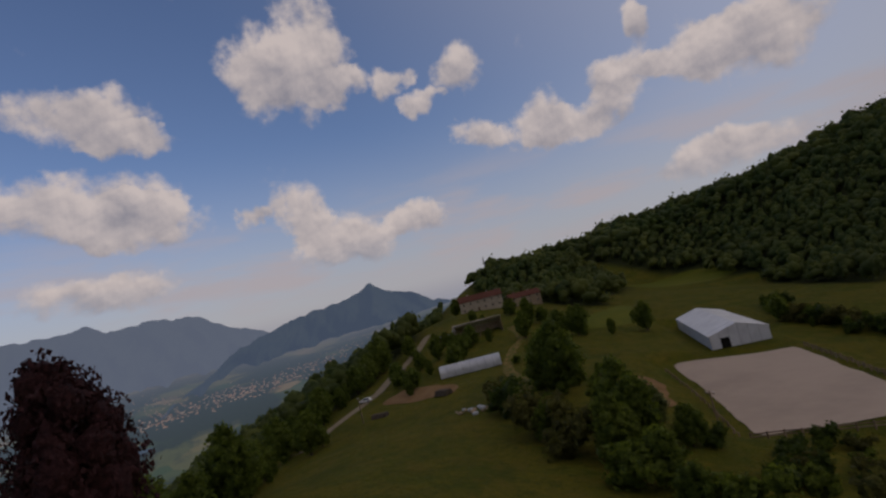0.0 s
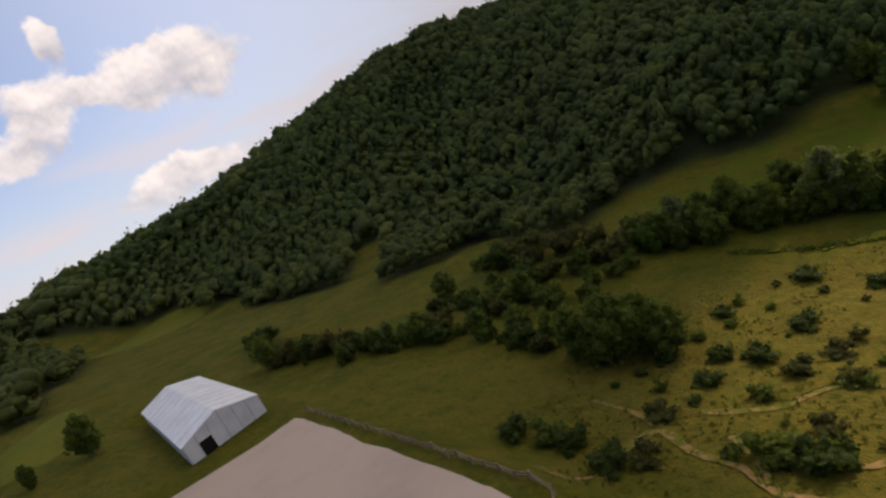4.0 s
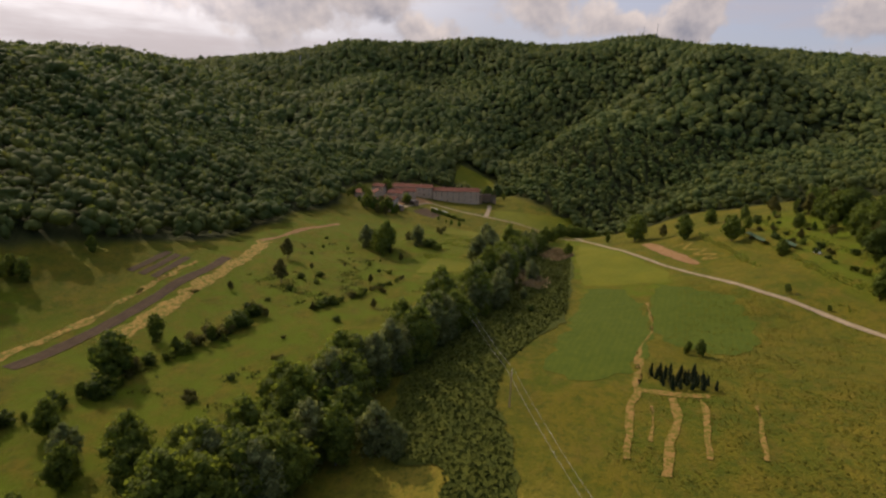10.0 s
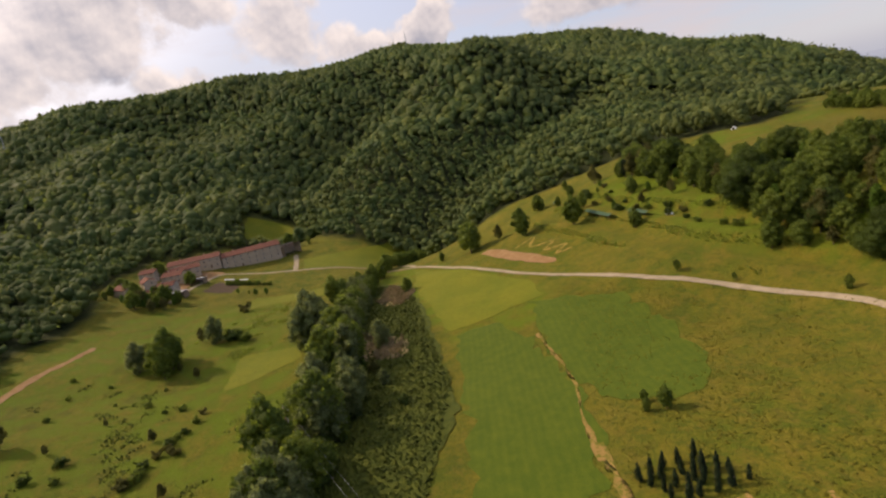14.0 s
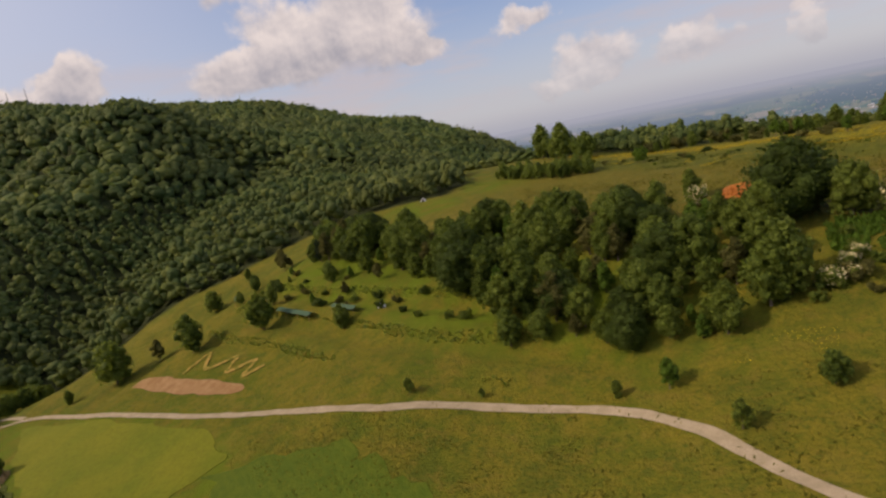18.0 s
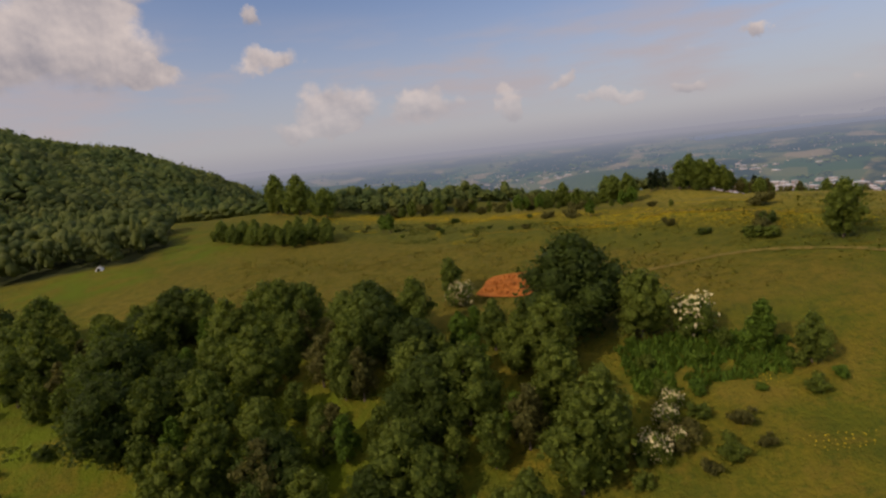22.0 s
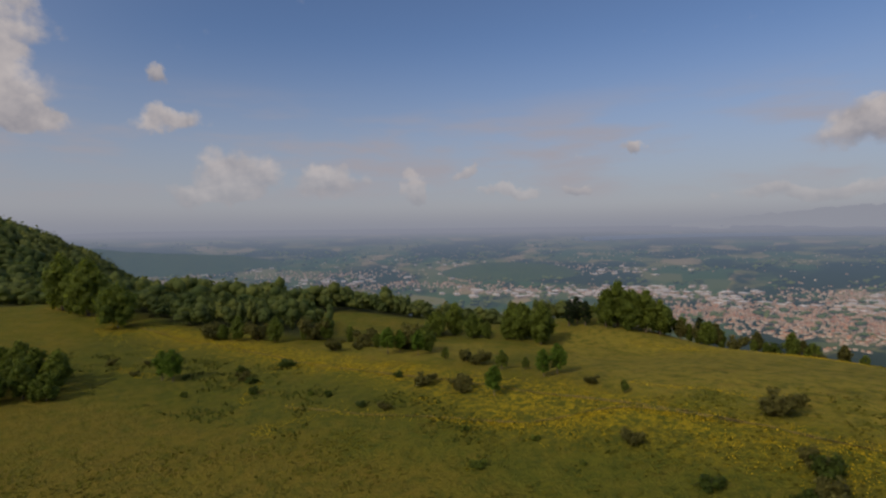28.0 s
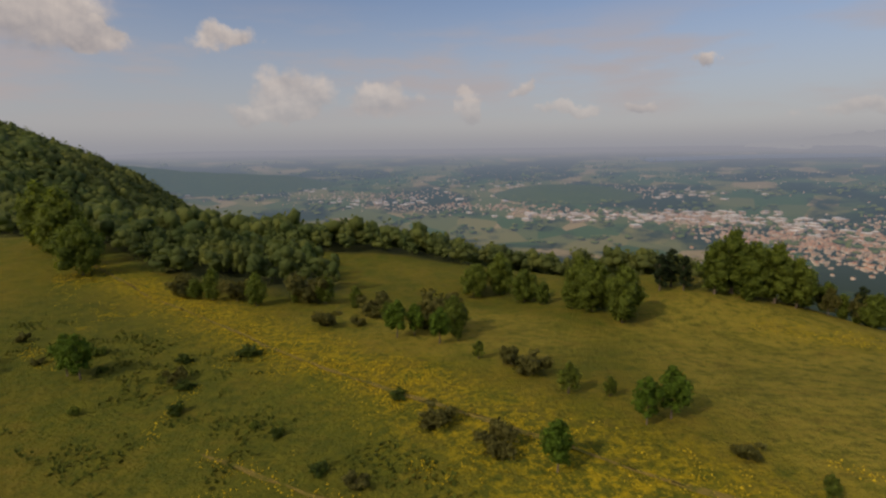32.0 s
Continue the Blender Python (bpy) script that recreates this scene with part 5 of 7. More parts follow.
for n, (x, y) in enumerate(along([(96, 18), (114, 4), (132, -10), (148, -20)], 5.0, 9, 79)):
    plant("broad", x, y, rng.uniform(5, 9), "trees on the eastern bank")
# trees about the arena, the lane and the farm
for kind, x, y, tall in (("broad", 62, -60, 6), ("willow", 74, -66, 6), ("broad", 237, -139, 12), ("broad", 168, -126, 12), ("broad", 155, -144, 9),
                         ("broad", 162, -134, 8), ("broad", 174, -120, 10), ("broad", 128, -84, 11), ("broad", 120, -74, 9), ("broad", 140, -92, 8), ("bush", 152, -86, 3), ("broad", 186, -112, 9), ("broad", 205, -98, 8),
                         ("bush", 61, -63, 3), ("broad", 230, -118, 8), ("broad", 52, -46, 6), ("bush", 44, -60, 3), ("bush", 36, -66, 3)):
    plant(kind, x, y, tall, "trees about the paddocks")
for n, (x, y) in enumerate(along([(30, -50), (60, -44), (88, -48), (110, -54)], 6.5, 6, 72)):
    plant("broad" if n % 2 else "bush", x, y, rng.uniform(4, 8), "trees about the paddocks")
for n, (x, y) in enumerate(along([(150, -16), (170, -26), (188, -38), (212, -54), (238, -74)], 6, 5, 73)):
    plant("broad", x, y + 6, rng.uniform(8, 13), "trees beside the lane")
for n, (x, y) in enumerate(scatter([(40, 30), (100, 0), (140, -10), (120, 30), (60, 60)], 9, 74)):
    plant("broad", x, y, rng.uniform(7, 12), "trees on the eastern bank")
# the nursery
for i in range(5):
    for j in range(5):
        plant("cypress", -163.0 + 2.2 * i + 0.4 * j + rng.uniform(-0.5, 0.5), -70.2 + 2.3 * j + 0.3 * i + rng.uniform(-0.5, 0.5), rng.uniform(3.6, 5.4), "conifers in the nursery", wide=1.0)
for x, y in ((-181, -54), (-178, -56), (-176, -53)):
    plant("broad", x, y, 4, "small trees by the nursery")

# ---- woods ----
def crowns(name, spots, tall, wide, lobes, leafy, material, label, seed, leaf_size=0.075):
    """Many crowns as one mesh: uneven lobes with sprays of leaves on them."""
    r = np.random.default_rng(seed)
    k = len(spots)
    z = ground(spots[:, 0], spots[:, 1])
    stand = 1 + 0.22 * ripple(spots[:, 0], spots[:, 1], 42, 77) + 0.18 * ripple(spots[:, 0], spots[:, 1], 17, 78)
    wide_k, tall_k = r.uniform(0.5, 1.45, k) * wide, r.uniform(0.7, 1.35, k) * tall * stand
    verts, faces, n, tones = [], [], 0, []
    own = np.clip(r.normal(size=k) * 0.24 + 0.45, 0, 1)
    bv, bf = BALLS[1]
    forms = np.stack([lumps(bv, 100 + i) for i in range(12)])
    for lobe in range(lobes):
        shape = forms[r.integers(12, size=k)]
        a = r.uniform(0, 6.2832, k)
        ca, sa = np.cos(a)[:, None], np.sin(a)[:, None]
        shape = np.stack([shape[..., 0] * ca - shape[..., 1] * sa, shape[..., 0] * sa + shape[..., 1] * ca, shape[..., 2]], -1)
        s = (0.8, 0.95, 0.62, 0.56, 0.46, 0.44)[lobes - 1] * r.uniform(0.75, 1.2, k)
        rise = (lobe + 0.5) / lobes
        reach = wide_k * 0.3 * (lobes > 1) * np.sqrt(np.clip(1.05 - rise**2, 0, 1)) * r.uniform(0.4, 1.1, k)
        turn = lobe * 2.4 + r.uniform(-0.6, 0.6, k)
        centre = np.stack([spots[:, 0] + reach * np.cos(turn), spots[:, 1] + reach * np.sin(turn), z + tall_k * ((0.3 + 0.5 * rise) if lobes > 1 else 0.52)], 1)
        v = shape * np.stack([wide_k * 0.46 * s, wide_k * 0.46 * s, tall_k * (0.36 if lobes > 1 else 0.44) * s], 1)[:, None] + centre[:, None]
        verts.append(v.reshape(-1, 3))
        faces.append((bf[None] + (np.arange(k) * len(bv))[:, None, None]).reshape(-1, 3) + n)
        n += k * len(bv)
        tones.append(np.repeat(own, len(bv)))
        if leafy:
            cv, cf = cards(r, centre, wide_k * 0.52 * s, k * leafy, wide * leaf_size, 0.45)
            verts.append(cv); faces.append(cf + n); n += len(cv)
            tones.append(np.repeat(own[cards.pick], 4))
    me = mesh_from(name, np.concatenate(verts), np.concatenate(faces), [material])
    me.attributes.new("tone", "FLOAT", "POINT").data.foreach_set("value", np.concatenate(tones).astype(np.float32))
    return tagged(new(name, me), label, "woodland", kind="stuff")


def wood_spots(lo, hi, gap, seed, keep):
    r = np.random.default_rng(seed)
    gx, gy = np.meshgrid(np.arange(lo[0], hi[0], gap), np.arange(lo[1], hi[1], gap * 0.87))
    x = (gx + (np.arange(gx.shape[0]) % 2)[:, None] * gap / 2).ravel() + r.uniform(-0.42, 0.42, gx.size) * gap
    y = gy.ravel() + r.uniform(-0.42, 0.42, gx.size) * gap
    ok = wooded(x, y) & keep(x, y)
    return np.stack([x[ok], y[ok]], 1)


def near(x, y):
    """Distance from the middle of the place."""
    return np.minimum(np.hypot(x + 60, (y + 90)), np.hypot(x + 150, y - 60))


inner = wood_spots((-520, -460), (320, 420), 7.2, 80, lambda x, y: near(x, y) < 230)
behind = (inner[:, 1] > 170) & (inner[:, 0] > -330)
crowns("woodland", inner[behind], 8.4, 8.2, 5, 11, CANOPY, "low broadleaf wood behind the ridge", 79, 0.085)
crowns("woodland", inner[~behind], 11.5, 9.0, 5, 9, CANOPY, "dense mixed broadleaf wood on the near slopes", 81, 0.085)
middle = wood_spots((-1000, -760), (640, 600), 8.4, 82, lambda x, y: (near(x, y) >= 230) & (near(x, y) < 560))
crowns("woodland", middle, 10.3, 10.2, 3, 4, CANOPY, "dense mixed broadleaf wood on the middle slopes", 83, 0.11)
outer = wood_spots((-1360, -780), (660, 900), 10.8, 84, lambda x, y: (near(x, y) >= 560) & (y + x * 0.2 < 900))
crowns("woodland", outer, 12, 13.5, 2, 3, CANOPY, "dense wood covering the high ridge", 85, 0.16)

# ---- the white riding hall ----
def marquee_hall(x, y, turn):
    """A framed tent hall: gable front with a door, panel walls, two roof slopes."""
    wide, long, eave, top = 16.0, 54.0, 3.9, 6.3
    root = thing("marquee_hall", at(x, y, turn, 0.1), "white framed tent hall with a dark open door", "hall")
    slope = (top - eave) / (wide / 2)
    for side in (-1, 1):
        bm = bmesh.new()
        prism(bm, [(side * (wide / 2 + 0.25), eave - 0.08), (0, top), (0, top + 0.1), (side * (wide / 2 + 0.25), eave + 0.02)], -long / 2 - 0.1, long / 2 + 0.1)
        part("roof_slope", bm, PVC_ROOF, root, "taut white roof sheet")
        for i in range(11):
            y0 = -long / 2 + i * long / 11
            part("wall_panel", boxed((side * wide / 2 - 0.05, y0 + 0.06, 0), (side * wide / 2 + 0.05, y0 + long / 11 - 0.06, eave - 0.1)), PVC, root)
            part("post", boxed((side * wide / 2 - 0.09, y0 - 0.06, 0), (side * wide / 2 + 0.09, y0 + 0.06, eave)), ALU, root)
            bm = bmesh.new()
            tube(bm, (side * (wide / 2 + 0.2), y0, eave + 0.05), (0, y0, top + 0.13), 0.07, 0.07, 5)
            part("roof_seam", bm, PVC, root)
    for end in (-1, 1):
        for i in range(6):
            x0, x1 = -wide / 2 + i * wide / 6, -wide / 2 + (i + 1) * wide / 6
            if end < 0 and i == 1:
                # solid black panel in the doorway, painted as the unlit inside
                part("door_opening", boxed((x0 + 0.1, -long / 2 - 0.03, 0), (x1 - 0.1, -long / 2 + 0.03, 2.9)), DARK, root, "black panel standing in for the unlit doorway")
                lo = 2.9
            else:
                lo = 0
            bm = bmesh.new()
            z0, z1 = top - slope * abs(x0) - 0.06, top - slope * abs(x1) - 0.06
            prism(bm, [(x0 + 0.05, lo), (x1 - 0.05, lo), (x1 - 0.05, z1), (x0 + 0.05, z0)], end * long / 2 - 0.05, end * long / 2 + 0.05)
            part("gable_panel", bm, PVC, root)
            part("gable_post", boxed((x0 - 0.06, end * long / 2 - 0.1, 0), (x0 + 0.06, end * long / 2 + 0.1, max(z0, 0.5))), ALU, root)
    part("door_leaf", boxed((-wide / 2 + wide / 6 + 2.6, -long / 2 - 0.16, 0.05), (-wide / 2 + wide / 6 + 4.6, -long / 2 - 0.08, 3.0)), PVC, root, "white sliding door pushed aside")
    return root


marquee_hall(133.2, -152.9, 232)

# ---- the fence round the arena ----
def fence(name, points, gap, tall, label, rails=(0.55, 1.05)):
    line = smooth_line(points, 0.5)
    far = np.r_[0, np.cumsum(np.linalg.norm(np.diff(line, axis=0), axis=1))]
    s = np.arange(0, far[-1] + 0.1, gap)
    q = np.stack([np.interp(s, far, line[:, 0]), np.interp(s, far, line[:, 1])], 1)
    root = thing(name, Matrix(), label, "fence")
    post = None
    for n, (x, y) in enumerate(q):
        if post is None:
            post = part("post", boxed((-0.12, -0.12, -0.4), (0.12, 0.12, tall), 0.02), TIMBER, root)
            post.matrix_basis = at(x, y)
        else:
            share("post", post.data, root, at(x, y, float(rng.uniform(-8, 8))))
    for z in rails:
        for p0, p1 in zip(q[:-1], q[1:]):
            a, b = Vector((*p0, float(ground(*p0)) + z)), Vector((*p1, float(ground(*p1)) + z))
            bm = bmesh.new()
            turn = (b - a).to_track_quat("X", "Z").to_matrix().to_4x4()
            box(bm, (-(b - a).length / 2, -0.04, -0.09), ((b - a).length / 2, 0.04, 0.09), 0, Matrix.Translation((a + b) / 2) @ turn)
            part("rail", bm, TIMBER, root)
    return root


fence("arena_fence", [(65, -75), (61, -80), (50, -94), (46.5, -98), (46.5, -101), (50, -103.5), (72, -120.5), (96, -139)], 2.5, 1.3, "brown timber post and rail fence round the arena")
fence("paddock_fence", [(68, -76), (92, -94), (118, -111)], 3.4, 1.1, "weathered rail fence between arena and paddock", rails=(0.9,))

# ---- houses ----
def window_part(parent, w, h, m):
    """A window set in a wall that faces -y: frame, two panes, sill."""
    frame_ob = part("window", boxed((-w / 2, -0.10, 0), (w / 2, 0.02, h)), PLASTER, parent, "window with a pale surround")
    frame_ob.matrix_basis = m
    for side in (-1, 1):
        part("pane", boxed((side * w / 4 - w / 4 + 0.09, -0.13, 0.1), (side * w / 4 + w / 4 - 0.09, -0.105, h - 0.1)), WINDOW, frame_ob)
    part("sill", boxed((-w / 2 - 0.08, -0.24, -0.1), (w / 2 + 0.08, 0.02, 0)), STONE, frame_ob)
    return frame_ob


def house(name, x, y, turn, long, deep, eave, rise, wall, roof, floors, bays, label, lift=0.0, door_bays=(0,)):
    """A gabled house that faces -y; long along x."""
    root = thing(name, at(x, y, turn, lift), label, "house")
    bm = bmesh.new()
    prism(bm, [(-deep / 2, -2.0), (deep / 2, -2.0), (deep / 2, eave), (0, eave + rise - 0.12), (-deep / 2, eave)], -long / 2, long / 2)
    body = part("wall", bm, wall, root)
    body.matrix_basis = pose(0, 0, 0, 0, 0, -90)
    for side in (-1, 1):
        bm = bmesh.new()
        drop = 0.55 * rise / (deep / 2)
        prism(bm, [(side * (deep / 2 + 0.55), eave - drop), (0, eave + rise), (0, eave + rise + 0.18), (side * (deep / 2 + 0.55), eave - drop + 0.18)], -long / 2 - 0.4, long / 2 + 0.4)
        slope = part("roof", bm, roof, root)
        slope.matrix_basis = pose(0, 0, 0, 0, 0, -90)
    for n, cx in enumerate((-long * 0.27, long * 0.2)):
        stack = part("chimney", boxed((cx - 0.4, -0.4 + 0.8, eave + rise * 0.5), (cx + 0.4, 0.4 + 0.8, eave + rise + 0.9), 0.03), wall, root)
        part("chimney_cap", boxed((cx - 0.5, -0.5 + 0.8, eave + rise + 0.9), (cx + 0.5, 0.5 + 0.8, eave + rise + 1.0)), roof, stack)
    storey = eave / floors
    for f in range(floors):
        for i in range(bays):
            cx = -long / 2 + (i + 0.5) * long / bays
            if f == 0 and i in door_bays:
                leaf = part("door", boxed((cx - 0.6, -deep / 2 - 0.12, 0), (cx + 0.6, -deep / 2 + 0.02, 2.1)), WOOD, root)
                part("door_handle", boxed((cx + 0.42, -deep / 2 - 0.18, 1.0), (cx + 0.5, -deep / 2 - 0.12, 1.1)), STEEL, leaf)
            else:
                window_part(root, 1.1, 1.5, pose(cx, -deep / 2, f * storey + 0.95))
    for side in (-1, 1):
        for f in range(floors):
            window_part(root, 1.0, 1.3, pose(side * long / 2, 0.8, f * storey + 0.95, 0, 0, 90 * side))
    return root


house("farmhouse", 276, -143, 247, 24, 10, 6.6, 2.8, PLASTER, TILE, 2, 6, "farmhouse with a red tiled roof among trees", door_bays=(2,))
house("farmhouse_wing", 266, -165, 255, 18, 9, 5.4, 2.4, STONE, TILE, 2, 4, "lower stone farmhouse wing with a tiled roof", door_bays=(1,))


def shed(name, x, y, turn, long, deep, low, high, label, roof=SHEET, walls=TIMBER):
    """An open lean-to: posts, back wall, pitched sheet roof."""
    root = thing(name, at(x, y, turn), label, "shed")
    bm = bmesh.new()
    prism(bm, [(-deep / 2 - 0.4, low), (deep / 2 + 0.4, high), (deep / 2 + 0.4, high + 0.14), (-deep / 2 - 0.4, low + 0.14)], -long / 2 - 0.3, long / 2 + 0.3)
    part("roof", bm, roof, root).matrix_basis = pose(0, 0, 0, 0, 0, -90)
    part("back_wall", boxed((-long / 2, -deep / 2 - 0.08 + deep, -1.0), (long / 2, deep / 2, high - 0.15)), walls, root)
    for side in (-1, 1):
        bm = bmesh.new()
        prism(bm, [(-deep / 2, -1.0), (deep / 2 - 0.1, -1.0), (deep / 2 - 0.1, high - 0.1), (-deep / 2, low - 0.05)], side * long / 2 - 0.06, side * long / 2 + 0.06)
        part("side_wall", bm, walls, root).matrix_basis = pose(0, 0, 0, 0, 0, -90)
    for i in range(5):
        cx = -long / 2 + i * long / 4
        part("post", boxed((cx - 0.11, -deep / 2, -1.0), (cx + 0.11, -deep / 2 + 0.22, low + 0.05), 0.02), TIMBER, root)
    return root


shed("barn", 220, -109, 253, 21, 9, 3.4, 6.2, "low barn with a white sheet roof", roof=PVC_ROOF, walls=STONE)
shed("lean_to", 226, -95, 253, 9, 6, 2.4, 3.8, "small open lean-to with a white roof", roof=PVC_ROOF)


def tunnel(x, y, turn, long, wide, tall):
    """A long polytunnel: hoops and a curved sheet."""
    root = thing("polytunnel", at(x, y, turn), "long shed with a curved pale sheet roof", "greenhouse")
    arc = [(wide / 2 * math.cos(math.pi * i / 14), 1.3 + tall * math.sin(math.pi * i / 14)) for i in range(15)]
    bm = bmesh.new()
    prism(bm, [(wide / 2, 0)] + arc + [(-wide / 2, 0)], -long / 2, long / 2)
    part("sheet", bm, SHEET, root, smooth_shade=False)
    for k in range(9):
        yk = -long / 2 + long * k / 8
        bm = bmesh.new()
        pts = [(wide / 2, 0)] + arc + [(-wide / 2, 0)]
        for (x0, z0), (x1, z1) in zip(pts[:-1], pts[1:]):
            tube(bm, (x0 * 1.012, yk, z0), (x1 * 1.012, yk, z1 + 0.02), 0.05, 0.05, 5)
        part("hoop", bm, STEEL, root)
    part("end_door", boxed((-0.9, -long / 2 - 0.06, 0), (0.9, -long / 2 + 0.02, 2.1)), DARK, root)
    return root


tunnel(163, -75, -25, 20, 6.5, 2.2)

# the long stone house and the hamlet round it
house("long_house", -535.4, -126, 99.4, 43, 11.5, 9.6, 2.6, STONE, TILE, 3, 8, "long three storey stone house with a red tiled roof", door_bays=(2,))
house("stone_house", -533.5, -165, 85, 36, 11, 7.6, 2.3, STONE, TILE, 2, 8, "two storey stone house joined to the long house", door_bays=(2, 6))
house("stone_house", -515, -172, 97, 22, 9, 5.2, 2.0, STONE, TILE, 2, 5, "old low stone house in front of the long house", door_bays=(1,))
for x, y, turn, long, deep, eave, floors in ((-500, -176, 70, 14, 9, 5.5, 2), (-488, -190, 20, 12, 8, 5, 2), (-476, -178, 75, 11, 8, 4.6, 1), (-470, -200, 40, 13, 8, 5.4, 2), (-455, -190, 100, 10, 7, 4, 1), (-512, -192, 60, 12, 8, 5.5, 2)):
    house("cottage", x, y, turn, long, deep, eave, 1.9, STONE if floors == 2 else PLASTER, TILE, floors, 3, "small stone cottage with a tiled roof in the hamlet", door_bays=(1,))["group"] = "cottages of the hamlet"
shed("loggia", -543, -97, 120, 15, 9, 6.6, 8.2, "open loggia under a red tiled roof", roof=TILE, walls=STONE)
shed("lean_to", -462, -172, 70, 12, 6, 2.8, 3.6, "open shed with a white sheet roof in the hamlet")
shed("lean_to", -494, -162, 65, 10, 5, 2.6, 3.3, "open shed with a pale sheet roof by a garden")
ribbon("hamlet_lane", [(-448, -176), (-472, -168), (-491, -160), (-508, -150), (-508, -140), (-497, -116), (-490, -98), (-470, -50), (-440, -40), (-405, -35)], 2.4, GRAVEL, "pale lane through the hamlet", "road")
ribbon("house_drive", [(-535, -94), (-512, -96), (-491, -99)], 3.4, GRAVEL, "short pale drive up to the long house", "road")
patch("garden_bed", [(-468, -159), (-490, -149), (-480, -134), (-458, -142)], TILLED, "square of dark tilled garden soil", "field", step=2.0, curved=False)
ribbon("fleece_cover", [(-495, -146), (-491, -138), (-487, -131)], 1.6, WHITE, "white fleece strip laid over a garden bed", "cover", lift=0.3, wobble=0.1)
patch("house_yard", [(-474, -172), (-500, -158), (-512, -146), (-522, -160), (-500, -172), (-480, -180)], EARTH, "dry trodden yard between the cottages", "yard", step=2.5)
for kind, x, y, tall in (("broad", -534, -138, 9), ("broad", -513, -186, 12), ("broad", -490, -166, 9), ("fresh", -445, -172, 8), ("brown", -445, -187, 10), ("broad", -440, -180, 7), ("bush", -407, -133, 5), ("young", -442, -127, 5), ("young", -441, -121, 5), ("young", -452, -137, 4), ("young", -448, -131, 4.5),
                         ("broad", -482, -204, 9), ("broad", -465, -210, 8), ("broad", -520, -18, 6), ("broad", -560, -80, 10), ("broad", -568, -95, 12), ("broad", -327, -166, 15), ("broad", -322, -159, 14), ("broad", -330, -160, 12), ("willow", -313, -106, 20), ("willow", -306, -104, 15), ("bush", -342, -136, 5), ("bush", -338, -132, 4.5), ("bush", -346, -139, 5),
                         ("willow", -251, -101, 8), ("willow", -246, -93, 5), ("bush", -262, -97, 4), ("broad", -384, -82, 10), ("broad", -368, -89, 13)):
    plant(kind, x, y, tall, "trees about the hamlet" if x < -400 else "trees by the creek meadow")

for n, (x, y) in enumerate(along([(-482, -142), (-472, -130), (-464, -117)], 2.4, 3, 97)):
    plant("bush", x, y, rng.uniform(2.5, 4.2), "hedge below the hamlet garden", n=0)
for n, (x, y) in enumerate(scatter([(-448, -168), (-470, -188), (-500, -205), (-480, -214), (-440, -196), (-428, -176)], 8.5, 98)):
    plant(("broad", "fresh", "brown")[n % 3], x, y, rng.uniform(6, 11), "trees about the hamlet")
for kind, x, y, tall in (("broad", 199, -103, 8), ("broad", 238, -138, 8), ("broad", 290, -156, 10), ("broad", 256, -180, 9), ("broad", 244, -120, 6), ("broad", 205, -134, 7), ("broad", 188, -137, 7), ("broad", 176, -158, 6), ("broad", 116, -77, 13),
                         ("broad", 240, -70, 10), ("broad", 232, -80, 8), ("broad", 296, -136, 9)):
    plant(kind, x, y, tall, "trees about the paddocks")

# ---- masts, poles and wires ----
def lattice_mast(x, y, tall, label):
    root = thing("radio_mast", at(x, y), label, "mast")
    for sx in (-1, 1):
        for sy in (-1, 1):
            bm = bmesh.new()
            tube(bm, (sx * tall * 0.045, sy * tall * 0.045, -1), (sx * 0.18, sy * 0.18, tall), 0.16, 0.10, 5)
            part("leg", bm, STEEL, root)
    for k in range(8):
        z0, z1 = tall * k / 8, tall * (k + 1) / 8
        w0, w1 = tall * 0.045 * (1 - k / 8) + 0.18, tall * 0.045 * (1 - (k + 1) / 8) + 0.18
        bm = bmesh.new()
        for s in (-1, 1):
            tube(bm, (-w0, s * w0, z0), (w1, s * w1, z1), 0.08, 0.08, 4)
            tube(bm, (s * w0, -w0, z0), (s * w1, w1, z1), 0.08, 0.08, 4)
        part("brace", bm, STEEL, root)
    for z in (0.8, 0.92):
        part("dish", tube(bmesh.new(), (0.4, 0, tall * z), (0.8, 0, tall * z), 0.7, 0.75, 10), WHITE, root)
    return root


lattice_mast(470, -258, 19, "slim steel mast above the farm trees")
lattice_mast(-1236, 262, 34, "slim steel mast on the wooded ridge")
lattice_mast(-1252, 240, 28, "slim steel mast on the wooded ridge")
lattice_mast(-1090, -434, 30, "slim steel mast on the wooded ridge")


def pole(x, y, tall):
    root = thing("power_pole", at(x, y), "wooden power pole with a short crossbar", "pole", "power poles")
    part("shaft", tube(bmesh.new(), (0, 0, -1), (0, 0, tall), 0.15, 0.1, 8), TIMBER, root)
    part("crossbar", boxed((-0.9, -0.06, tall - 0.5), (0.9, 0.06, tall - 0.36)), TIMBER, root)
    for k in (-0.8, 0, 0.8):
        part("insulator", tube(bmesh.new(), (k, 0, tall - 0.36), (k, 0, tall - 0.14), 0.06, 0.05, 6), WHITE, root)
    return root


def wire(p, q, sag, label="thin steel overhead power wire"):
    cu = bpy.data.curves.new("overhead_wire", "CURVE")
    cu.dimensions, cu.bevel_depth, cu.bevel_resolution = "3D", 0.018, 1
    sp = cu.splines.new("POLY")
    sp.points.add(16)
    for i in range(17):
        t = i / 16
        v = Vector(p).lerp(Vector(q), t) - Vector((0, 0, sag * 4 * t * (1 - t)))
        sp.points[i].co = (*v, 1)
    cu.materials.append(STEEL)
    return tagged(new("overhead_wire", cu), label, "wire", "overhead wires")


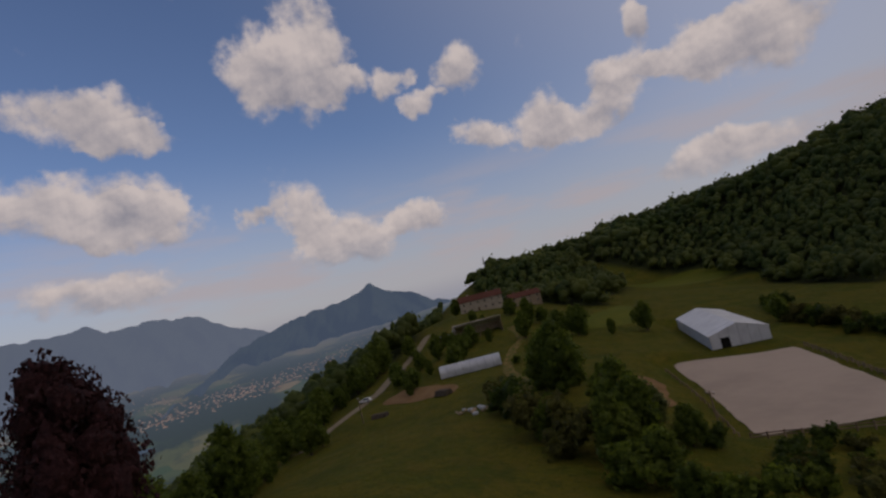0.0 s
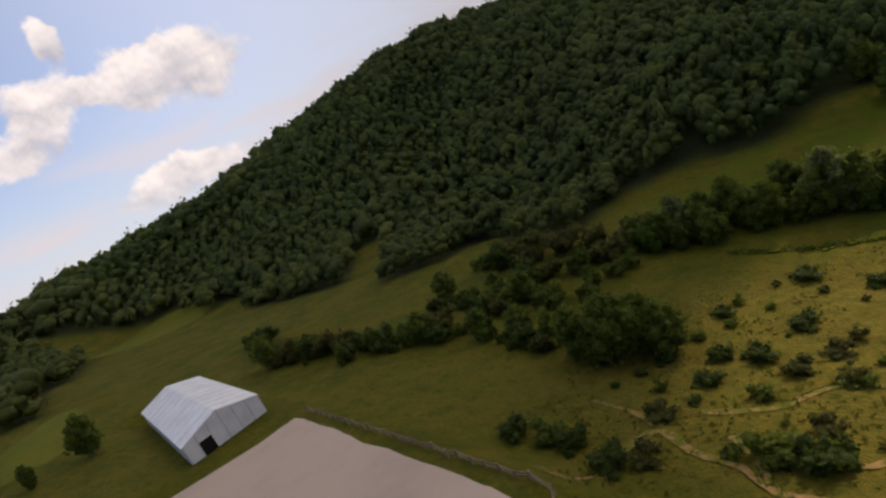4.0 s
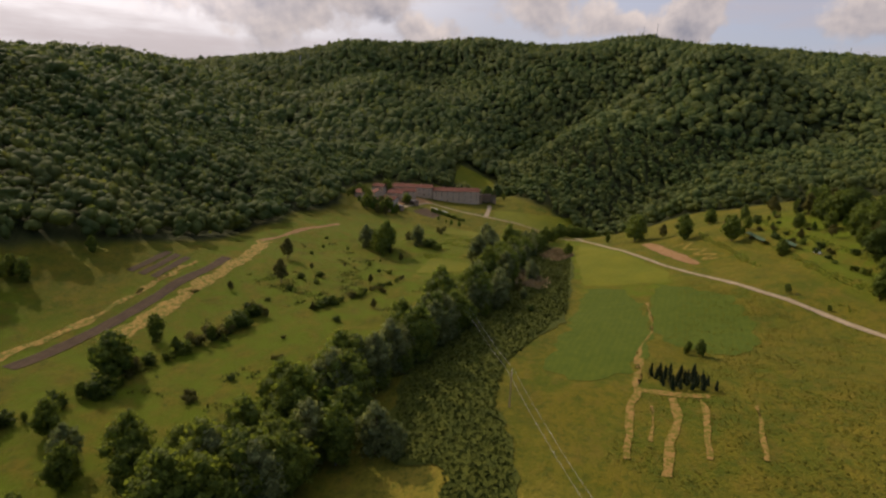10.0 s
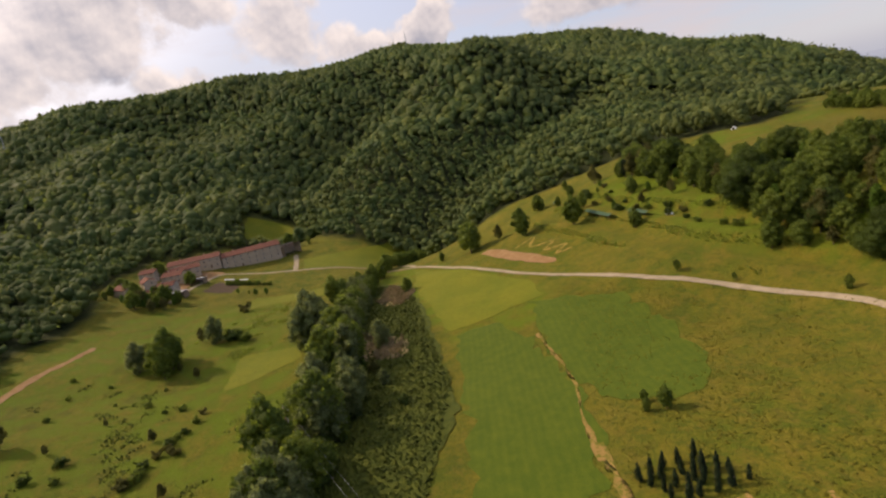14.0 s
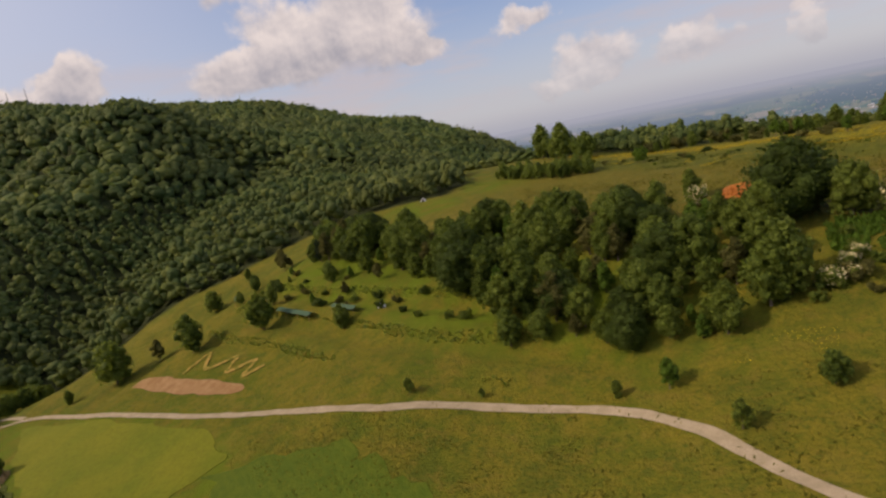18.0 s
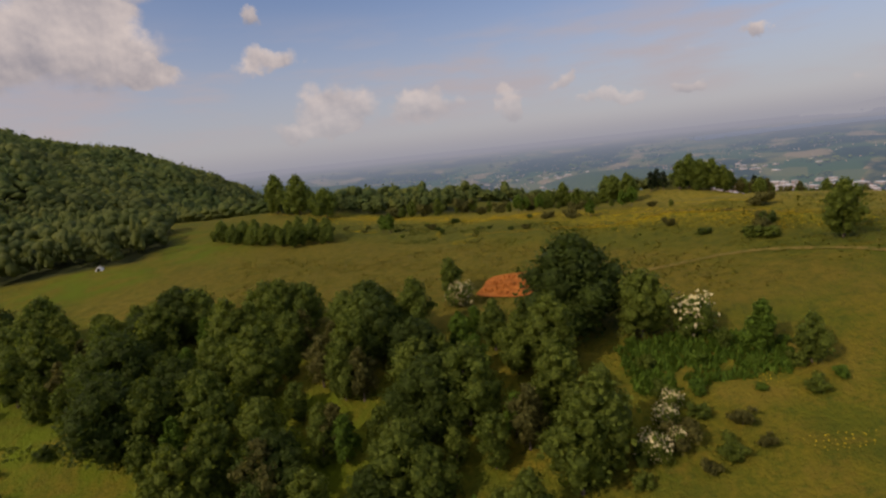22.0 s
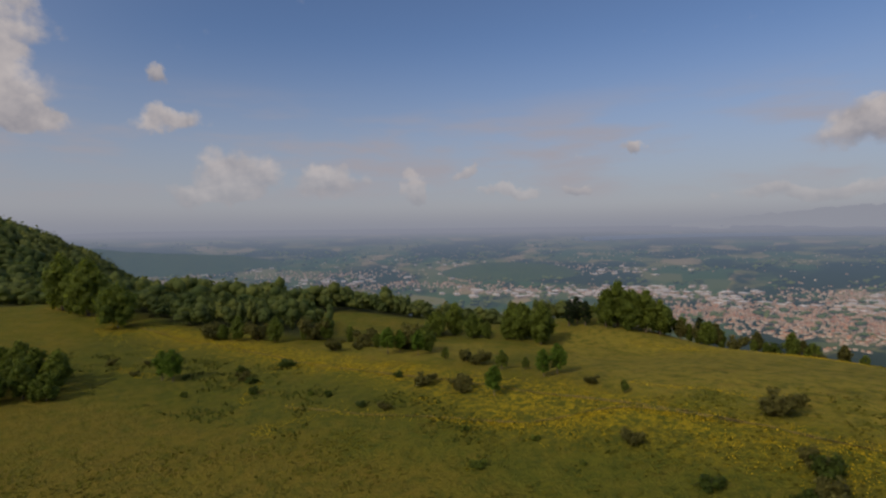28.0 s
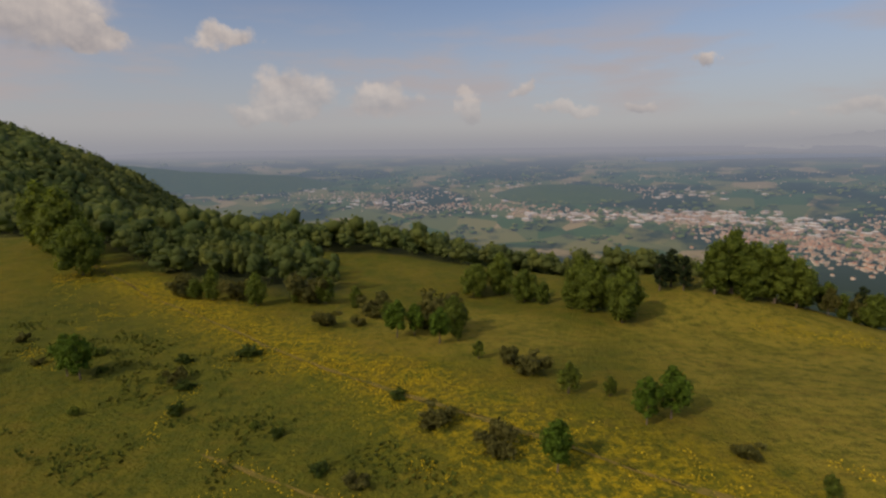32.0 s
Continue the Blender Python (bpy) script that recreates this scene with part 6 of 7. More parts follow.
POLES = [(-96, -96), (-150, -106), (-232, -121)]
for x, y in POLES:
    pole(x, y, 9)
for (x0, y0), (x1, y1) in zip(POLES[:-1], POLES[1:]):
    for k in (-0.8, 0.8):
        wire((x0, y0 + k, float(ground(x0, y0)) + 8.7), (x1, y1 + k, float(ground(x1, y1)) + 8.7), 1.0)
for x, y in ((64, -68), (40, -92), (150, -34), (172, -56)):
    pole(x, y, 7)

# ---- shelters on the terraces, odds and ends ----
def shelter(x, y, turn, long):
    root = thing("net_shelter", at(x, y, turn), "low green net shelter on posts", "shelter", "net shelters")
    bm = bmesh.new()
    prism(bm, [(-1.6, 1.5), (0, 2.2), (1.6, 1.5), (1.6, 1.44), (0, 2.14), (-1.6, 1.44)], -long / 2, long / 2)
    part("net", bm, NET, root)
    for k in range(4):
        for s in (-1, 1):
            yk = -long / 2 + long * k / 3
            part("post", tube(bmesh.new(), (s * 1.5, yk, -0.4), (s * 1.5, yk, 1.5), 0.05, 0.05, 6), TIMBER, root)
    return root


shelter(-300, 24, 82, 22)
shelter(-276, 26, 84, 12)
shelter(-350, 33, 60, 10)


def white_tent(x, y, s):
    root = thing("field_tent", at(x, y, 30), "small white tent on the terrace", "tent")
    bm = bmesh.new()
    prism(bm, [(-1.5, 0), (1.5, 0), (0, 1.7)], -1.8 * s, 1.8 * s)
    part("canvas", bm, WHITE, root)
    part("flap", boxed((-0.5, -1.8 * s - 0.05, 0), (0.5, -1.8 * s - 0.01, 1.0)), DARK, root)
    return root


white_tent(-325, 132, 0.8)
white_tent(-264, 30, 0.5)


def log_pile(x, y, turn, rows, label):
    root = thing("log_pile", at(x, y, turn), label, "log pile")
    first = None
    for k in range(rows):
        for i in range(rows * 2 - k):
            m = pose(0, (i - rows + k / 2) * 0.42, 0.2 + k * 0.36, 0, 90, float(rng.uniform(-4, 4)))
            if first is None:
                first = part("log", tube(bmesh.new(), (0, 0, -2.2), (0, 0, 2.2), 0.2, 0.18, 8), BARK, root)
                first.matrix_basis = m
            else:
                share("log", first.data, root, m)
    return root


log_pile(141, -55, 20, 4, "stack of felled brown logs in the yard")
log_pile(147, -38, 50, 3, "smaller stack of reddish logs")


def rubble(x, y, label):
    root = thing("rubble_heap", at(x, y), label, "rubble heap")
    for k in range(16):
        bm = bmesh.new()
        bmesh.ops.create_icosphere(bm, subdivisions=1, radius=float(rng.uniform(0.3, 0.8)))
        for v in bm.verts:
            v.co = Vector((v.co.x * rng.uniform(0.8, 1.3), v.co.y * rng.uniform(0.8, 1.3), v.co.z * 0.6 + 0.25)) + Vector((0, 0, 0))
        part("slab", bm, STONE if k % 3 else SHEET, root).matrix_basis = pose(float(rng.normal() * 2.2), float(rng.normal() * 2.2), float(rng.uniform(0, 0.5)), 0, 0, float(rng.uniform(0, 360)))
    return root


rubble(109, -49, "heap of grey and white building rubble")


def car(x, y, turn):
    """A parked estate car: body, cabin, glass, wheels, lamps."""
    root = thing("parked_car", at(x, y, turn, 0.12), "white estate car parked on the lane", "car")
    bm = bmesh.new()
    prism(bm, [(-2.1, 0.35), (2.1, 0.35), (2.15, 0.8), (1.0, 0.95), (-2.0, 1.0), (-2.15, 0.6)], -0.85, 0.85)
    body = part("body", bm, WHITE, root)
    bm = bmesh.new()
    prism(bm, [(-1.95, 1.0), (1.0, 0.95), (0.4, 1.45), (-1.75, 1.48)], -0.78, 0.78)
    cabin = part("cabin", bm, WHITE, root)
    for s in (-1, 1):
        part("side_window", boxed((-1.6, s * 0.785 - 0.01, 1.03), (0.45, s * 0.785 + 0.01, 1.38)), WINDOW, cabin)
        for cx in (-1.35, 1.35):
            wheel = part("wheel", tube(bmesh.new(), (cx, s * 0.9, 0.32), (cx, s * 0.68, 0.32), 0.32, 0.32, 14), RUBBER, root)
            part("rim", tube(bmesh.new(), (cx, s * 0.93, 0.32), (cx, s * 0.88, 0.32), 0.18, 0.2, 10), ALU, wheel)
        part("headlight", boxed((2.08, s * 0.6 - 0.18, 0.62), (2.18, s * 0.6 + 0.18, 0.76)), WINDOW, root)
    return root


car(180, -43, 45)

# ---- flowers and tussocks on the ridge ----
def sprinkle(name, spots, size, lift, material, label, category, seed):
    """Low clumps: crossed small sprays standing on the ground."""
    r = np.random.default_rng(seed)
    k = len(spots)
    p = np.stack([spots[:, 0], spots[:, 1], ground(spots[:, 0], spots[:, 1]) + 0.05], 1)
    s = r.uniform(0.6, 1.4, k)[:, None] * size
    a = r.uniform(0, 6.2832, k)
    u = np.stack([np.cos(a), np.sin(a), np.zeros(k)], 1)
    v = np.stack([-np.sin(a), np.cos(a), np.zeros(k)], 1)
    up = np.array([[0, 0, 1.0]]) * lift * r.uniform(0.6, 1.4, k)[:, None]
    verts = np.stack([p - u * s, p + u * s, p + up * 0.7 + v * s * 1.3, p - v * s, p + v * s, p + up - u * s * 1.3], 1).reshape(-1, 3)
    b = np.arange(k) * 6
    me = mesh_from(name, verts, np.concatenate([np.stack([b, b + 1, b + 2], 1), np.stack([b + 3, b + 4, b + 5], 1)]), [material])
    return tagged(new(name, me), label, category, kind="stuff")


r = np.random.default_rng(90)
BAND = [(-290, 236), (-240, 217), (-190, 180), (-164, 160), (-143, 142), (-132, 133), (-122, 123), (-112, 112), (-95, 98), (-88, 84), (-112, 94), (-131, 112), (-152, 121), (-171, 141), (-189, 158), (-211, 166), (-242, 180), (-270, 206)]
bed = scatter(BAND, 0.42, 90, 90000)
bed = bed[0.8 * ripple(bed[:, 0], bed[:, 1], 7, 31) + 0.7 * ripple(bed[:, 0], bed[:, 1], 2.0, 33) + r.normal(size=len(bed)) * 0.4 > 0.66]
slope = scatter([(-250, 180), (-190, 158), (-152, 121), (-112, 94), (-110, 76), (-150, 104), (-210, 136), (-260, 160)], 0.62, 91, 60000)
slope = slope[ripple(slope[:, 0], slope[:, 1], 9, 35) + 0.8 * ripple(slope[:, 0], slope[:, 1], 2.5, 36) > 0.8]
crest = smooth_line([(-330, 268), (-272, 228), (-232, 198), (-193, 169), (-172, 153), (-146, 136), (-128, 124), (-115, 114), (-95, 98)], 0.1)
crest = crest + r.normal(size=crest.shape) * 1.3
crest = crest[ripple(crest[:, 0], crest[:, 1], 5, 32) > -0.3]
glade_line = smooth_line([(-124, 133), (-120, 129), (-114, 126), (-106, 120)], 0.12)
glade_line = glade_line + r.normal(size=glade_line.shape) * 0.5
path_side = smooth_line([(-189, 138), (-175, 131), (-166, 128), (-153, 123), (-146, 121), (-139, 121), (-134, 122), (-127, 121), (-118, 115)], 0.1)
path_side = np.repeat(path_side, 2, axis=0) + r.normal(size=(len(path_side) * 2, 2)) * 0.8
path_side = path_side[(path_side[:, 0] > -160) | (r.random(len(path_side)) < 0.3)]
lower = scatter([(-150, 14), (-130, 20), (-110, 50), (-140, 40), (-165, 12)], 0.8, 93)
lower = lower[ripple(lower[:, 0], lower[:, 1], 6, 38) > 0.62]
far_bed = scatter([(-108, 188), (-104, 197), (-88, 190), (-70, 180), (-50, 166), (-60, 160), (-80, 170)], 0.6, 94)
far_bed = far_bed[ripple(far_bed[:, 0], far_bed[:, 1], 12, 39) + r.normal(size=len(far_bed)) * 0.5 > 0.3]
sprinkle("yellow_flowers", np.concatenate([bed, slope, crest, glade_line, path_side, lower, far_bed]), 0.10, 0.16, FLOWER, "yellow wild flowers in drifts along the ridge", "flowers", 95)
weeds = scatter([(-392, -66), (-351, -54), (-226, -79), (-200, -91), (-175, -105), (-152, -109), (-134, -106.5), (-112, -108), (-102, -117), (-104, -121), (-127, -120), (-131, -131), (-161, -132), (-189, -126), (-238, -112), (-330, -82)], 1.1, 100)
sprinkle("weed_clumps", weeds, 0.5, 0.9, WEEDS, "rank weed clumps beside the creek", "weeds", 101)
rough_grass = scatter([(-369, -156), (-399, -145), (-405, -110), (-390, -96), (-330, -104), (-312, -128), (-328, -151)], 0.9, 104)
rough_grass = rough_grass[ripple(rough_grass[:, 0], rough_grass[:, 1], 9, 41) + 0.6 * ripple(rough_grass[:, 0], rough_grass[:, 1], 3, 42) > 0.45]
sprinkle("rough_pasture", rough_grass, 0.34, 0.6, LEAF, "dark tussocks in rough pasture beside the creek", "weeds", 105)
reeds = np.concatenate([scatter([(-374, -58), (-345, -53), (-328, -66), (-350, -73)], 0.8, 106), scatter([(-302, -90), (-282, -77), (-260, -84), (-278, -101)], 0.8, 107)])
reeds = reeds[ripple(reeds[:, 0], reeds[:, 1], 4, 43) > -0.4]
sprinkle("reed_clumps", reeds, 0.3, 1.7, REED, "reddish dry reed clumps beside the creek", "reeds", 108)
faces = scatter([(-345, 6), (-270, 6), (-205, 6), (-205, 34), (-260, 46), (-340, 50)], 1.1, 109)
faces = faces[(np.sin(ground(faces[:, 0], faces[:, 1]) * 6.2832 / 5.2 + 1.2) + 0.5 * ripple(faces[:, 0], faces[:, 1], 6, 44)) > 0.45]
sprinkle("terrace_weeds", faces, 0.4, 0.7, LEAF, "rank green weeds on terrace banks", "weeds", 112)
bank = scatter([(-262, 190), (-190, 164), (-152, 126), (-112, 98), (-100, 80), (-150, 104), (-205, 134), (-262, 162)], 1.1, 113)
bank = bank[ripple(bank[:, 0], bank[:, 1], 8, 45) + 0.7 * ripple(bank[:, 0], bank[:, 1], 2.5, 46) > 0.35]
sprinkle("bank_tufts", bank, 0.28, 0.4, WEEDS, "dark grass tufts on the bank below the ridge", "grass", 114)
meadow_tufts = scatter([(-330, -205), (-260, -206), (-200, -208), (-135, -196), (-150, -168), (-230, -130), (-320, -142)], 1.25, 115)
meadow_tufts = meadow_tufts[ripple(meadow_tufts[:, 0], meadow_tufts[:, 1], 11, 47) + 0.7 * ripple(meadow_tufts[:, 0], meadow_tufts[:, 1], 3, 48) > 0.75]
sprinkle("meadow_tufts", meadow_tufts, 0.34, 0.5, WEEDS, "dark grass tufts in the valley meadow", "grass", 116)
brambles = scatter([(-152, 52), (-140, 55), (-131, 52), (-127, 47), (-129, 42), (-139, 41.5), (-150, 40)], 0.55, 119)
brambles = brambles[ripple(brambles[:, 0], brambles[:, 1], 4, 53) + 0.6 * ripple(brambles[:, 0], brambles[:, 1], 1.6, 54) > -0.7]
sprinkle("bramble_thicket", brambles, 0.34, 1.0, LEAF_BRIGHT, "bright green bramble thicket beside the oak", "brambles", 120)
clods = scatter([(-177, 81), (-172, 78), (-164, 80), (-162, 85), (-166, 90), (-174, 89)], 0.8, 117)
clods = clods[ripple(clods[:, 0], clods[:, 1], 2.2, 49) > -0.1]
sprinkle("clay_clods", clods, 0.3, 0.7, RED_EARTH, "heaped clods of orange clay in the pit", "clay", 118)
ditch = along([(10, -180), (-5, -172), (-16, -169), (-42, -158), (-64, -145), (-80.5, -134), (-90, -128), (-103, -120), (-112, -113)], 0.25, 2.2, 102)
sprinkle("ditch_weeds", ditch, 0.5, 0.9, LEAF, "line of weeds along a ditch", "weeds", 103)

BLADES = shader("meadow grass tufts", leaves((0.074, 0.084, 0.009), (0.128, 0.116, 0.014), 0.25), rough=0.9, translucent=0.3, spec=0.1)
blades = np.concatenate([scatter([(-262, 62), (-205, 62), (-150, 66), (-92, 66), (-60, 110), (-48, 170), (-110, 205), (-150, 170), (-215, 185), (-262, 166)], 1.15, 140), scatter([(-262, -24), (-190, -58), (-128, -90), (-100, -60), (-118, 20), (-150, 12), (-212, 2)], 1.3, 141),
                         scatter([(-120, -124), (-20, -168), (30, -160), (56, -128), (44, -96), (0, -84), (-60, -70)], 1.25, 142)])
blades = blades[ripple(blades[:, 0], blades[:, 1], 6, 51) + 0.8 * ripple(blades[:, 0], blades[:, 1], 2.4, 52) + r.normal(size=len(blades)) * 0.5 > 0.15]
sprinkle("meadow_grass", blades, 0.30, 0.26, BLADES, "tall uneven meadow grass in clumps", "grass", 143)

# ---- the far plain: towns, works, woods, lake ----
def out_there(az, true_far):
    """Where something lies on the drawn-in plain, and its scale there."""
    e = true_far - 2000
    d = np.where(e < 0, true_far, 2000 + e / (3.2 + np.maximum(e, 0) / 2960))
    x, y = d * np.sin(np.radians(az)) - 100, d * np.cos(np.radians(az))
    return x, y, d / true_far


def roofs(name, az, far, size, tall, turn, roof, label, seed, gable=True):
    """Buildings of a far town as one mesh: walls and roof."""
    r = np.random.default_rng(seed)
    x, y, s = out_there(az, far)
    z = ground(x, y)
    k = len(x)
    w, l, h = size * s * r.uniform(0.7, 1.4, k), size * s * r.uniform(0.9, 1.9, k), tall * s * r.uniform(0.7, 1.4, k)
    a = np.where(r.random(k) < 0.5, turn, turn + 1.57) + r.normal(size=k) * 0.15
    ca, sa = np.cos(a), np.sin(a)

    def corner(u, v, zz):
        return np.stack([x + (u * w * ca - v * l * sa) / 2, y + (u * w * sa + v * l * ca) / 2, z + zz], 1)
    rise = w * 0.22 if gable else h * 0.02
    low = [corner(u, v, -2 * s) for u, v in ((-1, -1), (1, -1), (1, 1), (-1, 1))]
    top = [corner(u, v, h) for u, v in ((-1, -1), (1, -1), (1, 1), (-1, 1))]
    wall_v = np.stack(low + top, 1).reshape(-1, 3)
    b = np.arange(k)[:, None] * 8
    wall_f = np.concatenate([b + np.array([[0, 1, 5, 4]]), b + np.array([[1, 2, 6, 5]]), b + np.array([[2, 3, 7, 6]]), b + np.array([[3, 0, 4, 7]])])
    eaves = [corner(u * 1.06, v * 1.03, h) for u, v in ((-1, -1), (1, -1), (1, 1), (-1, 1))]
    ridge = [corner(0, v * 1.03, h + rise) for v in (-1, 1)]
    roof_v = np.stack(eaves + ridge, 1).reshape(-1, 3)
    c = np.arange(k)[:, None] * 6
    roof_f = np.concatenate([c + np.array([[0, 4, 5, 3]]), c + np.array([[4, 1, 2, 5]])])
    root = thing(name, Matrix(), label, "town", kind="stuff")
    for part_name, v, f, m in (("walls", wall_v, wall_f, TOWN_WALL), ("roofs", roof_v, roof_f, roof)):
        ob = new(part_name, mesh_from(part_name, v, f, [m], False))
        ob.parent = root
    return root


def blots(spots, seed):
    """Bearings and distances scattered about towns: bearing, drop in degrees, spread both ways, count."""
    r = np.random.default_rng(seed)
    az = np.concatenate([b + r.normal(size=c) * sb for b, e, sb, se, c in spots])
    el = np.concatenate([np.clip(e + r.normal(size=c) * se, 0.8, 11) for b, e, sb, se, c in spots])
    return az, 318 / np.tan(np.radians(el))


az, far = blots([(24, 8.2, 3.5, 0.7, 520), (32, 8.4, 4, 0.9, 820), (38, 8.0, 4, 1.0, 720), (17, 6.6, 2.5, 0.3, 360), (36, 6.2, 4, 0.5, 300), (9, 4.2, 4, 0.4, 260), (-14, 4.6, 5, 0.3, 260), (-26, 4.0, 3, 0.25, 130), (-5, 5.8, 5, 0.25, 240), (6, 6.4, 4, 0.2, 160),
                 (14, 2.4, 8, 0.4, 160), (-8, 3.0, 6, 0.3, 110), (27, 3.0, 6, 0.5, 110), (44, 5, 3, 1.5, 90), (0, 2.0, 14, 0.4, 160)], 110)
roofs("town", az, far, 7.2, 5, 0.4, TOWN_ROOF, "distant town with red roofs spread over the plain", 111)
az, far = blots([(5, 6.7, 4, 0.25, 34), (14, 6.5, 3.5, 0.35, 46), (21, 6.4, 3, 0.3, 40), (-12, 5.2, 5, 0.25, 34), (16, 4.4, 3, 0.25, 24), (28, 7.0, 4, 0.4, 34), (37, 6.8, 3, 0.4, 24), (-24, 3.8, 4, 0.2, 20), (-2, 3.8, 6, 0.3, 24)], 112)
roofs("works", az, far, 25, 7, 0.4, WORKS_ROOF, "distant pale works halls on the plain", 113, gable=False)
az, far = blots([(84, 3.0, 2, 0.5, 60), (85.5, 4.4, 1.5, 0.4, 90), (90, 4.0, 2, 0.35, 120), (94, 4.1, 2, 0.3, 120), (98, 3.5, 2, 0.3, 110), (102, 3.0, 1.5, 0.3, 60)], 114)
roofs("valley_town", az, far, 9, 4, 0.3, TOWN_ROOF, "distant valley town below the mountains", 115)

r = np.random.default_rng(120)
faz, fel = r.uniform(-36, 60, 2600), r.uniform(1.2, 9.5, 2600)
belt = (np.sin(faz * 0.9) + np.sin(faz * 0.37 + fel * 2.6) + np.sin(fel * 4.2 + faz * 0.15)) > 0.75
hill_wood = np.hypot((faz - 5) / 7, (fel - 4.9) / 0.7) < 1
left_wood = np.hypot((faz + 22) / 13, (fel - 2.9) / 0.8) < 1
town_green = (faz > 18) & (fel > 6.5) & (np.sin(faz * 2.3 + fel * 3.1) > 0.2)
keep = belt | hill_wood | left_wood | town_green
fx, fy, fs = out_there(faz[keep], 318 / np.tan(np.radians(fel[keep])))
crowns("far_woods", np.stack([fx, fy], 1), 14, 34, 1, 0, CANOPY_FAR, "dark woods and tree belts on the far plain", 121)


def mound(name, az, far, wide, deep, tall, label, seed, turn=0.0):
    """A distant hill: a lens of land on the plain."""
    x0, y0, s = out_there(np.array(az, float), np.array(far, float))
    u, v = np.meshgrid(np.linspace(-1, 1, 60), np.linspace(-1, 1, 30))
    bump = np.clip(1 - u**2 - v**2, 0, 1) ** 1.1
    along_, out_ = np.array([np.cos(np.radians(az)), -np.sin(np.radians(az))]), np.array([np.sin(np.radians(az)), np.cos(np.radians(az))])
    x = x0 + along_[0] * u * wide + out_[0] * v * deep
    y = y0 + along_[1] * u * wide + out_[1] * v * deep
    z = ground(x, y) - 3 + bump * tall * (1 + 0.25 * ripple(x, y, wide * 0.3, seed))
    ids = np.arange(u.size).reshape(u.shape)
    f = np.stack([ids[:-1, :-1], ids[:-1, 1:], ids[1:, 1:], ids[1:, :-1]], -1).reshape(-1, 4)
    return tagged(new(name, mesh_from(name, np.stack([x, y, z], -1).reshape(-1, 3), f, [RANGE_LOW])), label, "hill", kind="structure")


mound("backdrop_hill", 5, 3900, 330, 150, 46, "low wooded hill on the far plain", 3)
mound("backdrop_hill", -29, 5200, 600, 150, 78, "long wooded rise on the far plain", 4)


def massif(name, crest, far, thick, label, seed, foot=-5.0, cover=RANGE, closer=()):
    """A distant mountain range: crest given as bearing and elevation in degrees, at far metres."""
    baz, bel = np.array(crest, float).T
    a = np.linspace(baz[0], baz[-1], 150)
    e = np.interp(a, baz, bel)
    e = e + 0.13 * ripple(a * 10, a * 0, 7, seed) + 0.08 * ripple(a * 10, a * 0, 2.6, seed + 1)
    t = np.linspace(0, 1, 36)
    A, Tt = np.meshgrid(a, t)
    E = foot + (np.meshgrid(e, t)[0] - foot) * Tt ** 0.85
    if closer:
        far = np.interp(A, *np.array(closer, float).T)
    spur = ripple(A * 9, Tt * 60 + A * 4, 16, seed + 2) * 0.16 + ripple(A * 9, Tt * 60 - A * 5, 6, seed + 3) * 0.05
    D = far * (1 + thick * (Tt - 1) + spur * (1 - Tt) * Tt * 2.2)
    x, y = D * np.sin(np.radians(A)), D * np.cos(np.radians(A))
    z = 60 + D * np.tan(np.radians(E))
    ids = np.arange(A.size).reshape(A.shape)
    f = np.stack([ids[:-1, :-1], ids[1:, :-1], ids[1:, 1:], ids[:-1, 1:]], -1).reshape(-1, 4)
    return tagged(new(name, mesh_from(name, np.stack([x, y, z], -1).reshape(-1, 3), f, [cover])), label, "mountain", kind="structure")


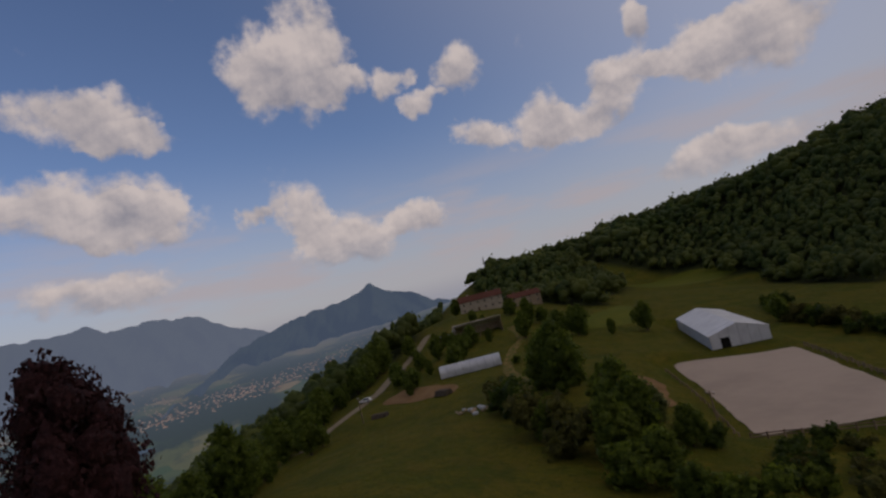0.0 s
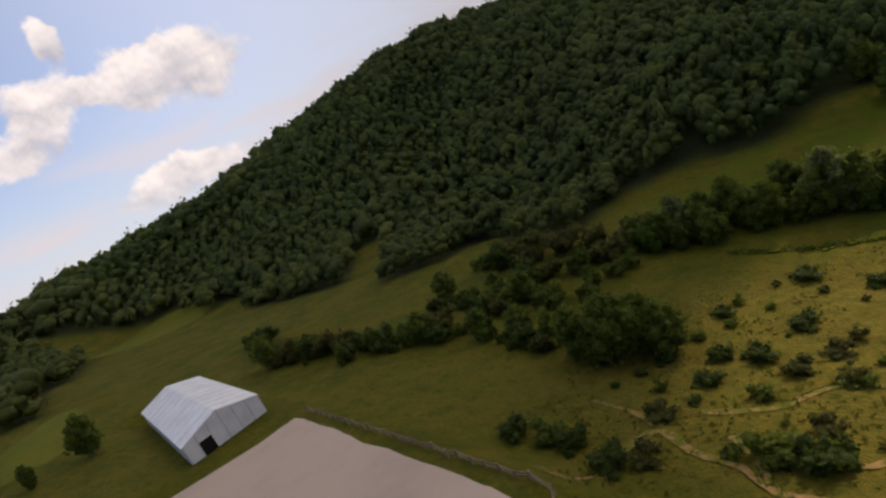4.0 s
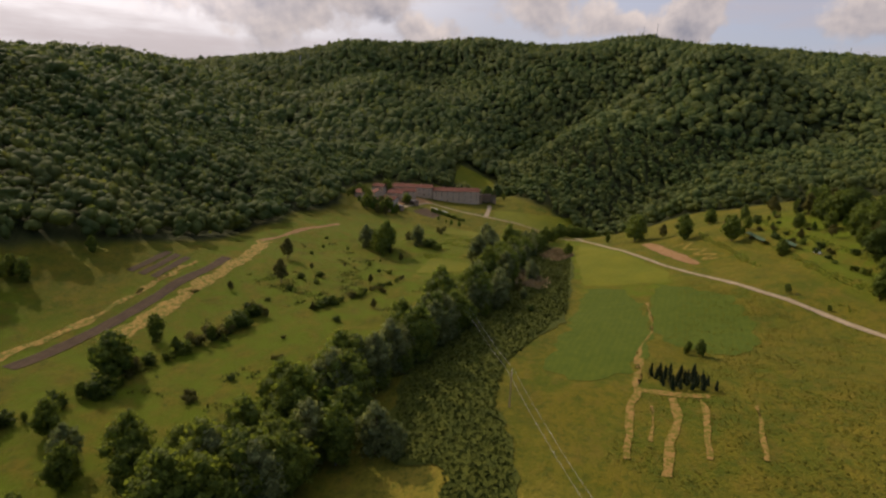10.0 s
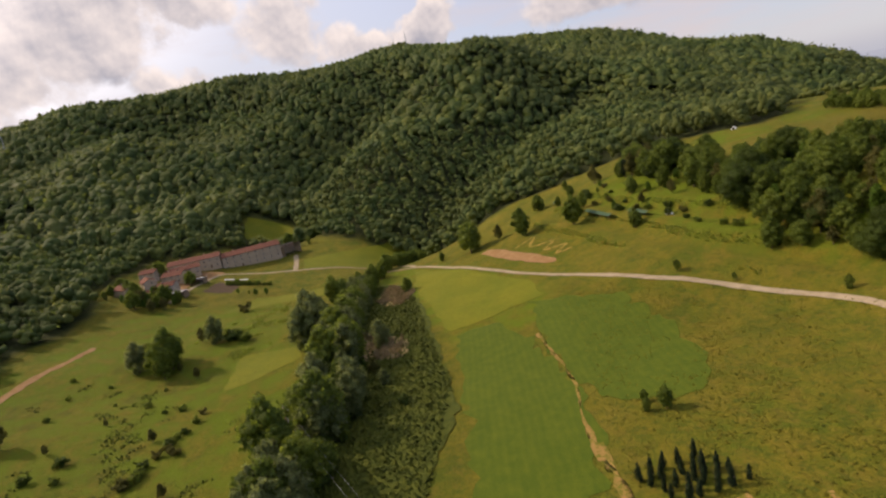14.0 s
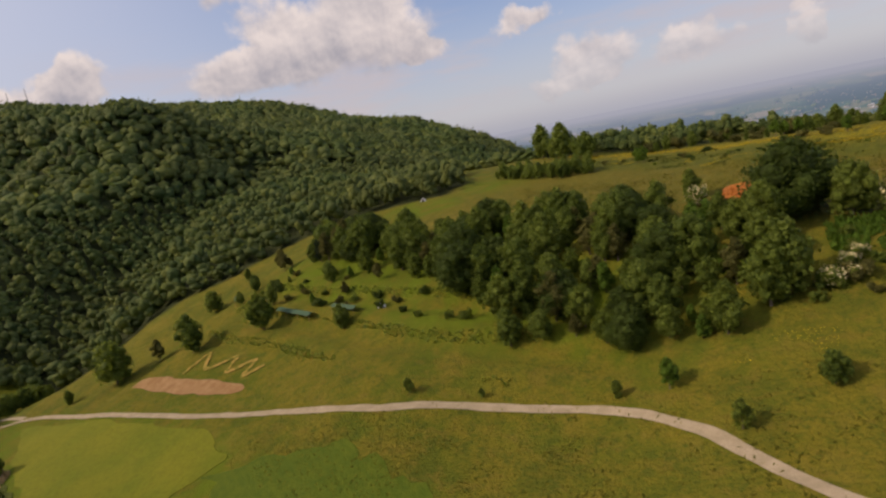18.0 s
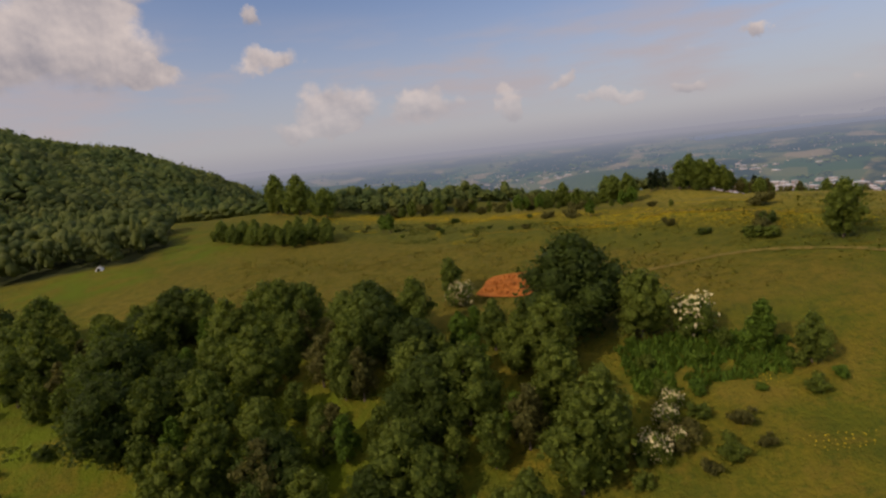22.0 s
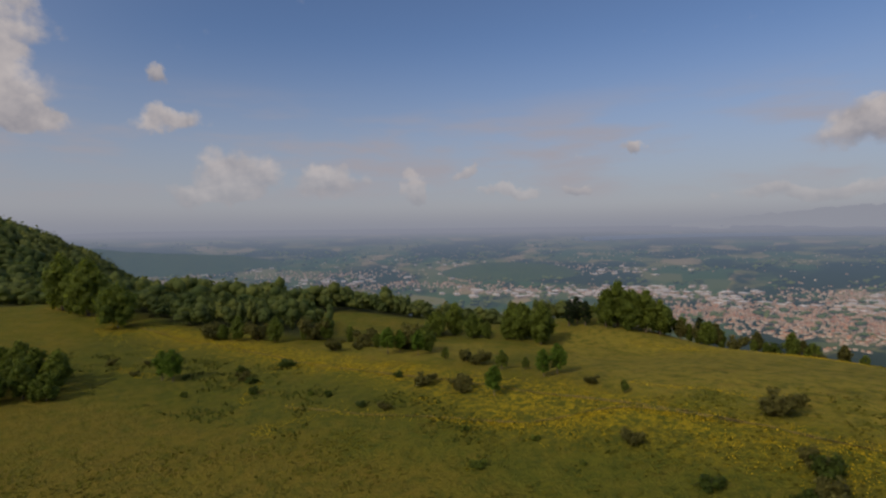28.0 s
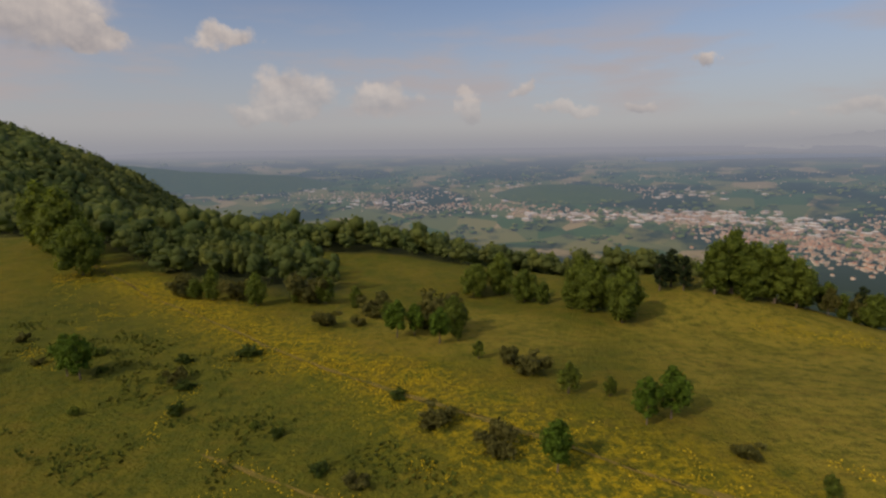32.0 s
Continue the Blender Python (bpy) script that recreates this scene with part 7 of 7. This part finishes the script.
massif("backdrop_mountain", [(62, 4.6), (74.9, 5.0), (77.5, 4.8), (80.8, 5.1), (82.3, 4.2), (85.5, 4.5), (89.8, 4.0), (92, 2.5), (95, 1.3), (97, 0.2), (104, 0.0)], 4500, 0.34, "mountain range beyond the valley, pale blue with painted haze", 5, cover=RANGE_BLUE)
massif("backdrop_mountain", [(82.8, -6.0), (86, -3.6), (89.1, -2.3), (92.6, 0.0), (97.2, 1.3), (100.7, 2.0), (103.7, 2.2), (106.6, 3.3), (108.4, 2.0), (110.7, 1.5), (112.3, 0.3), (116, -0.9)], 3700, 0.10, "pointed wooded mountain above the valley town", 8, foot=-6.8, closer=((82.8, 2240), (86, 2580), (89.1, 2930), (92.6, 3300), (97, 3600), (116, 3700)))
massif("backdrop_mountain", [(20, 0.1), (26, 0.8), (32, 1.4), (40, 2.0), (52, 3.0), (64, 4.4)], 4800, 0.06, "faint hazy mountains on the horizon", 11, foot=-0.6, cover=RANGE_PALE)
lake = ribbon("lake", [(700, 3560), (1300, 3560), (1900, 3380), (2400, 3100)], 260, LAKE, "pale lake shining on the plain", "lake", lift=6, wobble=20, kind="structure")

# ---- cumulus cloud before the sun, mostly out of view, shaped by its shadow ----
def cumulus(name, places, label):
    verts, faces, n = [], [], 0
    bv, bf = BALLS[2]
    for k, (x, y, z, s) in enumerate(places):
        v = lumps(bv, 300 + k) * np.array([s, s, s * 0.55]) + np.array([x, y, z])
        verts.append(v); faces.append(bf + n); n += len(v)
    return tagged(new(name, mesh_from(name, np.concatenate(verts), np.concatenate(faces), [CLOUD])), label, "cloud", kind="structure")


r = np.random.default_rng(130)
lee = np.array(to_sun) / to_sun.z * 900
# outline of the ground to shade; puffs stand off from it towards the sun
shade = scatter([(20, 200), (-40, 20), (-8, -50), (45, -78), (72, -102), (72, -132), (60, -160), (45, -205), (15, -245), (-30, -280), (-72, -322), (-100, -390), (-70, -500), (20, -640), (500, -640), (900, -500), (800, 200)], 42, 131)
cumulus("cumulus_cloud", [(x + lee[0], y + lee[1], 930 + float(r.uniform(0, 80)), float(r.uniform(52, 72))) for x, y in shade], "broad cumulus cloud, mostly out of view, placed to shade the eastern ground")
